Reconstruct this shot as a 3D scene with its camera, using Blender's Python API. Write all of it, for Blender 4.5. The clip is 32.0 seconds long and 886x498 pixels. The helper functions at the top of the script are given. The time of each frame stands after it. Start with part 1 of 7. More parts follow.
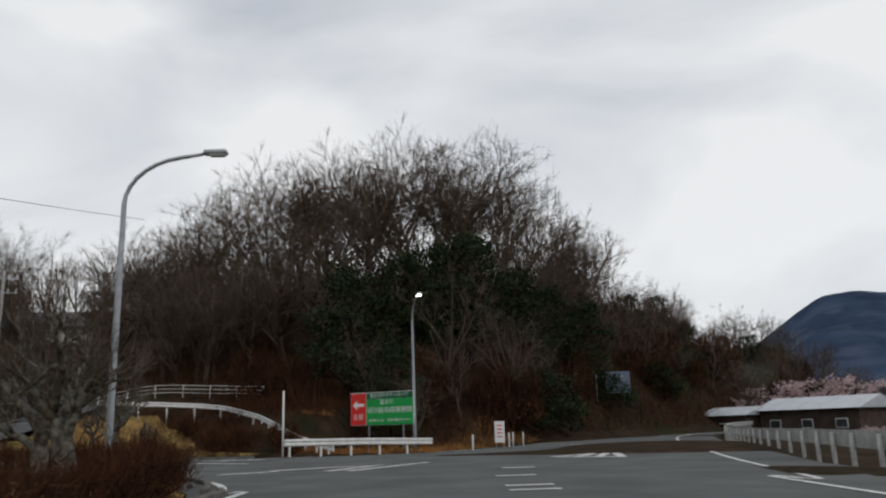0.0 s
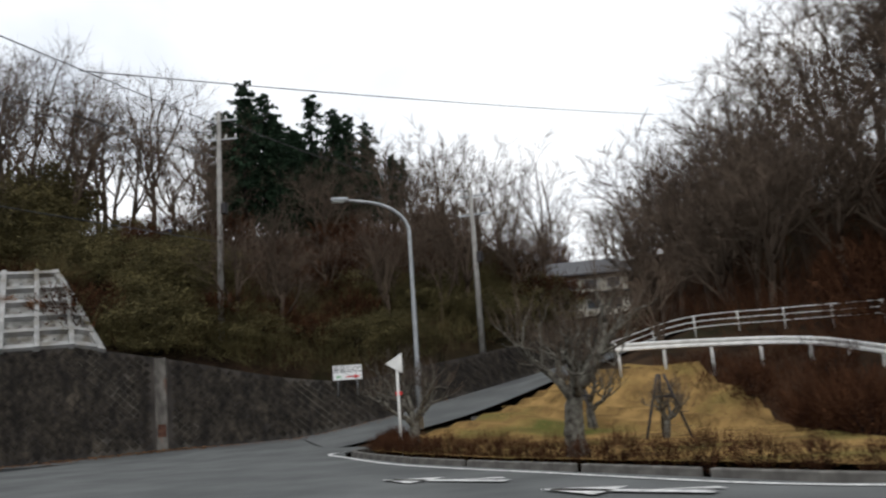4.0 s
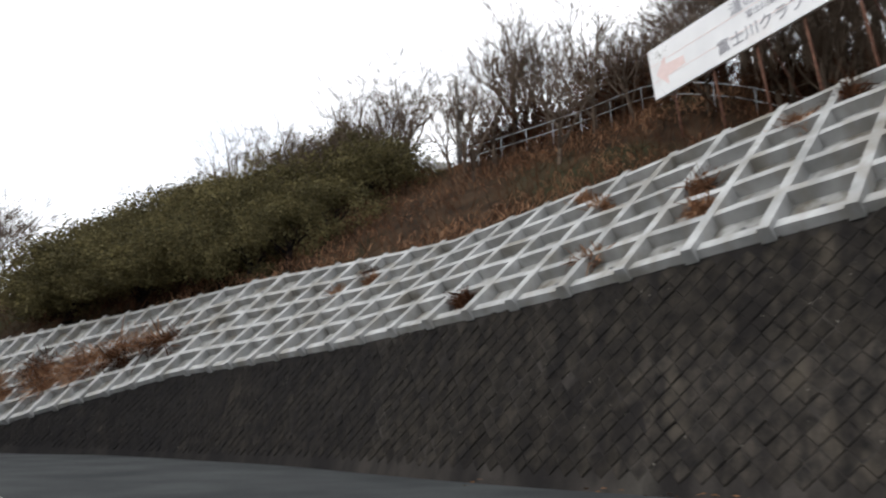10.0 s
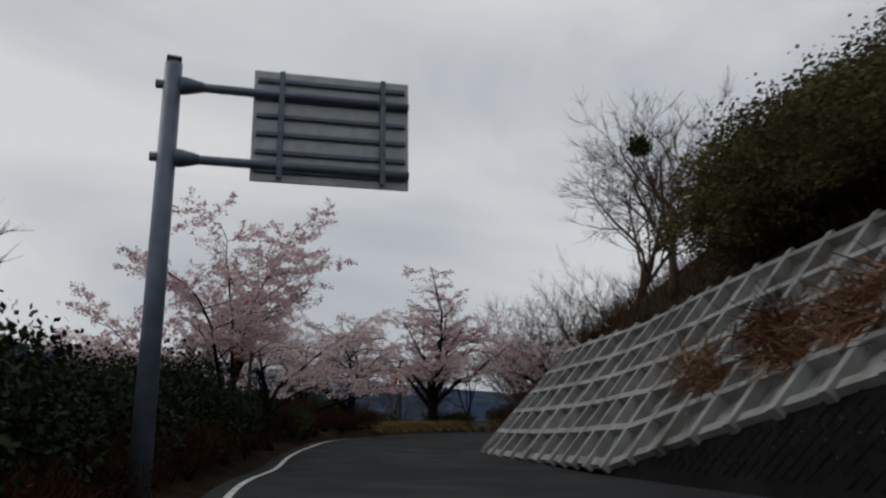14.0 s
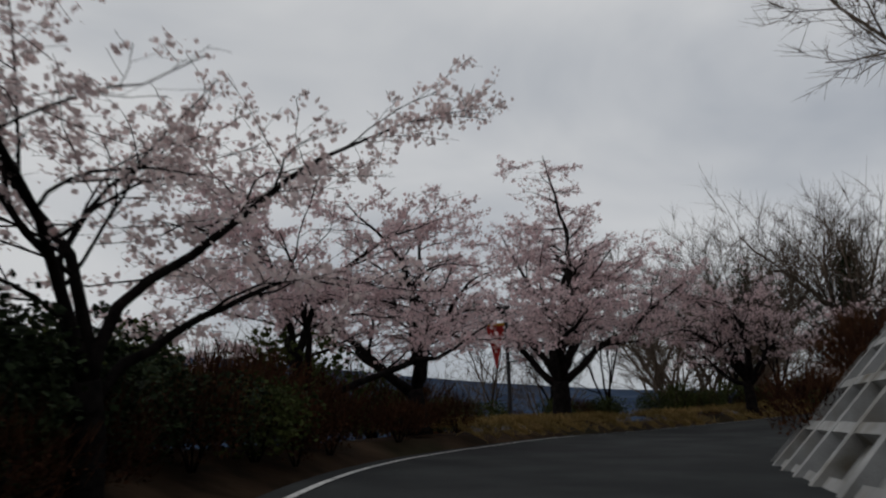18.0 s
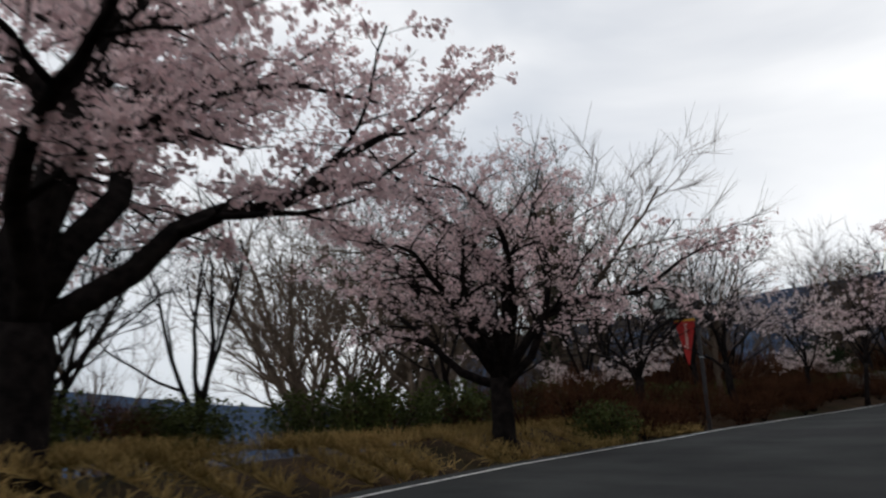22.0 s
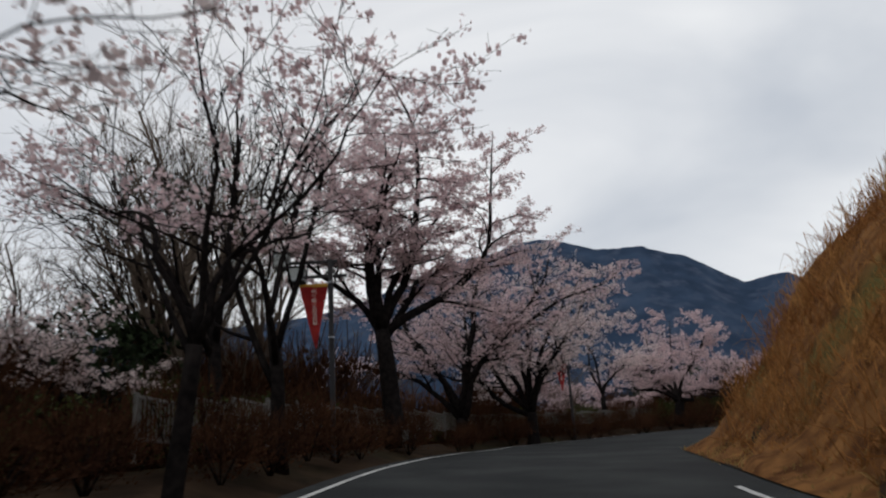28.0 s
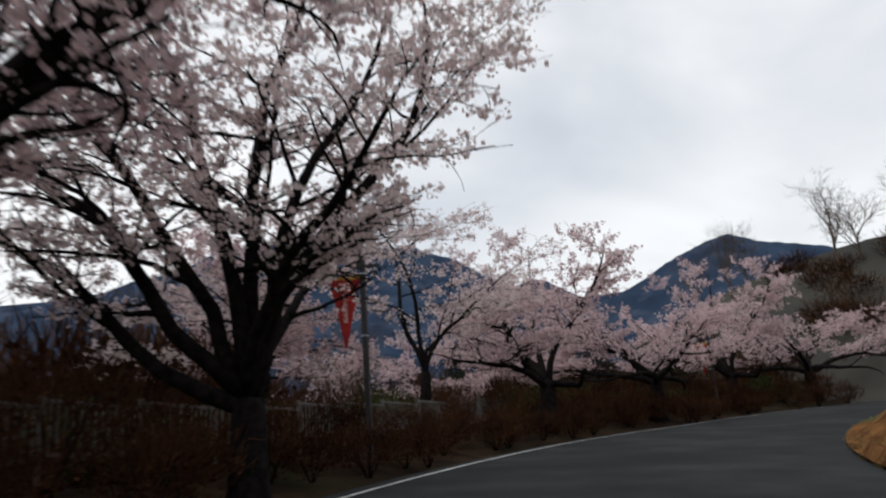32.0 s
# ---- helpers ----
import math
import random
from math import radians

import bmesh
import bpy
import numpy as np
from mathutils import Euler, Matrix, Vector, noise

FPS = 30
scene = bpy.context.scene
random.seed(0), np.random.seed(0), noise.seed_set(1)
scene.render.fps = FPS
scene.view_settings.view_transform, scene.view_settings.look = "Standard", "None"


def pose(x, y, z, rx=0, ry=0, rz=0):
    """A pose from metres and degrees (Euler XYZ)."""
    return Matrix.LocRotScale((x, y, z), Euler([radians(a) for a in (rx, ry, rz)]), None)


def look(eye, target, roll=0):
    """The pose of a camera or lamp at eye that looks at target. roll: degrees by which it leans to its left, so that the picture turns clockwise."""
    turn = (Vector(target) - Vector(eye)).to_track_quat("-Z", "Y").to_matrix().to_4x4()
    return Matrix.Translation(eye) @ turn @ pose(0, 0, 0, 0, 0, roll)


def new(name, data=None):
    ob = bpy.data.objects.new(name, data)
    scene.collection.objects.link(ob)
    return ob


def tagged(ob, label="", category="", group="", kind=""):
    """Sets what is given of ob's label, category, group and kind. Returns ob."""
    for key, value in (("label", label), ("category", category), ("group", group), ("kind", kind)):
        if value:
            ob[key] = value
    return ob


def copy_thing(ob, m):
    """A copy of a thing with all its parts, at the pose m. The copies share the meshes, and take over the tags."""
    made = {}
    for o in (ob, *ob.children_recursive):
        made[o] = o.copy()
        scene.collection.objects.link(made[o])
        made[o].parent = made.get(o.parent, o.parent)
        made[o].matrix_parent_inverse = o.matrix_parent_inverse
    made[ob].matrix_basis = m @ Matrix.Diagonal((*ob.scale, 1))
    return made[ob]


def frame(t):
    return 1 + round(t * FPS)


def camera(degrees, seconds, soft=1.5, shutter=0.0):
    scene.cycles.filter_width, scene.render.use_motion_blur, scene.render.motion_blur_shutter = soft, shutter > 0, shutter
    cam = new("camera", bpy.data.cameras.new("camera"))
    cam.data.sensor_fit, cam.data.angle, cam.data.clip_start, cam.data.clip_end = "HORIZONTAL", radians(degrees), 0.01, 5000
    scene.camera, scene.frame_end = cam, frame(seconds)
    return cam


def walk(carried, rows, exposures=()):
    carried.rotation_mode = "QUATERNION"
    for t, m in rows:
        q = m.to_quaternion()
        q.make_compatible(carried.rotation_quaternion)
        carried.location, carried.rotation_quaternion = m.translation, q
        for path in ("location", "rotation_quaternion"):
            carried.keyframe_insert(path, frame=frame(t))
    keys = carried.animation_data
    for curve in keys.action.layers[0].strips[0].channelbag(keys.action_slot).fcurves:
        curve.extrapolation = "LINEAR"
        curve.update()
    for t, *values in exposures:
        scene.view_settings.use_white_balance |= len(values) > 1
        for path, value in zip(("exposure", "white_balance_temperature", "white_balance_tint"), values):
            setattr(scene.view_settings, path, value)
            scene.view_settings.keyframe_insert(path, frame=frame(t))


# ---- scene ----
cam = camera(58.3, 32.0, soft=2.2, shutter=0.3)
PATH = [
    (0, (0.243, -0.299, 1.066), (0.234, 1.652, 1.509), -1.5),
    (0.5, (-0.01, 3.606, 1.155), (-0.051, 5.56, 1.581), -1.1),
    (1, (-0.325, 7.241, 1.232), (-0.441, 9.192, 1.656), -2.3),
    (1.5, (-0.836, 10.731, 1.286), (-1.122, 12.668, 1.694), -2.9),
    (2, (-1.683, 13.903, 1.312), (-2.161, 15.799, 1.734), -3.3),
    (2.5, (-2.764, 16.696, 1.329), (-3.428, 18.535, 1.749), -3.1),
    (3, (-4.046, 19.336, 1.334), (-4.899, 21.095, 1.753), -3.4),
    (3.5, (-5.533, 21.66, 1.323), (-6.587, 23.312, 1.726), -3.8),
    (5.5, (-11.815, 28.156, 1.26), (-13.523, 29.114, 1.667), -3.0),
    (6, (-14.374, 29.199, 1.224), (-16.181, 29.952, 1.635), -2.4),
    (6.5, (-16.983, 29.87, 1.214), (-18.855, 30.43, 1.64), -1.6),
    (7, (-19.32, 30.138, 1.241), (-21.235, 30.522, 1.671), -1.4),
    (7.5, (-21.627, 30.24, 1.275), (-23.569, 30.443, 1.707), -1.1),
    (8, (-23.995, 30.123, 1.297), (-25.945, 30.146, 1.743), -1.1),
    (8.5, (-26.487, 29.891, 1.295), (-28.429, 29.731, 1.744), -1.3),
    (9, (-28.936, 29.382, 1.277), (-30.855, 29.049, 1.733), -1.6),
    (9.5, (-31.318, 28.709, 1.244), (-33.198, 28.209, 1.707), -1.8),
    (10, (-33.746, 27.868, 1.236), (-35.567, 27.202, 1.725), -2.0),
    (10.5, (-36.045, 26.857, 1.306), (-37.792, 26.022, 1.807), -2.1),
    (11, (-38.01, 25.662, 1.431), (-39.655, 24.643, 1.935), -2.7),
    (11.5, (-40.0, 24.17, 1.541), (-41.519, 22.975, 2.053), -2.4),
    (12, (-41.892, 22.166, 1.678), (-43.27, 20.813, 2.197), -2.6),
    (12.5, (-43.531, 20.131, 1.83), (-44.743, 18.63, 2.36), -2.5),
    (13, (-44.982, 17.767, 1.992), (-46.008, 16.133, 2.518), -2.3),
    (13.5, (-46.15, 15.219, 2.19), (-47.008, 13.492, 2.72), -1.5),
    (14, (-47.168, 12.511, 2.319), (-47.888, 10.72, 2.843), -0.8),
    (14.5, (-48.098, 9.668, 2.39), (-48.727, 7.845, 2.92), -0.6),
    (16.5, (-51.709, -3.746, 3.078), (-52.252, -5.596, 3.609), -0.4),
    (17, (-52.593, -6.736, 3.219), (-53.137, -8.584, 3.758), -1.0),
    (17.5, (-53.459, -9.684, 3.389), (-54.008, -11.533, 3.917), -1.6),
    (18, (-54.318, -12.767, 3.583), (-54.876, -14.615, 4.106), -2.0),
    (18.5, (-55.139, -15.755, 3.748), (-55.711, -17.597, 4.279), -2.2),
    (19, (-56.053, -18.766, 3.923), (-56.670, -20.591, 4.461), -1.9),
    (19.5, (-57.186, -21.807, 4.187), (-57.900, -23.598, 4.720), -1.9),
    (20, (-58.528, -24.728, 4.426), (-59.354, -26.470, 4.957), -1.9),
    (20.5, (-60.097, -27.511, 4.651), (-61.053, -29.185, 5.182), -2.2),
    (21, (-61.856, -30.169, 4.782), (-62.944, -31.759, 5.317), -2.5),
    (21.5, (-64.089, -32.761, 4.918), (-65.306, -34.257, 5.447), -2.0),
    (22, (-66.450, -35.195, 5.138), (-67.805, -36.567, 5.667), -2.1),
    (22.5, (-68.806, -37.343, 5.373), (-70.293, -38.571, 5.903), -2.1),
    (23, (-71.343, -39.325, 5.533), (-72.945, -40.397, 6.066), -3.6),
    (23.5, (-74.204, -41.098, 5.659), (-75.896, -42.019, 6.196), -3.7),
    (24, (-77.191, -42.476, 5.903), (-78.955, -43.245, 6.450), -3.4),
    (24.5, (-80.194, -43.590, 6.134), (-82.013, -44.213, 6.684), -3.2),
    (25, (-83.373, -44.565, 6.378), (-85.235, -45.045, 6.931), -2.8),
    (25.5, (-86.747, -45.351, 6.725), (-88.638, -45.704, 7.273), -2.3),
    (26, (-90.322, -45.904, 7.076), (-92.229, -46.153, 7.624), -2.0),
    (26.5, (-93.665, -46.296, 7.236), (-95.580, -46.470, 7.784), -1.9),
    (28.5, (-105.133, -46.205, 8.037), (-107.056, -46.233, 8.586), -3.6),
    (29, (-108.840, -46.229, 8.294), (-110.766, -46.222, 8.832), -3.4),
    (29.5, (-112.548, -46.175, 8.582), (-114.474, -46.127, 9.121), -3.5),
    (30, (-115.931, -45.763, 8.872), (-117.858, -45.691, 9.402), -3.3),
    (30.5, (-119.650, -45.439, 9.140), (-121.573, -45.310, 9.676), -3.3),
    (31, (-123.483, -44.942, 9.368), (-125.399, -44.721, 9.897), -3.4),
    (31.5, (-127.530, -44.247, 9.555), (-129.426, -43.890, 10.080), -3.9),
    (32, (-132.008, -43.459, 9.767), (-133.874, -42.955, 10.281), -4.1),
]
EXPOSURES = [(0, 0.0), (1, 0.35), (2, 0.45), (2.5, 0.3), (3, 0.25), (3.5, 0.3), (5.5, 1.9), (7.5, 1.85), (9.5, 1.4), (11, 0.85), (12, 0.25), (13, -0.18), (14, -0.38), (15, -0.58), (17, -0.66), (18.5, -0.35), (20, 0.1), (21.5, 0.25), (23, 0.2), (25, 0.1), (26.5, 0.05), (29, 0.05), (32, 0.25)]
walk(cam, [(t, look(eye, target, roll)) for t, eye, target, roll in PATH], EXPOSURES)

# ---- world, sun ----
world = bpy.data.worlds.new("overcast_sky")
scene.world = world
world.use_nodes = True


def build_world():
    nt = world.node_tree
    nt.nodes.clear()
    out = nt.nodes.new("ShaderNodeOutputWorld")
    sky = nt.nodes.new("ShaderNodeTexSky")
    sky.sky_type, sky.sun_disc = "NISHITA", False
    sky.sun_elevation, sky.sun_rotation = radians(38), radians(250)
    bg_sky = nt.nodes.new("ShaderNodeBackground")
    bg_sky.inputs[1].default_value = 0.05
    nt.links.new(sky.outputs[0], bg_sky.inputs[0])
    co = nt.nodes.new("ShaderNodeTexCoord")
    mp = nt.nodes.new("ShaderNodeMapping")
    mp.inputs["Scale"].default_value = (1.0, 1.0, 2.4)
    nt.links.new(co.outputs["Generated"], mp.inputs["Vector"])
    ns = nt.nodes.new("ShaderNodeTexNoise")
    ns.inputs["Scale"].default_value, ns.inputs["Detail"].default_value = 1.7, 5.0
    ns.inputs["Roughness"].default_value, ns.inputs["Distortion"].default_value = 0.45, 0.5
    nt.links.new(mp.outputs[0], ns.inputs["Vector"])
    rp = nt.nodes.new("ShaderNodeValToRGB")
    rp.color_ramp.elements[0].position, rp.color_ramp.elements[0].color = 0.36, (0.56, 0.6, 0.66, 1)
    rp.color_ramp.elements[1].position, rp.color_ramp.elements[1].color = 0.62, (0.94, 0.95, 0.96, 1)
    nt.links.new(ns.outputs["Fac"], rp.inputs["Fac"])
    bg_cloud = nt.nodes.new("ShaderNodeBackground")
    bg_cloud.inputs[1].default_value = 1.0
    nt.links.new(rp.outputs[0], bg_cloud.inputs[0])
    add = nt.nodes.new("ShaderNodeMixShader")
    add.inputs[0].default_value = 0.86
    nt.links.new(bg_sky.outputs[0], add.inputs[1])
    nt.links.new(bg_cloud.outputs[0], add.inputs[2])
    nt.links.new(add.outputs[0], out.inputs[0])


build_world()
sun_data = bpy.data.lights.new("sun", "SUN")
sun_data.energy, sun_data.angle, sun_data.color = 0.55, radians(25), (1.0, 0.97, 0.92)
sun = new("sun", sun_data)
sun.matrix_world = look((60, -160, 200), (-40, 10, 0))


# ---- materials ----
def material(name, base, dark, scale=4.0, rough=0.85, bump=0.3, fine=60.0, metal=0.0, spread=(0.35, 0.68), piece=0.0, stain=None, stain_scale=0.4, stain_range=(0.5, 0.7), coord="Object", translucent=0.0, stretch=1.0, streak=None, west_shade=None):
    m = bpy.data.materials.new(name)
    m.use_nodes = True
    nt = m.node_tree
    b = nt.nodes["Principled BSDF"]
    b.inputs["Roughness"].default_value, b.inputs["Metallic"].default_value = rough, metal
    b.inputs["Specular IOR Level"].default_value = 0.02 if rough >= 0.88 else 0.1 if rough >= 0.8 else 0.5
    co = nt.nodes.new("ShaderNodeTexCoord")
    if coord == "World":
        geo = nt.nodes.new("ShaderNodeNewGeometry")
        mp = nt.nodes.new("ShaderNodeMapping")
        mp.inputs["Scale"].default_value = (1.0, 1.0, stretch)
        nt.links.new(geo.outputs["Position"], mp.inputs["Vector"])
        src = mp.outputs[0]
    else:
        src = co.outputs[coord]
    n1 = nt.nodes.new("ShaderNodeTexNoise")
    n1.inputs["Scale"].default_value, n1.inputs["Detail"].default_value = scale, 6.0
    nt.links.new(src, n1.inputs["Vector"])
    r1 = nt.nodes.new("ShaderNodeValToRGB")
    r1.color_ramp.elements[0].position, r1.color_ramp.elements[0].color = spread[0], (*dark, 1)
    r1.color_ramp.elements[1].position, r1.color_ramp.elements[1].color = spread[1], (*base, 1)
    nt.links.new(n1.outputs["Fac"], r1.inputs["Fac"])
    col = r1.outputs[0]
    if stain:
        n3 = nt.nodes.new("ShaderNodeTexNoise")
        n3.inputs["Scale"].default_value, n3.inputs["Detail"].default_value = stain_scale, 5.0
        nt.links.new(src, n3.inputs["Vector"])
        mr = nt.nodes.new("ShaderNodeMapRange")
        mr.inputs["From Min"].default_value, mr.inputs["From Max"].default_value = stain_range
        nt.links.new(n3.outputs["Fac"], mr.inputs["Value"])
        mx = nt.nodes.new("ShaderNodeMix")
        mx.data_type = "RGBA"
        nt.links.new(mr.outputs[0], mx.inputs["Factor"])
        nt.links.new(col, mx.inputs["A"])
        mx.inputs["B"].default_value = (*stain, 1)
        col = mx.outputs["Result"]
    if streak:
        # run-down streaks: thin across, long upwards
        geo = nt.nodes.new("ShaderNodeNewGeometry")
        mp = nt.nodes.new("ShaderNodeMapping")
        mp.inputs["Scale"].default_value = (1.7, 1.7, 0.16)
        nt.links.new(geo.outputs["Position"], mp.inputs["Vector"])
        n4 = nt.nodes.new("ShaderNodeTexNoise")
        n4.inputs["Scale"].default_value, n4.inputs["Detail"].default_value = 1.3, 6.0
        nt.links.new(mp.outputs[0], n4.inputs["Vector"])
        mr = nt.nodes.new("ShaderNodeMapRange")
        mr.inputs["From Min"].default_value, mr.inputs["From Max"].default_value = 0.47, 0.66
        mr.inputs["To Max"].default_value = streak[3]
        nt.links.new(n4.outputs["Fac"], mr.inputs["Value"])
        mx = nt.nodes.new("ShaderNodeMix")
        mx.data_type = "RGBA"
        nt.links.new(mr.outputs[0], mx.inputs["Factor"])
        nt.links.new(col, mx.inputs["A"])
        mx.inputs["B"].default_value = (*streak[:3], 1)
        col = mx.outputs["Result"]
    if west_shade:
        # shade put into the wall's colour, noise-edged and denser towards its western end
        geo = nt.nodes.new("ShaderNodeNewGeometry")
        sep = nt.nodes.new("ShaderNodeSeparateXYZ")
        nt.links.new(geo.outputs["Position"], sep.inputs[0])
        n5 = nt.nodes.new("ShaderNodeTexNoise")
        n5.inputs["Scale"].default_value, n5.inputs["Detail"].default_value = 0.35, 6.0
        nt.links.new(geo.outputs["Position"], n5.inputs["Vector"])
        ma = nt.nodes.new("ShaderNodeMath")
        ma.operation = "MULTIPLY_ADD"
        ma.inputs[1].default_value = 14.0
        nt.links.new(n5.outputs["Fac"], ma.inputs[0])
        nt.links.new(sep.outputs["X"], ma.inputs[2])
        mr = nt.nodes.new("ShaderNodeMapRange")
        mr.inputs["From Min"].default_value, mr.inputs["From Max"].default_value = west_shade[3] + 7.0, west_shade[4] + 7.0
        mr.inputs["To Max"].default_value = west_shade[5]
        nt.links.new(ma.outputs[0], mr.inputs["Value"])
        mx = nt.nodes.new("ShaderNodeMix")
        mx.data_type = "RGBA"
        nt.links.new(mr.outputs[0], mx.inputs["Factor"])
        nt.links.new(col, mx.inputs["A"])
        mx.inputs["B"].default_value = (*west_shade[:3], 1)
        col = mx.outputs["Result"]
    if piece:
        info = nt.nodes.new("ShaderNodeObjectInfo" if piece > 0 else "ShaderNodeNewGeometry")
        hs = nt.nodes.new("ShaderNodeHueSaturation")
        mr = nt.nodes.new("ShaderNodeMapRange")
        mr.inputs["To Min"].default_value, mr.inputs["To Max"].default_value = 1 - abs(piece), 1 + abs(piece)
        nt.links.new(info.outputs["Random" if piece > 0 else "Random Per Island"], mr.inputs["Value"])
        nt.links.new(mr.outputs[0], hs.inputs["Value"])
        nt.links.new(col, hs.inputs["Color"])
        col = hs.outputs[0]
    nt.links.new(col, b.inputs["Base Color"])
    if bump:
        n2 = nt.nodes.new("ShaderNodeTexNoise")
        n2.inputs["Scale"].default_value, n2.inputs["Detail"].default_value = fine, 4.0
        nt.links.new(src, n2.inputs["Vector"])
        bp = nt.nodes.new("ShaderNodeBump")
        bp.inputs["Strength"].default_value, bp.inputs["Distance"].default_value = bump, 0.02
        nt.links.new(n2.outputs["Fac"], bp.inputs["Height"])
        nt.links.new(bp.outputs[0], b.inputs["Normal"])
    if translucent:
        tr = nt.nodes.new("ShaderNodeBsdfTranslucent")
        nt.links.new(col, tr.inputs["Color"])
        mixs = nt.nodes.new("ShaderNodeMixShader")
        mixs.inputs[0].default_value = translucent
        nt.links.new(b.outputs[0], mixs.inputs[1])
        nt.links.new(tr.outputs[0], mixs.inputs[2])
        nt.links.new(mixs.outputs[0], nt.nodes["Material Output"].inputs[0])
    return m


def emitter(name, colour, strength):
    m = bpy.data.materials.new(name)
    m.use_nodes = True
    b = m.node_tree.nodes["Principled BSDF"]
    b.inputs["Emission Color"].default_value, b.inputs["Emission Strength"].default_value = (*colour, 1), strength
    return m


M_ASPHALT = material("worn_asphalt", (0.052, 0.055, 0.055), (0.033, 0.035, 0.036), 0.5, 0.9, 0.5, 90, stain=(0.034, 0.034, 0.036), stain_scale=0.16, stain_range=(0.52, 0.72))
M_OLDROAD = material("bleached_asphalt", (0.14, 0.145, 0.144), (0.1, 0.104, 0.104), 0.5, 0.9, 0.5, 90, stain=(0.08, 0.082, 0.084), stain_scale=0.14, stain_range=(0.54, 0.74))
M_LINE = material("worn_road_paint", (0.75, 0.75, 0.73), (0.42, 0.42, 0.41), 6, 0.75, 0.2, 80, stain=(0.16, 0.16, 0.16), stain_scale=3.0, stain_range=(0.56, 0.7))
M_FOREST = material("leaf_litter", (0.055, 0.035, 0.022), (0.02, 0.014, 0.01), 0.9, 0.95, 0.9, 5, stain=(0.024, 0.026, 0.013), stain_scale=0.16)
M_CONC = material("sprayed_concrete", (0.34, 0.34, 0.33), (0.13, 0.128, 0.12), 1.6, 0.9, 0.4, 30, stain=(0.17, 0.15, 0.12), stain_scale=0.55, stain_range=(0.56, 0.76), streak=(0.1, 0.088, 0.07, 0.85))
M_RIB = material("concrete_rib", (0.385, 0.385, 0.38), (0.23, 0.23, 0.225), 1.2, 0.9, 0.5, 30, stain=(0.13, 0.115, 0.09), stain_scale=0.7, stain_range=(0.54, 0.74), streak=(0.2, 0.18, 0.15, 0.45))
# the last argument paints the wall's western stretch dimmer, from x -43 to -58
M_BLOCK = material("weathered_wall_block", (0.058, 0.051, 0.045), (0.02, 0.018, 0.017), 0.8, 0.92, 0.7, 24, stain=(0.11, 0.1, 0.085), stain_scale=0.45, stain_range=(0.56, 0.76), coord="World", stretch=0.4, streak=(0.012, 0.011, 0.011, 0.7), west_shade=(0.011, 0.0105, 0.011, -43, -58, 0.8))
M_BLOCKS = material("weathered_single_block", (0.06, 0.051, 0.042), (0.016, 0.015, 0.014), 4.5, 0.92, 1.0, 16, piece=0.13, stain=(0.085, 0.072, 0.056), stain_scale=1.1, stain_range=(0.6, 0.74), coord="World", stretch=0.7, spread=(0.3, 0.72), streak=(0.012, 0.011, 0.011, 0.7), west_shade=(0.011, 0.0105, 0.011, -43, -58, 0.8))
# same blocks as M_BLOCKS, with a dimmer light put into their base colour
M_BLOCKJ = material("weathered_blocks_dimmed", (0.047, 0.04, 0.032), (0.012, 0.011, 0.01), 4.5, 0.92, 1.0, 16, piece=-0.13, stain=(0.075, 0.063, 0.049), stain_scale=1.1, stain_range=(0.6, 0.74), coord="World", stretch=0.7, spread=(0.3, 0.72), streak=(0.012, 0.011, 0.011, 0.7), west_shade=(0.011, 0.0105, 0.011, -43, -58, 0.8))
M_JOINT = material("stained_joint_concrete", (0.15, 0.14, 0.125), (0.06, 0.055, 0.05), 2.2, 0.92, 0.5, 30, stain=(0.12, 0.05, 0.03), stain_scale=0.9, stain_range=(0.56, 0.72), coord="World", stretch=0.5)
M_KERB = material("kerb_concrete", (0.2, 0.19, 0.175), (0.1, 0.095, 0.088), 3, 0.9, 0.4, 40)
M_BARK = material("cherry_bark", (0.022, 0.018, 0.017), (0.008, 0.007, 0.007), 7, 0.9, 0.8, 28)
M_TWIG = material("bare_twig", (0.145, 0.11, 0.084), (0.07, 0.053, 0.041), 0.5, 0.9, 0.3, 20)
M_LICHEN = material("lichened_bark", (0.2, 0.19, 0.16), (0.05, 0.042, 0.035), 9, 0.95, 0.8, 30)
M_PETAL = material("cherry_blossom", (0.84, 0.68, 0.68), (0.62, 0.46, 0.47), 2.5, 0.8, 0.0, piece=-0.22, translucent=0.58)
M_PETAL_PALE = material("pale_cherry_blossom", (0.88, 0.77, 0.75), (0.68, 0.54, 0.53), 2.5, 0.8, 0.0, piece=-0.2, translucent=0.58)
M_CEDAR = material("cedar_needles", (0.03, 0.052, 0.03), (0.012, 0.022, 0.014), 1.5, 0.9, 0.0, piece=-0.45)
M_EVER = material("evergreen_leaf", (0.032, 0.048, 0.02), (0.012, 0.019, 0.009), 0.6, 0.85, 0.0, piece=-0.5)
M_BAMBOO = material("bamboo_grass_leaf", (0.16, 0.135, 0.06), (0.06, 0.052, 0.024), 0.5, 0.8, 0.0, piece=-0.4, translucent=0.25)
M_SASA = material("green_bamboo_grass", (0.085, 0.1, 0.03), (0.03, 0.04, 0.013), 0.7, 0.8, 0.0, piece=-0.4, translucent=0.25)
M_LEAVES = material("dry_fallen_leaves", (0.2, 0.1, 0.045), (0.09, 0.045, 0.022), 3.0, 0.9, 0.0, piece=-0.4)
M_WITHERED = material("withered_stem", (0.3, 0.17, 0.1), (0.14, 0.07, 0.04), 0.8, 0.95, 0.0, piece=-0.4)
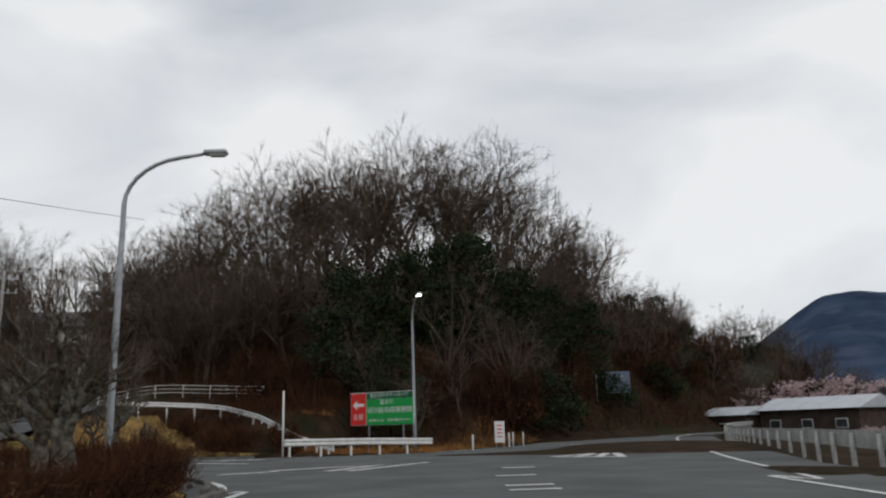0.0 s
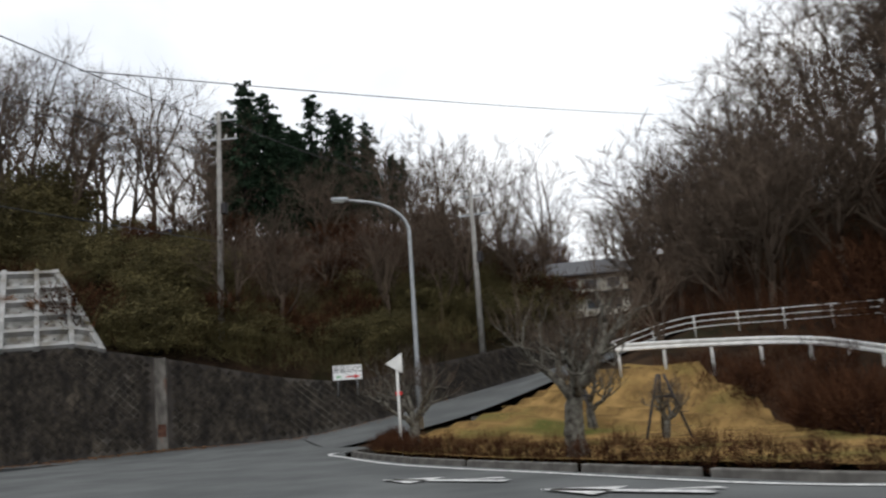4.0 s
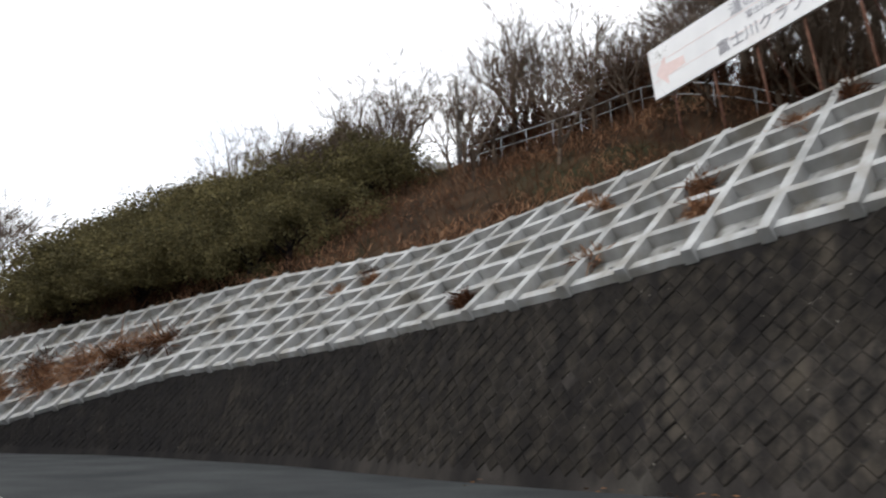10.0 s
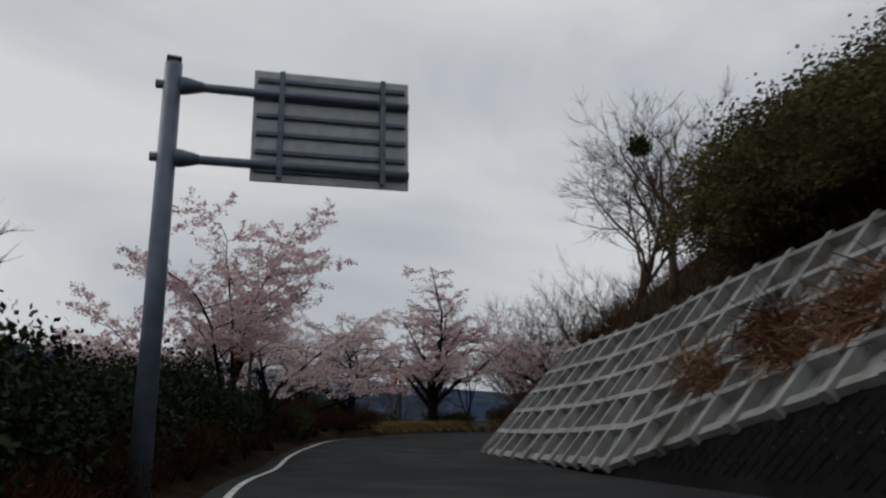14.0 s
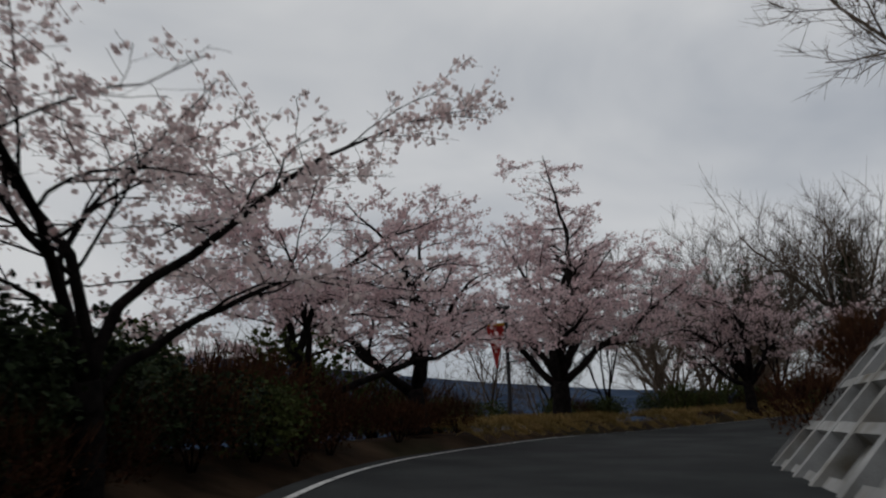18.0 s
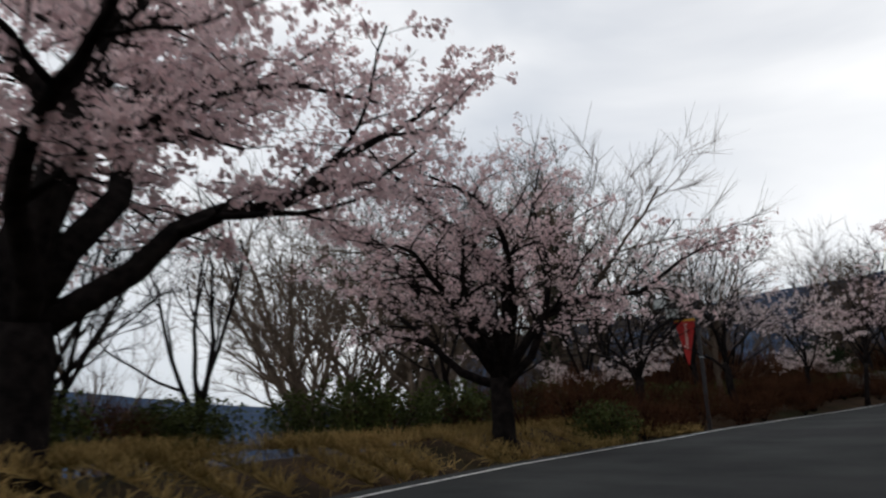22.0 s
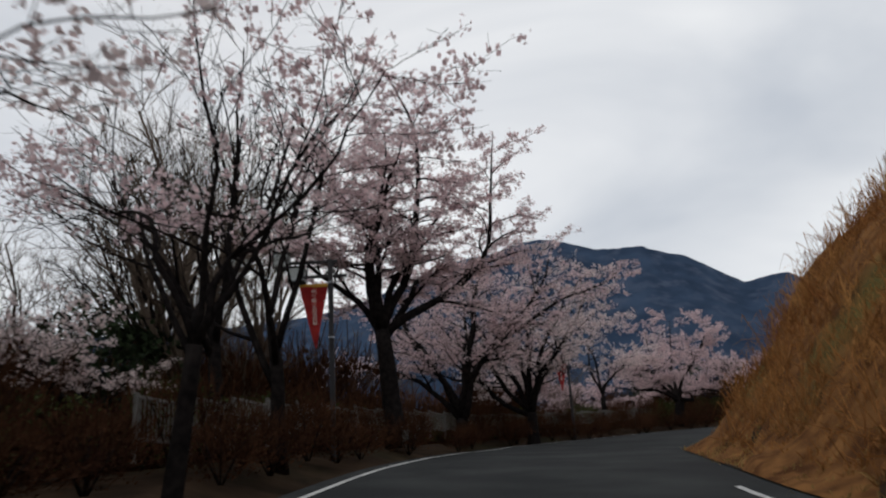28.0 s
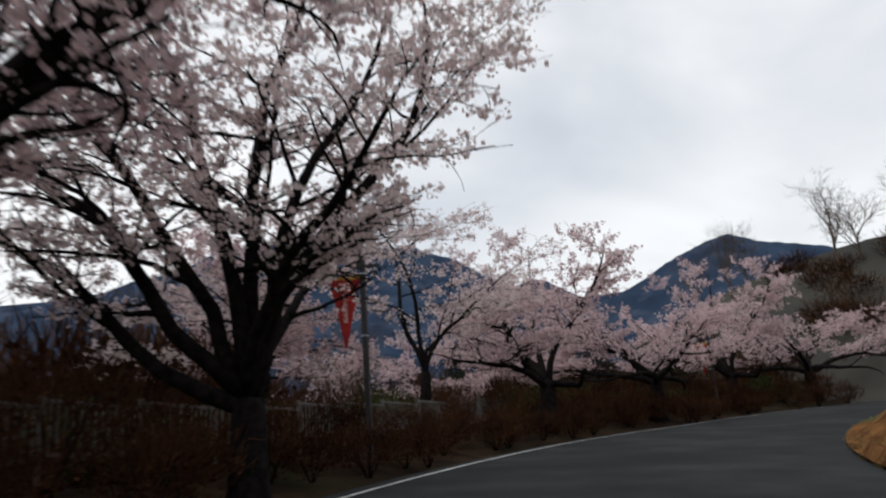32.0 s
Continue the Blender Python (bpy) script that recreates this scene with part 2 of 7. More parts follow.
M_DRYGRASS = material("dry_pampas_grass", (0.42, 0.215, 0.075), (0.2, 0.08, 0.028), 0.5, 0.95, 0.0, piece=-0.4, translucent=0.2)
M_BRUSH = material("brown_brush", (0.092, 0.042, 0.022), (0.028, 0.013, 0.008), 0.6, 0.95, 0.0, piece=-0.4)
M_THATCH = material("matted_dry_grass", (0.22, 0.105, 0.038), (0.07, 0.03, 0.013), 2.2, 0.95, 0.9, 9, stain=(0.08, 0.085, 0.03), stain_scale=0.22, stain_range=(0.56, 0.72))
M_LAWN = material("winter_lawn_blade", (0.39, 0.27, 0.11), (0.2, 0.145, 0.055), 0.4, 0.95, 0.0, piece=-0.35, translucent=0.2)
M_GALV = material("galvanised_steel", (0.42, 0.44, 0.46), (0.33, 0.35, 0.37), 5, 0.5, 0.1, 40, metal=0.6)
M_RAIL = material("weathered_rail_steel", (0.42, 0.42, 0.4), (0.26, 0.26, 0.25), 2.5, 0.6, 0.1, 30, stain=(0.16, 0.13, 0.11), stain_scale=1.1, stain_range=(0.6, 0.8))
M_TURF = material("winter_turf", (0.31, 0.195, 0.075), (0.12, 0.075, 0.03), 1.2, 0.95, 0.8, 14, stain=(0.075, 0.085, 0.024), stain_scale=0.3, stain_range=(0.52, 0.72))
M_WHITE = material("white_paint", (0.78, 0.78, 0.76), (0.6, 0.6, 0.58), 3, 0.5, 0.1, 30, stain=(0.4, 0.37, 0.33), stain_scale=1.2, stain_range=(0.6, 0.8))
M_FENCE = material("weathered_fence_steel", (0.15, 0.142, 0.13), (0.085, 0.08, 0.074), 3, 0.7, 0.2, 30)
M_GREEN = material("green_sign_sheet", (0.01, 0.36, 0.075), (0.008, 0.3, 0.06), 2, 0.45, 0.0)
M_DGREEN = material("dark_green_sheet", (0.006, 0.12, 0.05), (0.004, 0.1, 0.04), 2, 0.45, 0.0)
M_RED = material("red_sign_sheet", (0.72, 0.035, 0.03), (0.62, 0.025, 0.02), 2, 0.45, 0.0)
M_SIGNWHITE = material("white_sign_sheet", (0.82, 0.82, 0.82), (0.76, 0.76, 0.76), 2, 0.45, 0.0)
M_BOARD = material("faded_white_board", (0.76, 0.76, 0.76), (0.66, 0.66, 0.67), 0.6, 0.7, 0.1, 20, stain=(0.6, 0.52, 0.5), stain_scale=0.5, stain_range=(0.6, 0.85))
M_FADED = material("faded_grey_lettering", (0.42, 0.42, 0.45), (0.33, 0.33, 0.36), 4, 0.7, 0.0)
M_FADEDPINK = material("faded_pink_paint", (0.75, 0.6, 0.58), (0.7, 0.55, 0.52), 4, 0.7, 0.0)
M_BLACK = material("black_lettering", (0.03, 0.03, 0.035), (0.02, 0.02, 0.02), 4, 0.6, 0.0)
M_RUST = material("rusty_steel", (0.17, 0.085, 0.06), (0.09, 0.045, 0.032), 6, 0.85, 0.4, 40)
M_POLE = material("utility_pole_concrete", (0.36, 0.35, 0.33), (0.25, 0.24, 0.23), 3, 0.9, 0.3, 30)
M_LAMPPOST = material("dark_brown_lamp_steel", (0.024, 0.021, 0.024), (0.014, 0.013, 0.015), 5, 0.7, 0.1, 30)
M_SIGNPOST = material("blue_grey_sign_steel", (0.15, 0.19, 0.25), (0.11, 0.14, 0.19), 4, 0.5, 0.1, 30, metal=0.2)
M_PENNANT = material("red_pennant_cloth", (0.5, 0.045, 0.04), (0.33, 0.03, 0.03), 3, 0.85, 0.2, 30, translucent=0.25)
M_GOLD = material("gold_pennant_hem", (0.6, 0.33, 0.06), (0.45, 0.22, 0.04), 4, 0.8, 0.1, 30)
M_PENTEXT = material("pale_pennant_lettering", (0.75, 0.6, 0.55), (0.65, 0.5, 0.45), 4, 0.8, 0.0)
M_LANTERN = material("frosted_lantern_glass", (0.5, 0.53, 0.52), (0.4, 0.43, 0.42), 3, 0.3, 0.0)
M_GLOW = emitter("lit_street_lamp", (1, 0.98, 0.9), 9.0)
M_HOUSE = material("cream_house_wall", (0.6, 0.57, 0.5), (0.5, 0.47, 0.4), 1, 0.9, 0.2, 20)
M_ROOF = material("dark_roof_tile", (0.07, 0.07, 0.075), (0.04, 0.04, 0.045), 3, 0.7, 0.3, 20)
M_GLASS = material("dark_window_glass", (0.05, 0.06, 0.07), (0.03, 0.035, 0.04), 2, 0.15, 0.0)
M_SHED = material("pale_metal_roof", (0.5, 0.52, 0.55), (0.42, 0.44, 0.47), 0.8, 0.5, 0.1, 20, metal=0.2)
M_SHEDWALL = material("brown_shed_wall", (0.1, 0.075, 0.06), (0.06, 0.045, 0.04), 1, 0.9, 0.3, 15)
M_WIRE = material("black_cable", (0.02, 0.02, 0.02), (0.015, 0.015, 0.015), 2, 0.6, 0.0)
# woods of the far ridges, with the blue haze of distance put into the colour
M_MTN = material("far_wooded_mountain_hazed", (0.037, 0.059, 0.1), (0.02, 0.034, 0.062), 0.012, 0.95, 0.0, stain=(0.055, 0.072, 0.11), stain_scale=0.02)
M_MTN_NEAR = material("near_wooded_hill", (0.075, 0.07, 0.06), (0.04, 0.042, 0.04), 0.05, 0.95, 0.5, 0.4, stain=(0.045, 0.06, 0.035), stain_scale=0.03)


# ---- mesh helpers ----
def mesh_from(name, verts, faces, mat, smooth=False):
    me = bpy.data.meshes.new(name)
    me.from_pydata([tuple(v) for v in verts], [], [tuple(f) for f in faces])
    me.materials.append(mat)
    if smooth:
        me.polygons.foreach_set("use_smooth", [True] * len(me.polygons))
    me.update()
    return me


def quads_mesh(name, corners, mat):
    """A mesh of loose four-cornered pieces: corners is an (n, 4, 3) array."""
    c = np.asarray(corners, np.float32)
    n = len(c)
    me = bpy.data.meshes.new(name)
    me.vertices.add(4 * n)
    me.vertices.foreach_set("co", c.reshape(-1))
    me.loops.add(4 * n)
    me.loops.foreach_set("vertex_index", np.arange(4 * n, dtype=np.int32))
    me.polygons.add(n)
    me.polygons.foreach_set("loop_start", np.arange(0, 4 * n, 4, dtype=np.int32))
    me.materials.append(mat)
    me.update(calc_edges=True)
    return me


def put(name, me, parent=None, label="", m=None):
    ob = new(name, me)
    if parent:
        ob.parent = parent
    if label:
        ob["label"] = label
    if m is not None:
        ob.matrix_basis = m
    return ob


def part(name, bm, mat, parent=None, label=""):
    me = bpy.data.meshes.new(name)
    bm.to_mesh(me)
    bm.free()
    me.materials.append(mat)
    return put(name, me, parent, label)


def box_bm(sx, sy, sz, at=(0, 0, 0), bevel=0.0):
    bm = bmesh.new()
    bmesh.ops.create_cube(bm, size=1.0)
    bmesh.ops.transform(bm, matrix=Matrix.LocRotScale(at, None, (sx, sy, sz)), verts=bm.verts)
    if bevel:
        bmesh.ops.bevel(bm, geom=bm.edges[:], offset=bevel, segments=1, affect="EDGES")
    return bm


def tube_data(points, radii, sides=6, caps=True):
    p = np.asarray(points, float)
    n = len(p)
    tang = np.gradient(p, axis=0)
    tang /= np.linalg.norm(tang, axis=1)[:, None] + 1e-9
    ref = np.array([0.0, 0, 1]) if abs(tang[0][2]) < 0.9 else np.array([1.0, 0, 0])
    verts, faces = [], []
    ang = np.arange(sides) * 2 * math.pi / sides
    for i in range(n):
        a = np.cross(tang[i], ref)
        a /= np.linalg.norm(a) + 1e-9
        b = np.cross(tang[i], a)
        ref = -np.cross(tang[i], a) if False else ref
        verts.append(p[i] + radii[i] * (np.cos(ang)[:, None] * a + np.sin(ang)[:, None] * b))
    for i in range(n - 1):
        for k in range(sides):
            q = (k + 1) % sides
            faces.append((i * sides + k, i * sides + q, (i + 1) * sides + q, (i + 1) * sides + k))
    if caps:
        faces.append(tuple(range(sides))[::-1])
        faces.append(tuple((n - 1) * sides + k for k in range(sides)))
    return np.concatenate(verts), faces


def tubes_mesh(name, tubes, mat, smooth=True):
    """One mesh out of tubes, each (points, radii, sides)."""
    vs, fs, base = [], [], 0
    for pts, rad, sides in tubes:
        v, f = tube_data(pts, rad, sides, caps=sides > 3)
        vs.append(v)
        fs += [tuple(i + base for i in face) for face in f]
        base += len(v)
    return mesh_from(name, np.concatenate(vs), fs, mat, smooth)


def pipe(name, points, radius, mat, parent=None, sides=8, label=""):
    radii = [radius] * len(points) if not hasattr(radius, "__len__") else radius
    return put(name, tubes_mesh(name, [(points, radii, sides)], mat), parent, label)


def empty(name, x, y, z, rz=0.0):
    ob = new(name)
    ob.matrix_basis = pose(x, y, z, 0, 0, rz)
    return ob


def catmull(pts, step):
    """A smooth line through points, resampled at even steps."""
    p = np.asarray(pts, float)
    ext = np.vstack([2 * p[0] - p[1], p, 2 * p[-1] - p[-2]])
    out = []
    for i in range(1, len(ext) - 2):
        a, b, c, d = ext[i - 1 : i + 3]
        for u in np.linspace(0, 1, 24, endpoint=False):
            out.append(0.5 * (2 * b + (c - a) * u + (2 * a - 5 * b + 4 * c - d) * u**2 + (3 * b - a - 3 * c + d) * u**3))
    out = np.array(out + [p[-1]])
    run = np.r_[0, np.cumsum(np.linalg.norm(np.diff(out[:, :2], axis=0), axis=1))]
    s = np.linspace(0, run[-1], max(2, int(run[-1] / step)))
    return np.stack([np.interp(s, run, out[:, k]) for k in range(out.shape[1])], 1), s


# ---- plan: the road's line, its right edge, and the lie of the land ----
LINE, LINE_S = catmull(
    [(1.6, -80, 0), (1.2, -40, 0), (0.9, 0, 0), (0.2, 7.5, 0), (-1.3, 14.2, 0), (-5.1, 21.9, 0), (-12.3, 27.9, 0.0), (-17.7, 29.5, 0.02), (-25, 29.7, 0.05),
     (-32.6, 28.1, 0.08), (-37.3, 26.2, 0.12), (-41.5, 23.2, 0.34), (-44.9, 19.1, 0.6), (-47.4, 14.2, 0.92), (-49.2, 8.8, 1.2), (-51.7, -3.8, 1.87), (-53.5, -9.7, 2.18), (-55.1, -15.8, 2.55), (-57.2, -21.8, 2.98),
     (-60.1, -27.5, 3.42), (-64.1, -32.8, 3.73), (-68.8, -37.3, 4.14), (-74.2, -41.1, 4.47), (-80.2, -43.6, 4.93), (-86.8, -45.35, 5.5), (-93.7, -46.3, 6.03), (-99.4, -46.4, 6.44), (-105.1, -46.2, 6.84), (-112.5, -46.15, 7.37), (-119.6, -45.45, 7.92),
     (-127.5, -44.25, 8.36), (-132, -43.45, 8.57), (-140.5, -41.2, 9.0), (-148.5, -36.7, 9.45), (-156, -30.5, 9.95), (-162.5, -23, 10.4), (-168, -14.4, 10.9), (-172, -4, 11.4), (-174, 20, 12.5), (-172, 60, 14)], 1.0)
LINE_T = np.gradient(LINE[:, :2], axis=0)
LINE_T /= np.linalg.norm(LINE_T, axis=1)[:, None]
LINE_R = np.stack([LINE_T[:, 1], -LINE_T[:, 0]], 1)


def near(x, y):
    """Index of the nearest place of the road's line, and how far to its right a place lies."""
    d = (LINE[:, 0] - x) ** 2 + (LINE[:, 1] - y) ** 2
    i = int(np.argmin(d))
    return i, (x - LINE[i, 0]) * LINE_R[i, 0] + (y - LINE[i, 1]) * LINE_R[i, 1]


def station(x, y):
    return LINE_S[near(x, y)[0]]


S_TURN, S_WALL0, S_RIBEND, S_END = station(-20, 29.7), station(-35.5, 27), station(-68.8, -37.3), station(-172, -4)

# foot of the retaining wall and of the ribbed slope, north to south, and how high wall and slope stand there
FOOT, FOOT_S = catmull([(-29.5, 66, 4.0), (-33, 56, 1.9), (-36.6, 49, 0.5), (-39.8, 43.4, 0.35), (-41.9, 38.3, 0.22), (-43.2, 35.0, 0.2), (-45.3, 29.5, 0.35), (-48.8, 23.1, 0.66), (-52.4, 17.0, 1.02), (-55.0, 12, 1.2), (-56.9, 7.8, 1.4), (-58.5, 0.5, 1.8), (-59.8, -6.8, 2.1), (-61.4, -13, 2.3), (-62.0, -17.5, 2.5), (-62.9, -21.6, 2.75), (-64.8, -25.4, 3.0), (-68.0, -29.6, 3.35), (-74, -33.0, 3.9)], 0.5)
FOOT_T = np.gradient(FOOT[:, :2], axis=0)
FOOT_T /= np.linalg.norm(FOOT_T, axis=1)[:, None]
FOOT_N = np.stack([FOOT_T[:, 1], -FOOT_T[:, 0]], 1)  # into the hill


def foot_at(x, y):
    return FOOT_S[int(np.argmin((FOOT[:, 0] - x) ** 2 + (FOOT[:, 1] - y) ** 2))]


F_CC, F_JOINT, F_RIB0, F_SIGN, F_MID, F_END, F_LAST = foot_at(-35.5, 51), foot_at(-39.8, 43.4), foot_at(-41.2, 40), foot_at(-43.4, 34.5), foot_at(-52.4, 17), foot_at(-59.8, -6.8), FOOT_S[-1]
BATTER = 0.42


def wall_height(s):
    return float(np.interp(s, [0, F_CC, F_JOINT, F_RIB0, F_SIGN, foot_at(-48.6, 23.5), F_MID, foot_at(-56.9, 7.8), F_END, F_LAST], [1.5, 2.15, 4.25, 5.0, 4.75, 3.55, 3.1, 2.85, 0.02, 0.02]))


def rib_run(s):
    """Depth and rise of the ribbed slope above the wall."""
    return (float(np.interp(s, [F_RIB0, F_SIGN, F_MID, foot_at(-58.5, 0.5), F_END, foot_at(-62.9, -21.6), F_LAST], [4.4, 4.6, 4.4, 4.4, 4.3, 4.2, 3.8])),
            float(np.interp(s, [F_RIB0, F_SIGN, F_MID, foot_at(-58.5, 0.5), F_END, foot_at(-62.9, -21.6), F_LAST], [4.2, 4.2, 3.5, 4.6, 5.3, 4.6, 3.6])))


def hill_profile(s, q):
    """Height above the wall's foot at q metres into the hill."""
    hw = wall_height(s)
    run, rise = rib_run(s) if s >= F_RIB0 else (1.0, 0.6)
    a, b = BATTER * hw, BATTER * hw + run
    if q < a:
        return hw * q / max(a, 0.01)
    if q < b:
        return hw + rise * (q - a) / run
    shelf = 8.0 * smooth01((s - F_RIB0 + 5) / 5) * (1 - smooth01((s - F_MID + 12) / 12))
    c = q - b
    return hw + rise + 0.14 * min(c, shelf) + 0.72 * min(max(0, c - shelf), 11) + 0.22 * max(0, min(c - shelf - 11, 40))


station_west = station(-102, -46.3)
S_BANKEND = station(-127, -44.3)


def smooth01(v):
    v = min(1.0, max(0.0, v))
    return v * v * (3 - 2 * v)


def bank_edge(s):
    """How far right of the line the cut bank starts."""
    return 4.9 - 0.5 * smooth01((s - station_west + 4) / 18) + 1.5 * smooth01((s - S_BANKEND - 1) / 9)


CANT_S = [station(-50, 5), station(-54, -12), station(-58, -24), station(-76, -41.8), station(-88, -45.5), station(-105, -46.2), station(-119, -45.5), station(-141, -41)]
CANT_K = [0.0, 0.035, 0.06, 0.06, 0.04, 0.04, 0.05, 0.045]


def cant(s):
    """Cross fall of the road: how much it rises to the left for each metre."""
    return float(np.interp(s, CANT_S, CANT_K))


def bumpy(x, y, k=0.08):
    return noise.noise((x * k, y * k, 0.3))


SIDE, _ = catmull([(-33.9, 46.8, 0.0), (-31.6, 51.5, 0.8), (-29.5, 57, 2.3), (-26.5, 63, 4.0), (-21, 68, 5.4)], 1.0)
KERB = np.array([(-8.4, 35.9), (-10, 35.6), (-15.7, 37.4), (-21, 39.3), (-26.3, 42.2), (-28.1, 44.0), (-29.0, 47.5)])


RAISED = np.array([(-23.5, 53.4, 2.35), (-19.6, 55.4, 2.45), (-15.4, 55.9, 2.15), (-11.8, 52.8, 1.45), (-10.0, 49.3, 0.85), (-7.6, 45.4, 0.1)])


def island(x, y):
    """Height of the grass island and the bank beside the side road."""
    k = np.clip(((x - KERB[:-1, 0]) * np.diff(KERB[:, 0]) + (y - KERB[:-1, 1]) * np.diff(KERB[:, 1])) / (np.diff(KERB, axis=0) ** 2).sum(1), 0, 1)
    p = KERB[:-1] + np.diff(KERB, axis=0) * k[:, None]
    edge = float(np.sqrt(((p - (x, y)) ** 2).sum(1)).min())
    i = int(np.argmin((SIDE[:, 0] - x) ** 2 + (SIDE[:, 1] - y) ** 2))
    away = math.hypot(SIDE[i, 0] - x, SIDE[i, 1] - y)
    a = smooth01((away - 3.1) / 7.0)
    return (SIDE[i, 2] - 0.08) * (1 - a) + a * min(0.1 + 0.16 * edge, max(0.1, SIDE[i, 2] - 0.03 - 0.1 * max(0.0, away - 3)))


def land(x, y, under=0.0):
    """Height of the ground at a place."""
    i, d = near(x, y)
    s = LINE_S[i]
    zr = LINE[i, 2] - cant(s) * max(-4.0, min(d, 4.6))
    z = zr
    if d > 0:
        j = int(np.argmin((FOOT[:, 0] - x) ** 2 + (FOOT[:, 1] - y) ** 2))
        q = (x - FOOT[j, 0]) * FOOT_N[j, 0] + (y - FOOT[j, 1]) * FOOT_N[j, 1]
        fs = FOOT_S[j]
        if s < S_RIBEND - 2 and x < -28 and 0 < j:
            if q > 0:
                back = BATTER * wall_height(fs) + (rib_run(fs)[0] if fs >= F_RIB0 else 1.0)
                hp = hill_profile(fs, max(0.0, q - under * (1 - smooth01((q - back) / 2.5))))
                z = FOOT[j, 2] + hp
                if s > S_RIBEND - 14:
                    w = smooth01((s - S_RIBEND + 14) / 11)
                    z = z * (1 - w) + w * (zr + 0.8 * max(0.0, min(d - bank_edge(s), 8)))
            elif s < S_WALL0 + 6:
                z = max(0.0, zr) + (0 if y < 44 else 0)
        elif s >= S_RIBEND - 12:
            q = max(0.0, d - bank_edge(s))
            k = smooth01((s - S_RIBEND + 12) / 14) * (1 - 0.95 * smooth01((s - S_BANKEND) / 5) + 0.6 * smooth01((s - S_BANKEND - 12) / 4))
            z = zr + k * (0.45 * min(q, 0.9) + 1.45 * max(0, min(q - 0.9, 3.2)) + 0.85 * max(0, min(q - 4.1, 4.0)) + 0.3 * max(0, min(q - 8.1, 30)))
    else:
        out = max(0.0, -d - 3.4)
        if s > S_WALL0:
            k = smooth01((s - S_WALL0) / 25)
            z = zr + k * ((0.35 + 6 * cant(s)) * smooth01(out / 2.2) - (0.28 - 0.16 * smooth01((s - station_west + 8) / 10)) * max(0, min(out - 5, 40)))
    # the wooded hill north of the crossing, and the hills behind it
    hill = 15 * smooth01((y - 47 - max(0, x - 2) * 1.5 - max(0, -x - 4) * 0.8) / (34 if x > -12 else 28)) * smooth01((x + 48) / 14) if y > 44 and x > -48 else 0
    far = 26 * smooth01((y - 76) / 85) * smooth01((26 - x + (y - 70) * 0.28) / 30) if y > 80 else 0
    z = max(z, hill, far) if x > -34 or y > 80 else z
    if -34 < x < -7 and 35.5 < y < 72 and d > 0:
        j = int(np.argmin((FOOT[:, 0] - x) ** 2 + (FOOT[:, 1] - y) ** 2))
        out = (x - FOOT[j, 0]) * FOOT_N[j, 0] + (y - FOOT[j, 1]) * FOOT_N[j, 1]
        north = y > np.interp(x, KERB[::-1, 0], KERB[::-1, 1])
        if out < 0 and north:
            z = max(island(x, y), hill * 0.6)
        elif out < 0 and y > 46:
            i3 = int(np.argmin((SIDE[:, 0] - x) ** 2 + (SIDE[:, 1] - y) ** 2))
            z = SIDE[i3, 2] - 0.05
    if -25 < x < -4 and 40 < y < 60:
        k = np.clip(((x - RAISED[:-1, 0]) * np.diff(RAISED[:, 0]) + (y - RAISED[:-1, 1]) * np.diff(RAISED[:, 1])) / (np.diff(RAISED[:, :2], axis=0) ** 2).sum(1), 0, 1)
        p = RAISED[:-1] + np.diff(RAISED, axis=0) * k[:, None]
        gap = np.sqrt((p[:, 0] - x) ** 2 + (p[:, 1] - y) ** 2)
        j = int(np.argmin(gap))
        z = max(z, p[j, 2] - 0.8 * max(0.0, gap[j] - 0.7))
    if z < 0.3 and d > 0 and x > 14 + max(0, y - 20) * 0.24:
        z = -1.5 * smooth01((x - 14 - max(0, y - 20) * 0.24) / 6)
    return z


def build_ground():
    xs = np.concatenate([np.arange(-2600, -250, 235), np.arange(-250, -180, 7), np.arange(-180, 45, 1.5), np.arange(45, 120, 5), np.arange(120, 2700, 250)])
    ys = np.concatenate([np.arange(-2600, -130, 247), np.arange(-130, -75, 6), np.arange(-75, 130, 1.5), np.arange(130, 210, 6), np.arange(210, 2700, 250)])
    verts = []
    for y in ys:
        for x in xs:
            z = land(x, y, 1.6)
            far = max(0, abs(x + 60) - 150, abs(y - 30) - 120)
            z = z * max(0, 1 - far / 250) - 0.06 + (0.5 * bumpy(x, y) if abs(near(x, y)[1]) > 8.5 and not (-37 < x < -4 and -10 < y < 63) else 0) - (0.25 if abs(near(x, y)[1]) < 9 or (-30 < x < -8 and 35 < y < 56) else 0)
            verts.append((x, y, z))
    w = len(xs)
    faces = [(r * w + c, r * w + c + 1, (r + 1) * w + c + 1, (r + 1) * w + c) for r in range(len(ys) - 1) for c in range(w - 1)]
    me = mesh_from("ground", verts, faces, M_FOREST, True)
    tagged(put("ground", me), "brown leaf-littered and grassy hillside ground", "ground", kind="structure")


build_ground()


# ---- roads ----
def ribbon(name, left, right, mat, label, category, lift=0.0):
    n = len(left)
    verts = [(*p[:2], p[2] + lift) for pair in zip(left, right) for p in pair]
    faces = [(2 * i, 2 * i + 1, 2 * i + 3, 2 * i + 2) for i in range(n - 1)]
    return tagged(put(name, mesh_from(name, verts, faces, mat)), label, category, kind="structure")


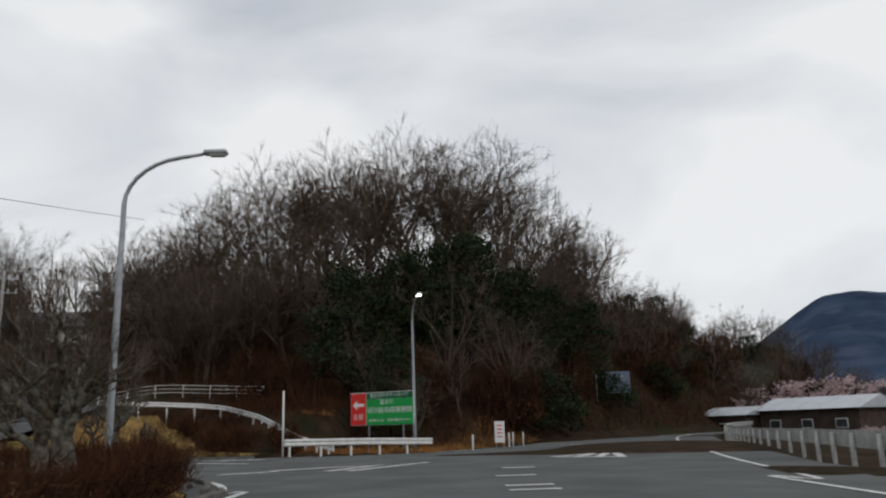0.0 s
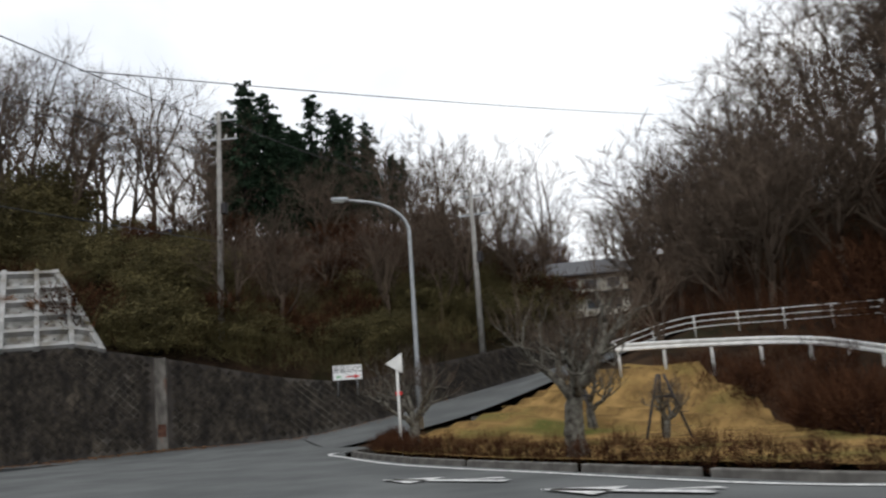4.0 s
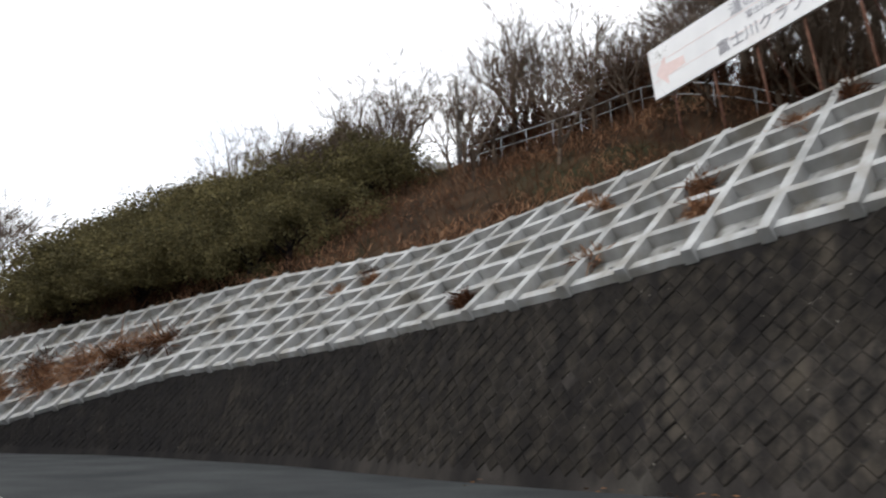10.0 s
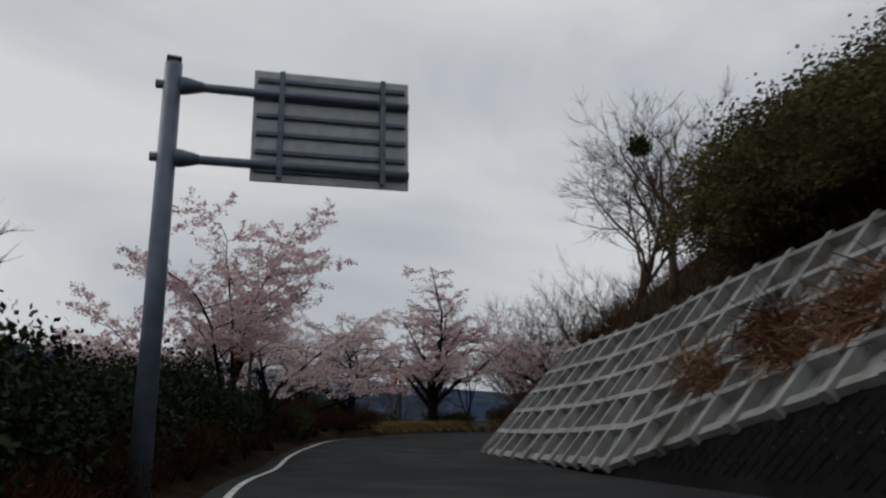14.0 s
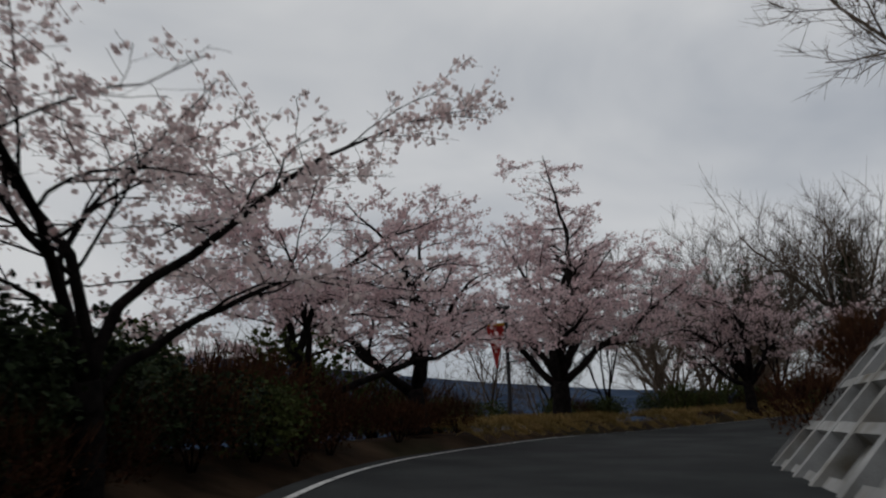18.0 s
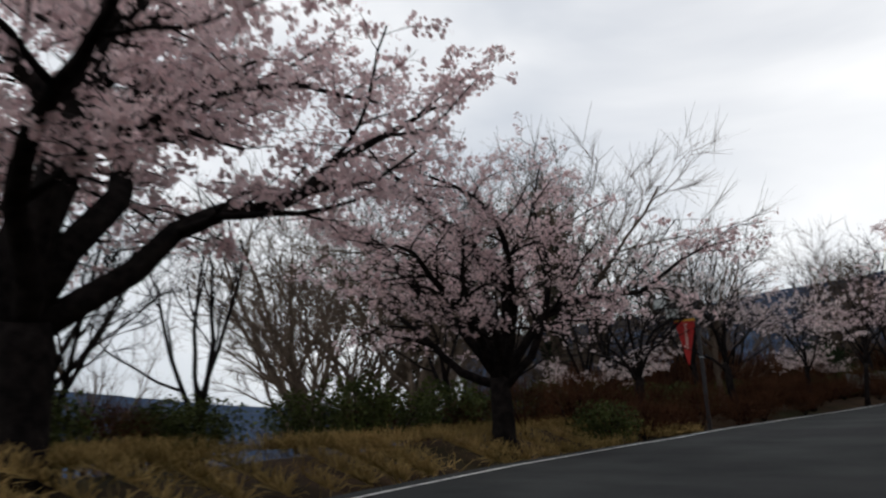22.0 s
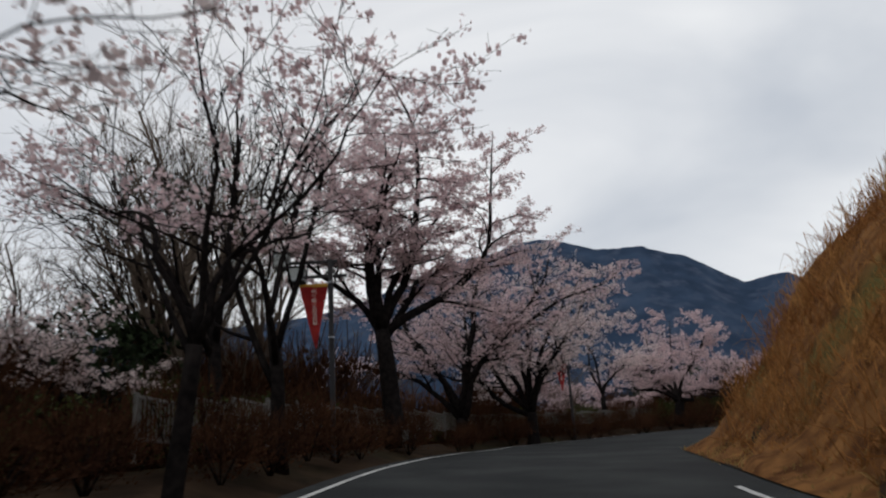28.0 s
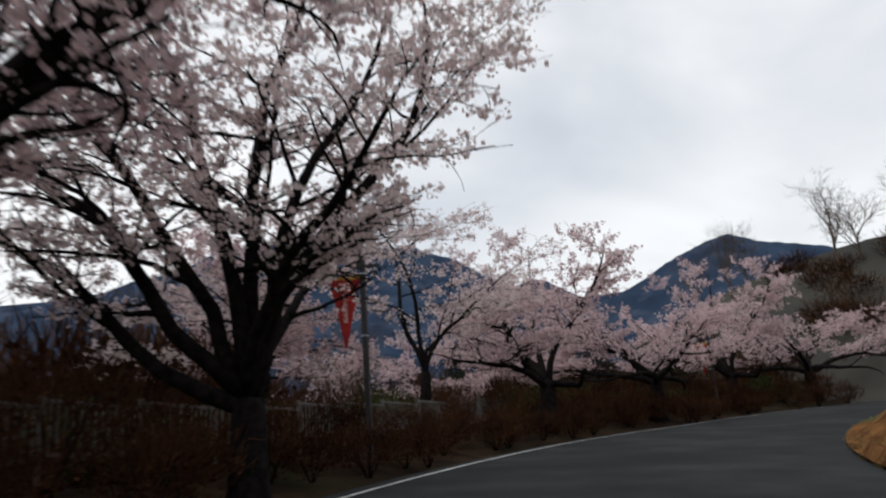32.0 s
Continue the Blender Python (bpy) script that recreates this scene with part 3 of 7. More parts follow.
def offset_pts(s0, s1, off, step=1, lift=0.0):
    out = []
    for i in range(len(LINE)):
        if s0 <= LINE_S[i] <= s1:
            o = off(LINE_S[i]) if callable(off) else off
            out.append((LINE[i, 0] + LINE_R[i, 0] * o, LINE[i, 1] + LINE_R[i, 1] * o, LINE[i, 2] + lift - cant(LINE_S[i]) * o))
    return out


LEFT_LINE_S = [S_WALL0, station(-49.2, 8.8), station(-54, -12), station(-57.2, -21.8), station(-60.1, -27.5), station(-64, -32.8), station(-69, -37.3), station(-74.2, -41.1), station(-80.2, -43.6), station(-84, -44.7), station(-88, -45.5), station(-96, -46.4), station(-103, -46.3), station(-112, -46.2), station(-125, -44.7), station(-134, -43), S_END]
LEFT_LINE_D = [2.6, 2.3, 2.3, 2.35, 2.8, 3.5, 3.5, 3.3, 2.9, 2.35, 1.9, 1.9, 2.4, 2.8, 3.0, 2.55, 2.3]


def left_off(s):
    return -float(np.interp(s, LEFT_LINE_S, LEFT_LINE_D))


def right_off(s):
    """Distance to the wall's foot, or to the kerb line past it."""
    i = int(np.argmin(abs(LINE_S - s)))
    best = bank_edge(s)
    if s < S_RIBEND:
        rel = FOOT[:, :2] - LINE[i, :2]
        along, across = rel @ LINE_T[i], rel @ LINE_R[i]
        ok = (abs(along) < 0.6) & (across > 0)
        best = float(across[ok].min()) if ok.any() else 4.6
        k = smooth01((s - S_RIBEND + 10) / 10)
        best = best * (1 - k) + bank_edge(s) * k
    return best


def build_roads():
    s0 = S_WALL0
    left = offset_pts(s0, S_END, lambda s: left_off(s) - 0.45, lift=0.02)
    right = offset_pts(s0, S_END, lambda s: right_off(s) + 0.05, lift=0.02)
    ribbon("road", left, right, M_ASPHALT, "worn grey asphalt lane climbing round a hillside bend", "road")
    # the crossing, one flat apron out to its kerbs
    edge_l = offset_pts(0, s0, lambda s: -3.2 if s < station(0, 9) else -2.9, lift=0.02)[::6]
    outline = [*edge_l, left[0]] + [right[0], (-43.1, 35.0, 0.18), (-41.8, 38.3, 0.2), (-39.7, 43.3, 0.33), (-36.6, 49.0, 0.46), (-31.2, 48.5, 0.05), (-28.4, 43.5, 0.02), (-26.5, 41.8, 0.02), (-21, 38.9, 0.02), (-15.7, 37.0, 0.02), (-10, 35.2, 0.02), (-6.5, 35.6, 0.02), (-0.5, 38.0, 0.02), (3.2, 44.5, 0.02), (8.4, 58, 0.02), (15, 75, 0.02), (24, 96, 0.02),
               (40, 130, 0.02), (52, 128, 0.02), (34, 93, 0.02), (22.5, 70, 0.02), (15.6, 46, 0.02), (11.6, 29, 0.02), (9.4, 20, 0.02), (8.6, 8, 0.02), (8.6, -80, 0.02)]
    bm = bmesh.new()
    vs = [bm.verts.new((p[0], p[1], 0.02)) for p in outline]
    bm.faces.new(vs)
    bmesh.ops.triangulate(bm, faces=bm.faces[:])
    for v, p in zip(vs, outline):
        v.co.z = p[2]
    bmesh.ops.recalc_face_normals(bm, faces=bm.faces[:])
    if sum(f.normal.z for f in bm.faces) < 0:
        bmesh.ops.reverse_faces(bm, faces=bm.faces[:])
    tagged(part("road_crossing", bm, M_OLDROAD), "patched grey asphalt road crossing with worn markings", "road", kind="structure")
    # side road up past the wall
    side = SIDE
    t = np.gradient(side[:, :2], axis=0)
    t /= np.linalg.norm(t, axis=1)[:, None]
    nrm = np.stack([t[:, 1], -t[:, 0]], 1)
    rgt = [(p[0] + 2.6 * n[0], p[1] + 2.6 * n[1], p[2]) for p, n in zip(side, nrm)]
    lft = []
    for p in side:
        j = int(np.argmin((FOOT[:, 0] - p[0]) ** 2 + (FOOT[:, 1] - p[1]) ** 2))
        lft.append((FOOT[j, 0] - 0.05 * FOOT_N[j, 0], FOOT[j, 1] - 0.05 * FOOT_N[j, 1], FOOT[j, 2]))
    ribbon("side_road", lft, rgt, M_OLDROAD, "narrow asphalt side road climbing beside the wall", "road", 0.03)


def stripe(name, pts, width, dashes=None, lift=0.034, label="worn white painted edge line"):
    p = np.asarray(pts, float)
    t = np.gradient(p[:, :2], axis=0)
    t /= np.linalg.norm(t, axis=1)[:, None] + 1e-9
    n = np.stack([t[:, 1], -t[:, 0]], 1) * width / 2
    verts, faces = [], []
    for i in range(len(p)):
        verts += [(p[i, 0] - n[i, 0], p[i, 1] - n[i, 1], p[i, 2] + lift), (p[i, 0] + n[i, 0], p[i, 1] + n[i, 1], p[i, 2] + lift)]
    for i in range(len(p) - 1):
        if dashes is None or (i % sum(dashes)) < dashes[0]:
            faces.append((2 * i, 2 * i + 1, 2 * i + 3, 2 * i + 2))
    return tagged(put(name, mesh_from(name, verts, faces, M_LINE)), label, "road marking", kind="structure")


def build_markings():
    stripe("road_marking", offset_pts(S_WALL0 + 6, S_END, left_off, lift=0.0), 0.14)
    stripe("road_marking", offset_pts(station(-74, -41), station(-115, -46), lambda s: bank_edge(s) - 0.75, lift=0.0), 0.1)
    for pts, w in (
        ([(-5.9, 36.0, 0), (-10, 34.9, 0), (-15.7, 36.6, 0), (-21, 38.5, 0), (-26, 41.3, 0), (-28.4, 42.8, 0), (-29.4, 44.6, 0), (-30.6, 47.2, 0)], 0.16),
        ([(6.3, -40, 0), (6.3, 11.5, 0), (6.9, 14.8, 0), (8.4, 23.5, 0), (10.2, 32, 0), (13.2, 46, 0), (19.4, 68, 0), (31, 96, 0)], 0.15),
        ([(-3.5, -30, 0), (-3.5, 11, 0), (-4.0, 14.8, 0), (-5.2, 18.2, 0), (-7.6, 20.8, 0), (-11, 22.5, 0), (-16, 24.3, 0), (-24, 25.6, 0)], 0.16),
        ([(-0.6, 38.6, 0), (3.0, 44.8, 0), (8.0, 57.5, 0), (14, 73, 0), (23, 94, 0)], 0.13),
    ):
        line, _ = catmull(pts, 0.5)
        stripe("road_marking", line, w)
    # hatched islands and broken lines of the crossing
    hatch = [((-6.0, 21.6), (-0.9, 26.4)), ((-5.0, 23.3), (-1.1, 26.2)), ((-3.2, 22.2), (-2.0, 25.3)), ((-4.6, 22.8), (-0.9, 26.4)), ((-2.6, 22.0), (-0.6, 26.6)),
             ((3.8, 28.6), (6.6, 32.2)), ((3.8, 28.6), (5.9, 26.9)), ((5.9, 26.9), (6.6, 32.2)), ((4.6, 28.2), (5.6, 30.6)), ((5.2, 27.6), (6.2, 31.2)),
             ((-9.8, 31.2), (-7.2, 29.4)), ((-13.2, 31.4), (-10.4, 31.3))]
    for a, b in hatch:
        line, _ = catmull([(*a, 0), ((a[0] + b[0]) / 2, (a[1] + b[1]) / 2, 0), (*b, 0)], 0.4)
        stripe("road_marking", line, 0.3, label="worn white hatching line on the crossing")
    for y in (13.8, 14.9, 18.0, 21.5, 36.0, 46.0, 58.0):
        x = 1.6 + (0 if y < 20 else (y - 20) * 0.22)
        line, _ = catmull([(x - 0.4, y, 0), (x + 0.1, y + 0.05, 0), (x + 0.5, y + 0.1, 0)], 0.3)
        stripe("road_marking", line, 0.28, label="worn remains of a white stop line")
    # lane arrows in front of the island
    for x0, x1, y in ((-18.0, -15.2, 35.0), (-13.6, -11.1, 33.9), (-9.8, -7.4, 32.8)):
        verts = [(x0, y - 0.12, 0.055), (x1, y - 0.12, 0.055), (x1, y + 0.12, 0.055), (x0, y + 0.12, 0.055), (x0 - 0.2, y, 0.055), (x0 + 1.0, y - 0.5, 0.055), (x0 + 1.0, y + 0.5, 0.055), (x0 + 1.5, y + 0.1, 0.055), (x0 + 2.3, y + 0.55, 0.055), (x0 + 2.5, y + 0.4, 0.055)]
        tagged(put("road_marking", mesh_from("road_marking", verts, [(0, 1, 2, 3), (4, 5, 6), (7, 9, 8)], M_LINE)), "worn white lane arrow on the asphalt", "road marking", kind="structure")


build_roads()
build_markings()


# ---- retaining wall and ribbed slope ----
def wall_point(s, u, proud=0.0):
    """A place on the wall's face: s along its foot, u metres up."""
    x, y, z = (np.interp(s, FOOT_S, FOOT[:, k]) for k in range(3))
    nx, ny = np.interp(s, FOOT_S, FOOT_N[:, 0]), np.interp(s, FOOT_S, FOOT_N[:, 1])
    back = BATTER * u - proud
    return np.array([x + nx * back, y + ny * back, z + u])


def slope_point(s, v, proud=0.0):
    """A place on the ribbed slope: s along, v from 0 at its foot to 1 at its top."""
    run, rise = rib_run(s)
    hw = wall_height(s)
    nx, ny = np.interp(s, FOOT_S, FOOT_N[:, 0]), np.interp(s, FOOT_S, FOOT_N[:, 1])
    length = math.hypot(run, rise)
    p = wall_point(s, hw)
    return p + np.array([nx, ny, 0]) * (run * v - proud * rise / length) + np.array([0, 0, rise * v + proud * run / length])


def strip_solid(fa, fb, ss, cap=True):
    """Verts and faces of a sheet between two lines of places over ss."""
    verts = [p for s in ss for p in (fa(s), fb(s))]
    faces = [(2 * i, 2 * i + 2, 2 * i + 3, 2 * i + 1) for i in range(len(ss) - 1)]
    return verts, faces


def build_wall():
    ss = np.arange(0, F_END + 0.4, 0.6)
    verts, faces = strip_solid(lambda s: wall_point(s, -0.3), lambda s: wall_point(s, wall_height(s)), ss)
    base = len(verts)
    v2, f2 = strip_solid(lambda s: wall_point(s, wall_height(s)), lambda s: wall_point(s, wall_height(s)) + np.array([np.interp(s, FOOT_S, FOOT_N[:, 0]), np.interp(s, FOOT_S, FOOT_N[:, 1]), 0]) * 0.6, ss)
    verts += v2
    faces += [tuple(i + base for i in f) for f in f2]
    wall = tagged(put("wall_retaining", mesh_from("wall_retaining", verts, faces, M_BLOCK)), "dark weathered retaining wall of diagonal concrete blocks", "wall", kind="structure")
    # the pale buttress strip at the joint
    sj = F_JOINT
    bm = bmesh.new()
    rows = []
    for u in np.linspace(-0.1, wall_height(sj), 9):
        rows.append([bm.verts.new(wall_point(sj + ds, u, pr)) for ds, pr in ((-0.25, 0.0), (-0.21, 0.06), (0.21, 0.06), (0.25, 0.0))])
    for a, b in zip(rows, rows[1:]):
        for k in range(3):
            bm.faces.new((a[k], a[k + 1], b[k + 1], b[k]))
    part("joint_strip", bm, M_JOINT, wall, "pale concrete joint strip stained with rust")
    bm = bmesh.new()
    a, b, c, d = (bm.verts.new(wall_point(sj + ds, u, 0.075)) for ds, u in ((-0.17, 0.6), (0.17, 0.6), (0.16, 1.15), (-0.16, 1.15)))
    bm.faces.new((a, b, c, d))
    bmesh.ops.solidify(bm, geom=bm.faces[:], thickness=0.015)
    part("marker_plate", bm, M_RUST, wall, "rust-red marker plate")
    return wall


def slope_start(v):
    """The ribbed slope's leaning north end."""
    return F_RIB0 - 1.2 + 1.7 * v


def build_slope():
    verts, faces = [], []
    rows, n = 6, int((F_LAST - F_RIB0) / 0.7)
    for i in range(n + 1):
        for k in range(rows + 1):
            s = slope_start(k / rows) + (F_LAST - slope_start(k / rows)) * i / n
            verts.append(slope_point(s, k / rows))
    for i in range(n):
        for k in range(rows):
            a = i * (rows + 1) + k
            faces.append((a, a + rows + 1, a + rows + 2, a + 1))
    return tagged(put("slope_ribbed", mesh_from("slope_ribbed", verts, faces, M_CONC, True)), "grey sprayed-concrete slope with a raised grid of ribs", "slope", kind="structure")


def rib_along(slope, v, sa, sb, width, high):
    """A level rib along the slope at v."""
    ss = np.append(np.arange(sa, sb, 0.7), sb)
    verts, faces = [], []
    for s in ss:
        run, rise = rib_run(s)
        dv = width / math.hypot(run, rise) / 2
        h = high * (1 + 0.12 * noise.noise((s * 0.9, v * 9, 1)))
        verts += [slope_point(s, v - dv, -0.02), slope_point(s, v - dv * 0.86, h), slope_point(s, v + dv * 0.86, h), slope_point(s, v + dv, -0.02)]
    for i in range(len(ss) - 1):
        for k in range(3):
            a = 4 * i + k
            faces.append((a, a + 4, a + 5, a + 1))
    faces += [(0, 1, 2, 3), tuple(4 * (len(ss) - 1) + k for k in (3, 2, 1, 0))]
    return put("rib", mesh_from("rib", verts, faces, M_RIB), slope)


def rib_up(slope, line, width, high):
    """A rib up the slope along (s, v) places."""
    verts, faces = [], []
    for s, v in line:
        verts += [slope_point(s - width / 2, v, -0.02), slope_point(s - width * 0.43, v, high), slope_point(s + width * 0.43, v, high), slope_point(s + width / 2, v, -0.02)]
    for i in range(len(line) - 1):
        for k in range(3):
            a = 4 * i + k
            faces.append((a, a + 1, a + 5, a + 4))
    q = 4 * (len(line) - 1)
    faces += [(3, 2, 1, 0), (q, q + 1, q + 2, q + 3)]
    return put("rib", mesh_from("rib", verts, faces, M_RIB), slope)


def bolts(slope):
    """Small dark anchor holes, one in each bay."""
    corners = []
    for s in np.arange(F_RIB0 + 0.8, F_LAST - 2, 1.45):
        for a, b in zip(RIB_V, RIB_V[1:]):
            v = (a + b) / 2
            if s < slope_start(v) + 0.5:
                continue
            p = [slope_point(s + dx, v + dv, 0.012) for dx, dv in ((-0.05, -0.009), (0.05, -0.009), (0.05, 0.009), (-0.05, 0.009))]
            corners.append(p)
    put("anchor_holes", quads_mesh("anchor_holes", corners, M_BLACK), slope)["kind"] = "stuff"


WALL = build_wall()
SLOPE = build_slope()
RIB_V = (0.02, 0.19, 0.38, 0.57, 0.76, 0.975)
for v in RIB_V:
    rib_along(SLOPE, v, slope_start(v), F_LAST - 0.4, 0.26 if 0.05 < v else 0.3, 0.26 if v > 0.05 else 0.16)
rib_up(SLOPE, [(slope_start(v) + 0.1, v) for v in np.linspace(-0.02, 1.02, 7)], 0.34, 0.2)
for s in np.arange(F_RIB0 + 0.1, F_LAST - 0.3, 1.45):
    vs = [v for v in np.linspace(-0.02, 1.02, 9) if s > slope_start(v) + 0.2]
    if len(vs) > 1:
        rib_up(SLOPE, [(s, v) for v in vs], 0.26, 0.27)
bolts(SLOPE)


# ---- trees and undergrowth ----
def unit(v):
    v = np.asarray(v, float)
    return v / (np.linalg.norm(v) + 1e-9)


def grow(rng, levels):
    """A branching frame. levels: for each order (children, length, angle, bend up, wiggle, radius ratio, first place). Returns branches by order."""
    orders = [[] for _ in levels]
    todo = [(0, np.zeros(3), np.array([0.0, 0, 1]), 1.0, 1.0)]
    while todo:
        k, p, d, scale, rad = todo.pop()
        count, length, angle, up, wiggle, ratio, first = levels[k]
        n = 6 if k < 2 else 4 if k == 2 else 3 if k == 3 else 2
        step = length * scale * rng.uniform(0.8, 1.2) / n
        pts, radii, dirs = [p], [rad], [d]
        for i in range(n):
            d = unit(d + rng.normal(0, wiggle, 3) + np.array([0, 0, up / n]))
            p = p + d * step
            pts.append(p)
            dirs.append(d)
            radii.append(rad * (1 - 0.62 * (i + 1) / n) if k else rad * (1 - 0.3 * (i + 1) / n))
        orders[k].append((np.array(pts), np.array(radii)))
        if k + 1 < len(levels):
            spin = rng.uniform(0, 6.28)
            for c in range(count):
                u = first + (1 - first) * (c + rng.uniform(0.1, 0.9)) / count
                f = u * n
                i = min(n - 1, int(f))
                q = pts[i] + (pts[i + 1] - pts[i]) * (f - i)
                dd = dirs[i + 1]
                side = unit(np.cross(dd, [0.3, 0.2, 1]) + 1e-6)
                other = np.cross(dd, side)
                spin += 2.4 if k else 6.283 / count + rng.uniform(-0.35, 0.35)
                a = radians(levels[k + 1][2]) * rng.uniform(0.75, 1.25)
                nd = unit(dd * math.cos(a) + (side * math.cos(spin) + other * math.sin(spin)) * math.sin(a))
                if nd[2] < -0.1:
                    nd = unit(nd * np.array([1, 1, -0.4]))
                todo.append((k + 1, q, nd, scale * rng.uniform(0.8, 1.15) * (1.1 - 0.35 * u if k else 1), radii[i] * ratio))
    return orders


def wood_mesh(name, orders, radius, mat, upto):
    tubes = []
    for k, order in enumerate(orders[:upto]):
        sides = (8, 6, 4, 3, 3)[k]
        for pts, rad in order:
            r = np.maximum(rad * radius, (0.05, 0.03, 0.016, 0.008, 0.006)[k])
            if k == 0:
                r = r * np.r_[1.35, 1.08, np.ones(len(r) - 4), 0.75, 0.3]
            tubes.append((pts, r, sides))
    return tubes_mesh(name, tubes, mat)


def bits(rng, centres, size, flat=0.0, jitter=0.5):
    """Small four-cornered flecks with random turns at the given centres."""
    c = np.asarray(centres, float)
    n = len(c)
    a = rng.normal(0, 1, (n, 3))
    a[:, 2] *= 1 - flat
    a /= np.linalg.norm(a, axis=1)[:, None] + 1e-9
    b = np.cross(a, rng.normal(0, 1, (n, 3)))
    b /= np.linalg.norm(b, axis=1)[:, None] + 1e-9
    s = size * rng.uniform(1 - jitter, 1 + jitter, (n, 1)) / 2
    a, b = a * s, b * s * rng.uniform(0.6, 1.0, (n, 1))
    return np.stack([c - a - b * 0.6, c + a * 0.7 - b, c + a + b * 0.6, c - a * 0.7 + b], 1)


def along(rng, branches, gap, spread, start=0.0):
    out = []
    for pts, _ in branches:
        seg = np.diff(pts, axis=0)
        run = np.r_[0, np.cumsum(np.linalg.norm(seg, axis=1))]
        n = max(1, int(run[-1] * (1 - start) / gap))
        s = rng.uniform(start * run[-1], run[-1], n)
        c = np.stack([np.interp(s, run, pts[:, k]) for k in range(3)], 1)
        out.append(c + rng.normal(0, spread, c.shape))
    return np.concatenate(out)


def strands(rng, branches, per, length, width, droop=0.0, up=0.0):
    """Thin flat twigs sprouting from branches."""
    base, dirs = [], []
    for pts, _ in branches:
        d = unit(pts[-1] - pts[0])
        for _ in range(per):
            u = rng.uniform(0.25, 1.0) * (len(pts) - 1)
            i = min(len(pts) - 2, int(u))
            base.append(pts[i] + (pts[i + 1] - pts[i]) * (u - i))
            dirs.append(unit(d + rng.normal(0, 0.55, 3) + np.array([0, 0, up - droop])))
    p, d = np.array(base), np.array(dirs)
    ln = length * rng.uniform(0.5, 1.3, (len(p), 1))
    w = np.cross(d, rng.normal(0, 1, d.shape))
    w /= np.linalg.norm(w, axis=1)[:, None] + 1e-9
    w *= width / 2
    e = p + d * ln
    return np.stack([p - w, p + w, e + w * 0.35, e - w * 0.35], 1)


GROUPS = {"cherry_tree": "cherry trees along the road", "bare_tree": "leafless trees of the wooded slopes", "cedar_tree": "cedars on the hill", "evergreen_tree": "dark evergreens on the slope", "pruned_tree": "pruned trees on the grass island"}


def tree_of(name, label, orders, radius, bark, upto, crown, crown_mat, crown_label=""):
    ob = empty(name, 0, 0, -500)
    put("trunk", wood_mesh("trunk", orders, radius, bark, upto), ob)
    if crown is not None:
        put("crown", quads_mesh("crown", crown, crown_mat), ob, crown_label)
    return tagged(ob, label, "tree", GROUPS.get(name, ""))


def reach(rng, p, d, length, n, wiggle, level, sag):
    """A sinuous branch from p along d that settles towards a given rise."""
    pts, dirs = [p], [d]
    step = length / n
    for _ in range(n):
        d = unit(d + rng.normal(0, wiggle, 3) + np.array([0, 0, (level - d[2]) * sag]))
        p = p + d * step
        pts.append(p)
        dirs.append(d)
    return np.array(pts), np.array(dirs)


def offshoots(rng, parent, gap, first, length, angle, n, wiggle, level, sag, thick, lift=0.1):
    """Side branches on both sides of parents, flattened into level sprays."""
    out = []
    for pts, rad, dirs in parent:
        run = np.r_[0, np.cumsum(np.linalg.norm(np.diff(pts, axis=0), axis=1))]
        side = rng.choice((-1.0, 1.0))
        at = first * run[-1] + gap * rng.uniform(0.2, 1.0)
        while at < run[-1]:
            u = at / run[-1]
            p = np.array([np.interp(at, run, pts[:, k]) for k in range(3)])
            d = unit(np.array([np.interp(at, run, dirs[:, k]) for k in range(3)]))
            flat = unit(np.cross(d, [0.05, 0.02, 1.0]) + rng.normal(0, 0.12, 3))
            a = radians(angle * rng.uniform(0.7, 1.3))
            nd = unit(d * math.cos(a) * np.array([1, 1, 0.6]) + flat * side * math.sin(a) + np.array([0, 0, rng.normal(lift, 0.22)]))
            ln = length * (1.25 - 0.7 * u) * rng.uniform(0.65, 1.25)
            r = np.interp(at, run, rad) * thick
            q, qd = reach(rng, p, nd, ln, n, wiggle, level, sag)
            out.append((q, r * np.linspace(1, 0.3, n + 1), qd))
            side = -side
            at += gap * rng.uniform(0.6, 1.4)
    return out


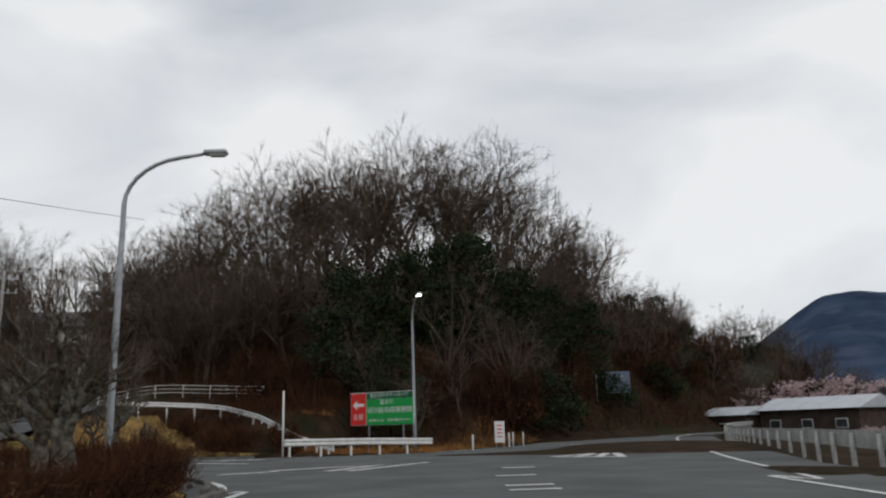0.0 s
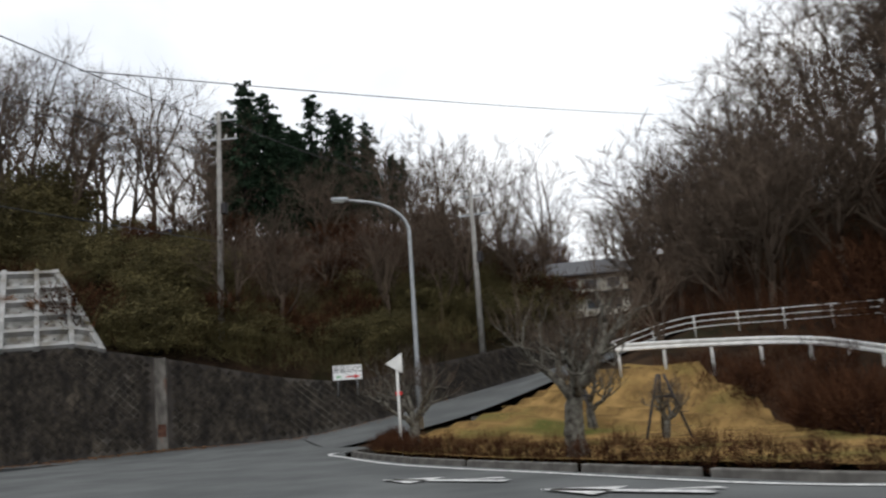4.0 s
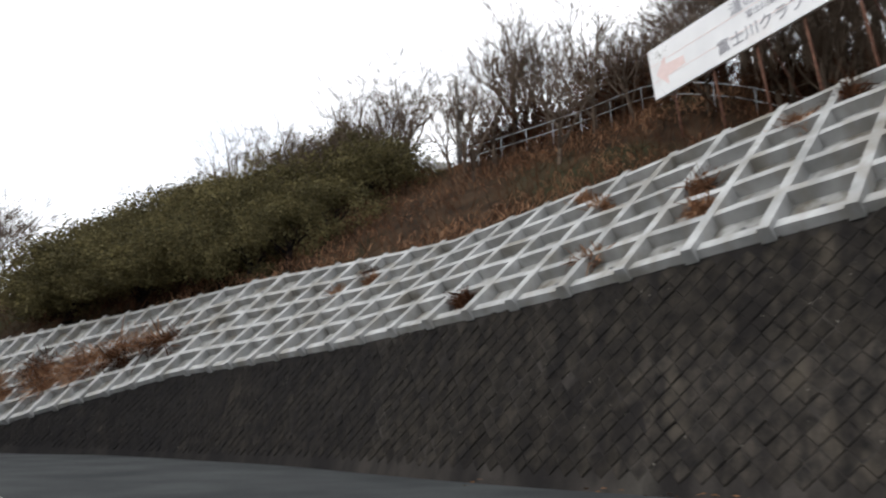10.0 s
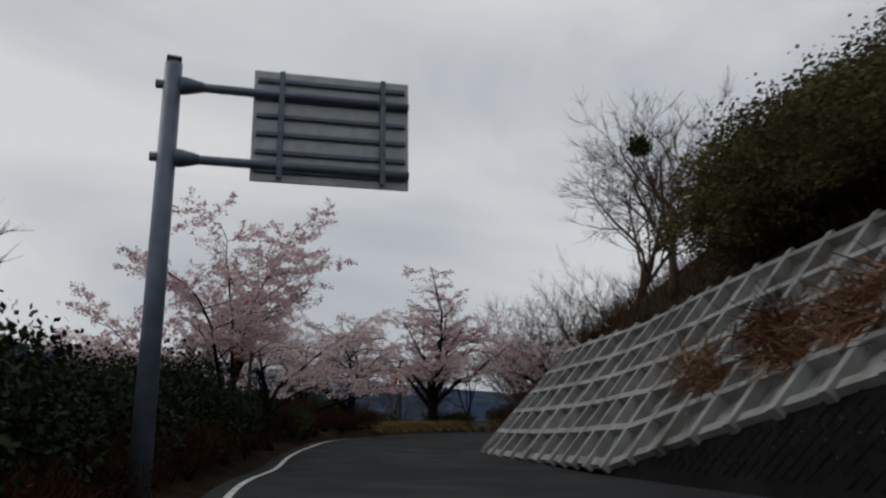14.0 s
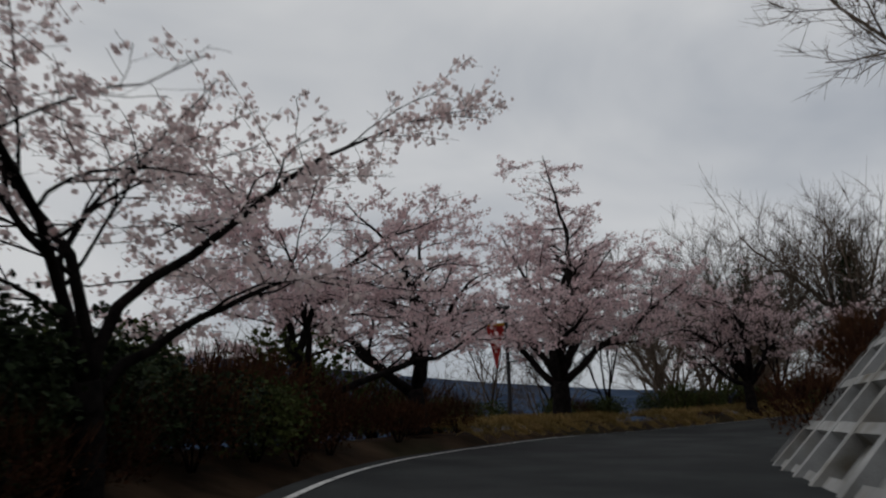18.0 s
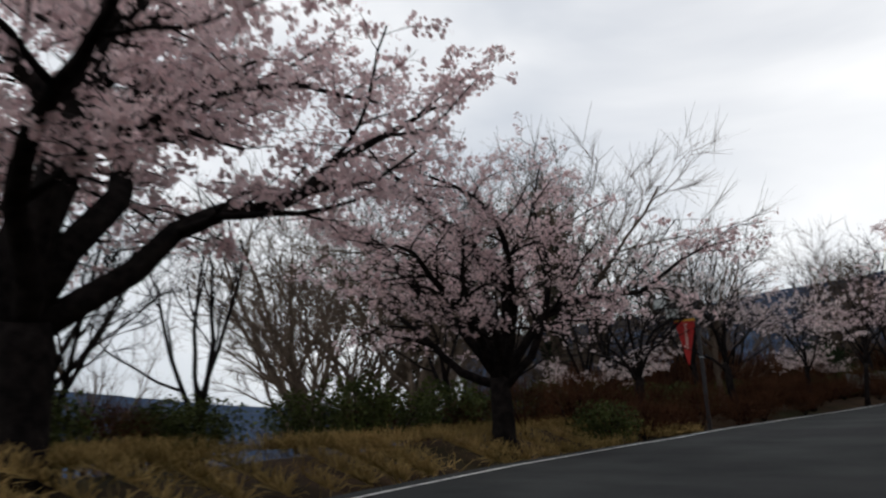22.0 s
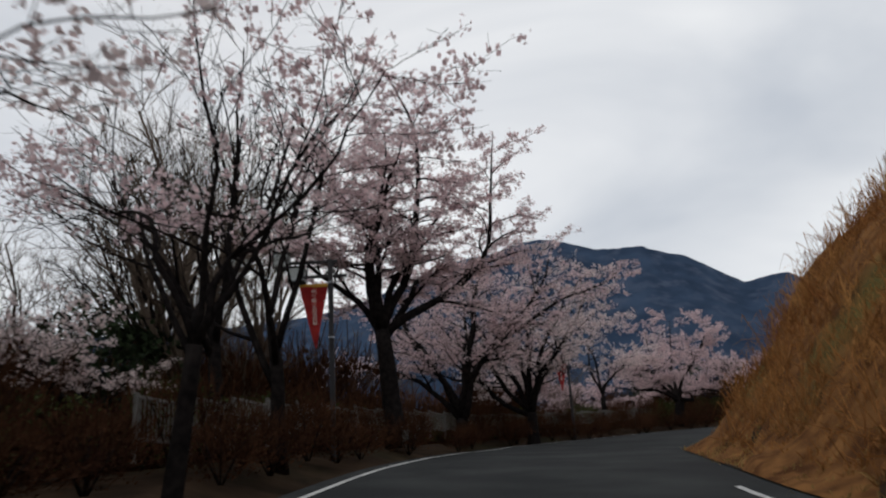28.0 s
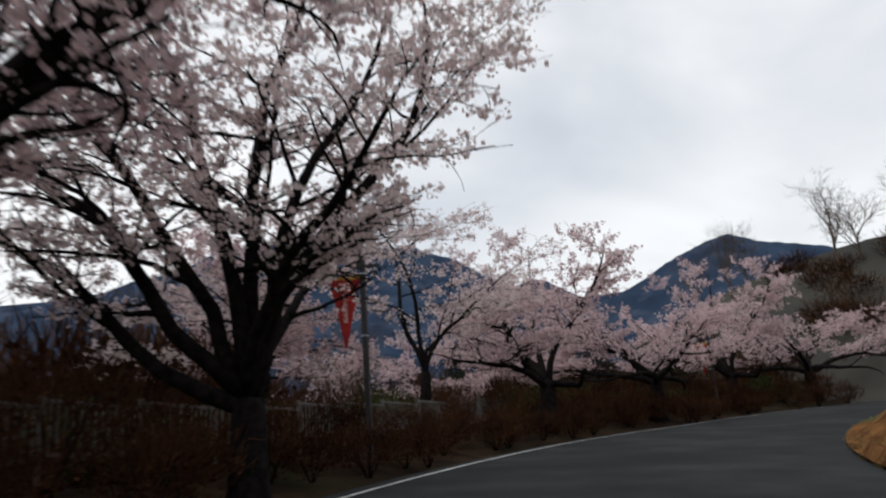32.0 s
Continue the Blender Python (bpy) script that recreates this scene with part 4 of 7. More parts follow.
def cherry(seed, mat, limbs, trunk=1.5, girth=0.3, lean=(0.0, 0.0), dense=1.0, clear=2.0, tilt=(0.0, 0.0), bloom=1.0, label="spreading cherry tree in full pink blossom on the verge", flecks=7, fleck=0.066):
    """A cherry in its own size. limbs: bearing (degrees from +x), rise (degrees), length and where on the trunk each one starts."""
    rng = np.random.default_rng(seed)
    q, qd = reach(rng, np.array([0.0, 0, -0.15]), unit([lean[0], lean[1], 1]), trunk + 0.15, 5, 0.06, 1.0, 0.0)
    rad = girth * np.linspace(1.1, 0.82, 6)
    rad[0] *= 1.35
    stem = [(q, rad, qd)]
    big = []
    for az, el, ln, at in limbs:
        a, e = radians(az), radians(el if el < 40 else min(86, el + 15))
        d = np.array([math.cos(a) * math.cos(e), math.sin(a) * math.cos(e), math.sin(e)])
        p = np.array([np.interp(at * 5, range(6), q[:, k]) for k in range(3)])
        pts, dirs = reach(rng, p, d, ln * 1.12, 11, 0.17, 0.1, 0.13 if el >= 40 else 0.05)
        big.append((pts, girth * (0.3 + 0.025 * ln) * np.linspace(1, 0.06, 12) ** 0.9, dirs))
    sec = offshoots(rng, big, 0.5, 0.2, 2.6, 52, 7, 0.15, 0.1, 0.08, 0.5, 0.2)
    ter = offshoots(rng, sec, 0.33, 0.1, 1.1, 50, 4, 0.15, 0.05, 0.1, 0.55, 0.16)
    twig = offshoots(rng, ter, 0.27, 0.1, 0.42, 50, 2, 0.14, 0.0, 0.15, 0.65)
    sec, ter, twig = ([b for b in some if b[0][:, 2].mean() > 0.9 * clear + max(0.0, float(b[0][:, :2].mean(0) @ tilt))] for some in (sec, ter, twig))
    tubes = []
    for branches, sides, least in ((stem, 12, 0.1), (big, 8, 0.012), (sec, 5, 0.007), (ter, 4, 0.0045), (twig, 3, 0.003)):
        tubes += [(pts, np.maximum(r, least), sides) for pts, r, _ in branches]
    spray = [[(b[0], b[1]) for b in some] for some in (big, sec, ter, twig)]
    puffs = np.concatenate([along(rng, spray[0], 0.3 / dense, 0.07, 0.6), along(rng, spray[1], 0.2 / dense, 0.06, 0.3), along(rng, spray[2], 0.125 / dense, 0.05, 0.05), along(rng, spray[3], 0.1 / dense, 0.04, 0.0)])
    puffs = puffs[puffs[:, 2] > clear + np.maximum(0.0, puffs[:, :2] @ tilt)]
    # whole sprays bloom thinly or thickly
    thin = np.array([noise.noise((p[0] * 0.55 + seed, p[1] * 0.55, p[2] * 0.7)) for p in puffs])
    puffs = puffs[thin + rng.uniform(0, 0.5, len(puffs)) > -0.05]
    puffs = puffs[rng.uniform(0, 1, len(puffs)) < bloom]
    each = np.repeat(puffs, flecks, 0)
    crown = bits(rng, each + rng.normal(0, 0.052, each.shape), fleck)
    ob = empty("cherry_tree", 0, 0, -500)
    put("trunk", tubes_mesh("trunk", tubes, M_BARK), ob, "dark fissured trunk and limbs")
    put("crown", quads_mesh("crown", crown, mat), ob, "pink blossom clusters")
    return tagged(ob, label, "tree", GROUPS["cherry_tree"])


def fan(seed, count, rise, length, spread=14):
    """Limbs fanned evenly round a trunk."""
    rng = random.Random(seed)
    return [(360 * k / count + rng.uniform(-spread, spread), rise + rng.uniform(-14, 16), length * rng.uniform(0.8, 1.15), rng.uniform(0.7, 1.0)) for k in range(count)]


def bare(seed, height, spread=1.0, mat=None, label="tall leafless deciduous tree with fine grey twigs", limbs=(6, 5, 4), fine=9):
    rng = np.random.default_rng(seed)
    h = height / 12
    orders = grow(rng, [(limbs[0], 4.6 * h, 0, 0.2, 0.07, 0.6, 0.35), (limbs[1], 5.4 * h, 34 * spread, 0.5, 0.1, 0.55, 0.22), (limbs[2], 3.2 * h, 38 * spread, 0.3, 0.13, 0.5, 0.15), (0, 1.9 * h, 40, 0.15, 0.16, 0.5, 0)])
    crown = strands(rng, orders[3], fine, (1.15 if fine != 11 else 0.85) * h, 0.03 if fine == 12 else 0.02, up=0.2)
    return tree_of("bare_tree", label, orders, 0.19 * h, mat or M_TWIG, 4, crown, mat or M_TWIG, "haze of thin bare twigs")


def cedar(seed, height):
    rng = np.random.default_rng(seed)
    ob = empty("cedar_tree", 0, 0, -500)
    put("trunk", tubes_mesh("trunk", [(np.array([(0, 0, 0), (0.1, 0, height * 0.5), (0, 0.05, height * 0.98)]), [0.2, 0.14, 0.03], 7)], M_BARK), ob)
    centres = []
    for k in range(60):
        u = 0.22 + 0.78 * (k + rng.uniform(0, 1)) / 60
        r = (1.04 - u) ** 0.7 * height * 0.33 * rng.uniform(0.3, 1.2)
        a = k * 2.4 + rng.uniform(-0.5, 0.5)
        out = np.array([math.cos(a), math.sin(a), 0.0])
        n = 44
        w = rng.uniform(0.2, 1.0, (n, 1))
        centres.append(np.array([0, 0, u * height]) + out * r * w + rng.normal(0, 1, (n, 3)) * np.array([1, 1, 0.6]) * (0.12 + 0.42 * (1 - u)) + np.array([0, 0, 1]) * (0.12 - 0.22 * w) * r)
    put("crown", quads_mesh("crown", bits(rng, np.concatenate(centres), 0.24), M_CEDAR), ob)
    return tagged(ob, "tall dark green cedar with clumped needles", "tree", GROUPS["cedar_tree"])


def evergreen(seed, height, wide, mat, label, size=0.18, count=70, per=60):
    rng = np.random.default_rng(seed)
    orders = grow(rng, [(6, height * 0.45, 0, 0.2, 0.1, 0.6, 0.3), (4, height * 0.4, 45, 0.4, 0.12, 0.5, 0.3), (0, height * 0.2, 45, 0.2, 0.15, 0.5, 0)])
    centres = []
    for k in range(count):
        a, u = rng.uniform(0, 6.28), rng.uniform(0.12, 1.0)
        r = wide * math.sqrt(max(0.02, 1 - (2 * u - 0.85) ** 2 * 0.75)) * rng.uniform(0.35, 1.05)
        c = np.array([math.cos(a) * r, math.sin(a) * r, u * height])
        centres.append(c + rng.normal(0, 1, (per, 3)) * np.array([0.55, 0.55, 0.36]) * wide * 0.24)
    return tree_of("evergreen_tree", label, orders, 0.16, M_BARK, 3, bits(rng, np.concatenate(centres), size), mat)


def shrub_of(seed, name, label, mat, wide, high, count, size, twiggy=True):
    rng = np.random.default_rng(seed)
    d = rng.normal(0, 1, (count, 3))
    d /= np.linalg.norm(d, axis=1)[:, None]
    r = rng.uniform(0.25, 1.0, (count, 1)) ** 0.5
    c = d * r * np.array([wide / 2, wide / 2, high / 2]) * (1 + 0.25 * np.sin(d[:, :1] * 7 + seed)) + np.array([0, 0, high * 0.5])
    if twiggy:
        e = c + (d * 0.5 + np.array([0, 0, 0.8]) + rng.normal(0, 0.35, d.shape)) * size * 2.2
        w = np.cross(e - c, rng.normal(0, 1, d.shape))
        w = w / (np.linalg.norm(w, axis=1)[:, None] + 1e-9) * size * 0.07
        q = np.stack([c - w, c + w, e + w * 0.5, e - w * 0.5], 1)
        leaf = bits(rng, c[: count // 2] + rng.normal(0, 0.05, (count // 2, 3)), size * 0.55)
        q = np.concatenate([q, leaf])
    else:
        q = bits(rng, c, size)
    q[:, :, 2] = np.maximum(q[:, :, 2], -0.05)
    ob = empty(name, 0, 0, -500)
    put("foliage", quads_mesh("foliage", q, mat), ob)
    stems = []
    for k in range(5):
        a = k * 1.26 + rng.uniform(-0.3, 0.3)
        tip = np.array([math.cos(a) * wide * 0.3, math.sin(a) * wide * 0.3, high * 0.75])
        stems.append((np.array([tip * 0.08 * np.array([1, 1, 0]) - np.array([0, 0, 0.15]), tip * np.array([0.55, 0.55, 0.5]), tip]), np.array([0.03, 0.022, 0.01]) * wide / 2.2, 4))
    put("woody_base", tubes_mesh("woody_base", stems, M_BARK), ob)
    return tagged(ob, label, "shrub")


def plant(ob, x, y, scale=1.0, turn=0.0, dz=None, z=None, squash=1.0):
    if dz is None:
        dz = -0.4 if ob.name.startswith(("bare", "cedar", "evergreen")) else -0.12
    made = copy_thing(ob, pose(x, y, (land(x, y) if z is None else z) + dz, 0, 0, turn))
    made.scale = (scale, scale, scale * squash)
    return made


RNG = random.Random(7)
PALE = "cherry tree with thin pale blossom and dark limbs"
CHERRIES = [cherry(3, M_PETAL, fan(1, 6, 42, 4.6)), cherry(11, M_PETAL, fan(2, 5, 55, 4.8)), cherry(24, M_PETAL, fan(3, 7, 36, 4.4)), cherry(31, M_PETAL_PALE, fan(4, 5, 50, 4.6), dense=0.6, label=PALE)]
BARES = [bare(s, 12, w) for s, w in ((5, 1.0), (8, 1.2), (13, 0.85))]
FAR_BARES = [bare(s, 12, w, limbs=(5, 4, 3), fine=12) for s, w in ((71, 1.1), (72, 0.95))]
DOME_BARES = [bare(s, 12, w, limbs=(7, 6, 5), fine=11) for s, w in ((81, 1.1), (82, 1.25))]
BARE_DARK = [bare(s, 9, w, M_BARK, "dark leafless roadside tree with ascending limbs", fine=11) for s, w in ((17, 1.25), (21, 1.0))]
CEDARS = [cedar(s, 15) for s in (2, 6)]
EVERGREENS = [evergreen(4, 8, 2.7, M_EVER, "dense dark evergreen tree on the wooded slope", 0.14, 80, 80), evergreen(9, 5, 3.0, M_EVER, "low dark evergreen thicket tree")]
BAMBOO = [evergreen(s, 3.2, 2.6, M_BAMBOO, "clump of olive-brown bamboo grass and vines", 0.085, 48, 150) for s in (15, 19)]
SHRUBS = [shrub_of(s, "shrub", "rounded leafless red-brown azalea shrub", M_BRUSH, 2.2, 1.5, 1000, 0.13) for s in (1, 2)]
THICKETS = [shrub_of(s, "thicket", "tangled leafless brown undergrowth", M_BRUSH, 4.5, 3.2, 900, 0.3) for s in (3, 4)]
GREENSHRUBS = [shrub_of(s, "green_shrub", "olive-green shrub and bamboo grass on the bank", M_SASA, 3.0, 2.2, 2200, 0.11, False) for s in (5, 6)]
DARKSHRUBS = [shrub_of(s, "evergreen_shrub", "dense dark evergreen shrub on the verge", M_EVER, 3.0, 2.1, 6500, 0.065, False) for s in (7, 8)]
for ob in SHRUBS:
    tagged(ob, group="azalea shrubs along the verge")
for ob in THICKETS:
    tagged(ob, group="undergrowth of the wooded slopes")
for ob in GREENSHRUBS:
    tagged(ob, group="green shrubs on the bank")


def road_place(s, off):
    i = int(np.argmin(abs(LINE_S - s)))
    return LINE[i, 0] + LINE_R[i, 0] * off, LINE[i, 1] + LINE_R[i, 1] * off


# cherries of the verge, each at its own place: x, y, kind, size, turn
GROWN = (
    (-50.3, -14.3, cherry(131, M_PETAL, [(250, 60, 6.4, 0.8), (186, 70, 7.0, 0.9), (216, 70, 7.0, 1.0), (320, 58, 5.2, 1.0), (20, 58, 5.0, 0.9), (84, 62, 5.4, 1.0), (160, 72, 6.0, 0.9)], 1.1, 0.19, clear=2.8, tilt=(-0.62, 0.0), dense=1.1, label="tall cherry tree forking low with blossom high on long limbs")),
    (-53.1, -22.6, cherry(102, M_PETAL_PALE, [(180, 68, 4.8, 1.0), (10, 70, 5.2, 0.9), (90, 60, 3.6, 0.8), (265, 66, 4.6, 1.0), (200, 50, 3.2, 0.8)], 1.5, 0.2, dense=0.55, clear=1.6, label="slim cherry tree with thin pale blossom and a broken stem")),
    (-56.5, -31.8, cherry(103, M_PETAL, [(172, 60, 6.0, 0.9), (168, 38, 5.0, 0.7), (-8, 66, 5.4, 1.0), (-14, 30, 4.4, 0.8), (80, 54, 4.2, 0.9), (262, 52, 4.8, 1.0)], 0.8, 0.25, clear=1.7, label="twin-stemmed cherry tree in full blossom")),
    (-60.9, -37.8, cherry(104, M_PETAL, [(-11, 24, 7.4, 0.9), (15, 64, 7.2, 1.0), (169, 64, 8.6, 0.6), (150, 50, 6.2, 0.9), (82, 52, 5.0, 1.0), (258, 46, 5.6, 0.9), (-40, 50, 6.0, 0.8), (200, 72, 7.0, 0.9)], 1.3, 0.31, clear=1.9, dense=0.62, label="broad cherry tree with one long level limb in full blossom")),
    (-69.5, -45.7, cherry(105, M_PETAL, [(-23, 68, 8.8, 1.0), (157, 64, 8.8, 1.0), (152, 34, 6.4, 0.9), (-28, 32, 5.2, 0.8), (60, 58, 5.6, 1.0), (240, 56, 5.6, 1.0), (105, 44, 5.0, 0.9), (100, 72, 8.4, 1.0), (300, 50, 5.0, 0.9), (190, 70, 8.4, 1.0)], 1.5, 0.35, clear=1.2, dense=0.85, label="stout many-stemmed cherry tree in dense pink blossom"), 1.2),
    (-81.8, -48.8, cherry(106, M_PETAL, [(-48, 42, 7.6, 1.0), (-55, 18, 5.4, 0.9), (132, 58, 7.8, 1.0), (126, 30, 5.8, 0.8), (-20, 62, 6.2, 1.0), (60, 46, 5.0, 0.9), (225, 48, 5.8, 1.0), (95, 64, 6.4, 1.0), (270, 62, 5.8, 1.0), (140, 44, 6.6, 0.9)], 1.7, 0.3, clear=2.3, dense=0.52, label="old cherry tree with a thick trunk and level arching limbs")),
    (-91.9, -51.2, cherry(114, M_PETAL_PALE, [(-70, 48, 3.6, 1.0), (-80, 66, 4.2, 1.0), (109, 54, 3.4, 1.0), (115, 70, 4.2, 1.0), (20, 52, 3.8, 1.0), (200, 55, 4.0, 1.0), (-40, 48, 3.0, 0.9)], 1.6, 0.2, dense=0.3, bloom=0.02, clear=2.4, label="dark leafless cherry tree spreading from a low fork")),
    (-99.1, -50.9, cherry(107, M_PETAL_PALE, [(-80, 66, 5.2, 1.0), (100, 68, 5.2, 1.0), (110, 50, 3.6, 0.9), (190, 62, 5.0, 1.0), (-20, 58, 4.6, 1.0), (-70, 50, 4.4, 0.8), (170, 72, 6.2, 1.0)], 2.3, 0.17, dense=0.3, bloom=0.3, clear=3.2, label="cherry tree with few pale blossoms on many dark twigs")),
    (-106.4, -50.7, cherry(108, M_PETAL_PALE, [(95, 68, 4.8, 1.0), (98, 46, 3.6, 0.8), (-85, 62, 4.6, 1.0), (180, 60, 4.2, 1.0), (10, 54, 3.8, 0.9)], 2.0, 0.13, dense=0.4, bloom=0.7, clear=2.4, label=PALE)),
    (-112.2, -50.1, cherry(109, M_PETAL, [(110, 56, 4.4, 1.0), (150, 60, 4.8, 1.0), (-80, 55, 4.4, 1.0), (185, 48, 4.8, 0.9), (60, 62, 4.2, 1.0), (230, 50, 4.4, 0.9)], 2.2, 0.13, clear=4.4, dense=0.6, bloom=0.6, label="cherry tree reaching over the verge in full blossom")),
    (-130.1, -49.0, cherry(110, M_PETAL, [(98, 38, 9.0, 0.95), (98, 58, 9.4, 1.0), (-82, 64, 7.4, 1.0), (-78, 46, 5.8, 0.9), (170, 62, 7.0, 1.0), (20, 60, 6.6, 1.0), (60, 72, 8.6, 1.0), (130, 50, 6.6, 0.9), (240, 62, 6.4, 1.0)], 4.0, 0.33, (0.05, -0.07), clear=4.3, dense=1.0, label="tallest cherry tree with a long clear trunk and a domed crown")),
    (-139.6, -46.9, cherry(111, M_PETAL, [(-82, 72, 9.6, 0.9), (98, 56, 9.4, 0.7), (104, 66, 8.4, 1.0), (-86, 46, 6.4, 1.0), (200, 64, 7.6, 1.0), (20, 60, 5.6, 1.0), (150, 68, 8.6, 0.9), (-120, 60, 6.6, 0.9)], 0.9, 0.3, clear=2.8, dense=0.6, label="cherry tree forked low into two dark stems"), 1.06),
    (-145.2, -43.3, cherry(112, M_PETAL_PALE, [(-90, 24, 7.0, 0.9), (-88, 50, 7.2, 1.0), (88, 64, 8.4, 1.0), (92, 54, 7.4, 1.0), (60, 74, 7.6, 1.0), (180, 54, 6.0, 1.0), (5, 52, 5.4, 1.0), (130, 58, 6.6, 0.9), (-100, 68, 7.0, 1.0)], 1.5, 0.29, clear=2.2, tilt=(0.0, 0.75), dense=0.62, label="wide cherry tree with fanned limbs in pale pink blossom"), 1.1),
    (-157.6, -37.6, cherry(113, M_PETAL_PALE, [(80, 72, 6.8, 1.0), (-95, 64, 5.8, 1.0), (170, 58, 4.6, 0.9), (10, 54, 4.6, 0.9)], 2.2, 0.2, dense=0.65, clear=2.2, label="slim cherry tree with pale blossom")),
)
for x, y, tree, *size in GROWN:
    plant(tree, x, y, *size)
for x, y, k, size, turn in ((-153.2, -43.0, 1, 0.95, 60), (-163.0, -31.2, 0, 1.25, 200), (-168.4, -23.2, 2, 1.3, 30), (-174.8, -14.6, 0, 1.35, 190), (-178.2, -6.0, 2, 1.4, 330), (-179.6, 4, 1, 1.3, 110), (-166.8, -38.0, 2, 1.1, 10), (-172.5, -28.5, 1, 1.1, 300), (-92.8, -53.6, 3, 0.6, 90), (-118.6, -54.4, 3, 0.7, 200)):
    plant(CHERRIES[k], x, y, size, turn)
for x, y, size in ((44.1, 107, 1.15), (47.6, 105.5, 1.3), (51.2, 103.8, 1.15), (39, 72, 0.6)):
    plant(CHERRIES[2], x, y, size, x * 9, z=0.6 if y > 90 else -2.2)
# leafless roadside trees
for x, y, k, size, turn in ( (-43.6, 2.0, 0, 0.55, 80), (-42.5, -9.0, 0, 0.6, 300), (-72.5, -52.5, 1, 0.9, 70), (-125.5, -56, 1, 1.2, 200)):
    plant(BARE_DARK[k], x, y, size, turn)
for k in range(20):
    x, y = road_place(RNG.uniform(station(-66, -37), station(-133, -43)), -RNG.uniform(13, 26))
    plant(BARES[k % 3], x, y, RNG.uniform(0.6, 0.95), RNG.uniform(0, 360))

plant(EVERGREENS[1], -121.0, -55.5, 0.8, 30)
SLIM = bare(29, 11, 0.8, M_BARK, "slim dark leafless tree with few ascending limbs", (4, 4, 3), 4)
for x, y, size, turn in ((-118.9, -50.4, 1.0, 60), (-120.6, -52.3, 1.1, 10), (-96.5, -55.5, 0.95, 200), (-102.5, -54.5, 1.0, 20), (-85.0, -54.0, 0.85, 90), (-76.0, -53.5, 0.85, 140), (-104, -57, 1.05, 260), (-109.5, -56, 1.0, 310), (-94.2, -55.0, 0.9, 130), (-89.0, -55.5, 0.85, 300)):
    plant(SLIM, x, y, size, turn)
for x, y, k, size in ((-124.2, -54.6, 0, 1.0), (-126.6, -55.6, 2, 0.95), (-122.5, -53.6, 2, 0.85), (-133.5, -54.5, 0, 1.0), (-131.5, -57, 1, 0.95)):
    plant(BARES[k], x, y, size, x * 13)
plant(DOME_BARES[1], -103.2, -53.6, 0.8, 200)
for x, y, size in ((-111, -31.2, 0.7), (-108, -29.2, 0.75), (-114.5, -29.5, 0.6), (-107.5, -35.4, 0.6), (-105, -34.9, 0.5)):
    plant(BARES[int(-x) % 3], x, y, size, x * 11)
for k in range(60):
    x, y = road_place(RNG.uniform(station(-96, -46.4), S_END), -RNG.uniform(9.5, 22))
    plant(THICKETS[k % 2] if k % 6 else FAR_BARES[k % 2], x, y, RNG.uniform(0.8, 1.2) if k % 6 else RNG.uniform(0.6, 0.85), RNG.uniform(0, 360))



def ivy_tree(seed, height):
    """A tall leafless tree whose trunk and limbs are wrapped in ivy."""
    ob = bare(seed, height, 0.95, M_TWIG, "tall leafless tree with its trunk wrapped in dark ivy", (7, 6, 4), 12)
    rng = np.random.default_rng(seed)
    c = []
    for k in range(46):
        u = rng.uniform(0.1, 0.68)
        a = rng.uniform(0, 6.28)
        r = (0.25 + 0.9 * max(0.0, u - 0.4)) * rng.uniform(0.3, 1.3)
        c.append(np.array([math.cos(a) * r, math.sin(a) * r, u * height]) + rng.normal(0, 1, (70, 3)) * np.array([0.3, 0.3, 0.5]))
    put("ivy", quads_mesh("ivy", bits(rng, np.concatenate(c), 0.15), M_EVER), ob, "dark green ivy leaves")
    return ob


IVY = ivy_tree(91, 20)
for x, y, top, turn in ((-106.8, -66.0, 25.7, 0), (-103.2, -63.5, 22.5, 120), (-99.0, -70.5, 23.0, 240)):
    g = land(x, y)
    plant(IVY, x, y, (top - g) / 17.0, turn)
for x, y, top in ((-112.5, -68, 22.5), (-94.5, -67, 21), (-101.5, -73, 24), (-96.5, -75, 22.5), (-92, -72, 21.5), (-117, -63, 20), (-88, -66, 17.5)):
    plant(DOME_BARES[int(-x) % 2], x, y, (top - land(x, y)) / 10.8, x * 17)
for x, y, size in ((-178, -26, 0.8), (-181, -21, 0.85), (-175, -31, 0.75), (-183, -15, 0.8)):
    plant(EVERGREENS[0], x, y, size, x * 31)
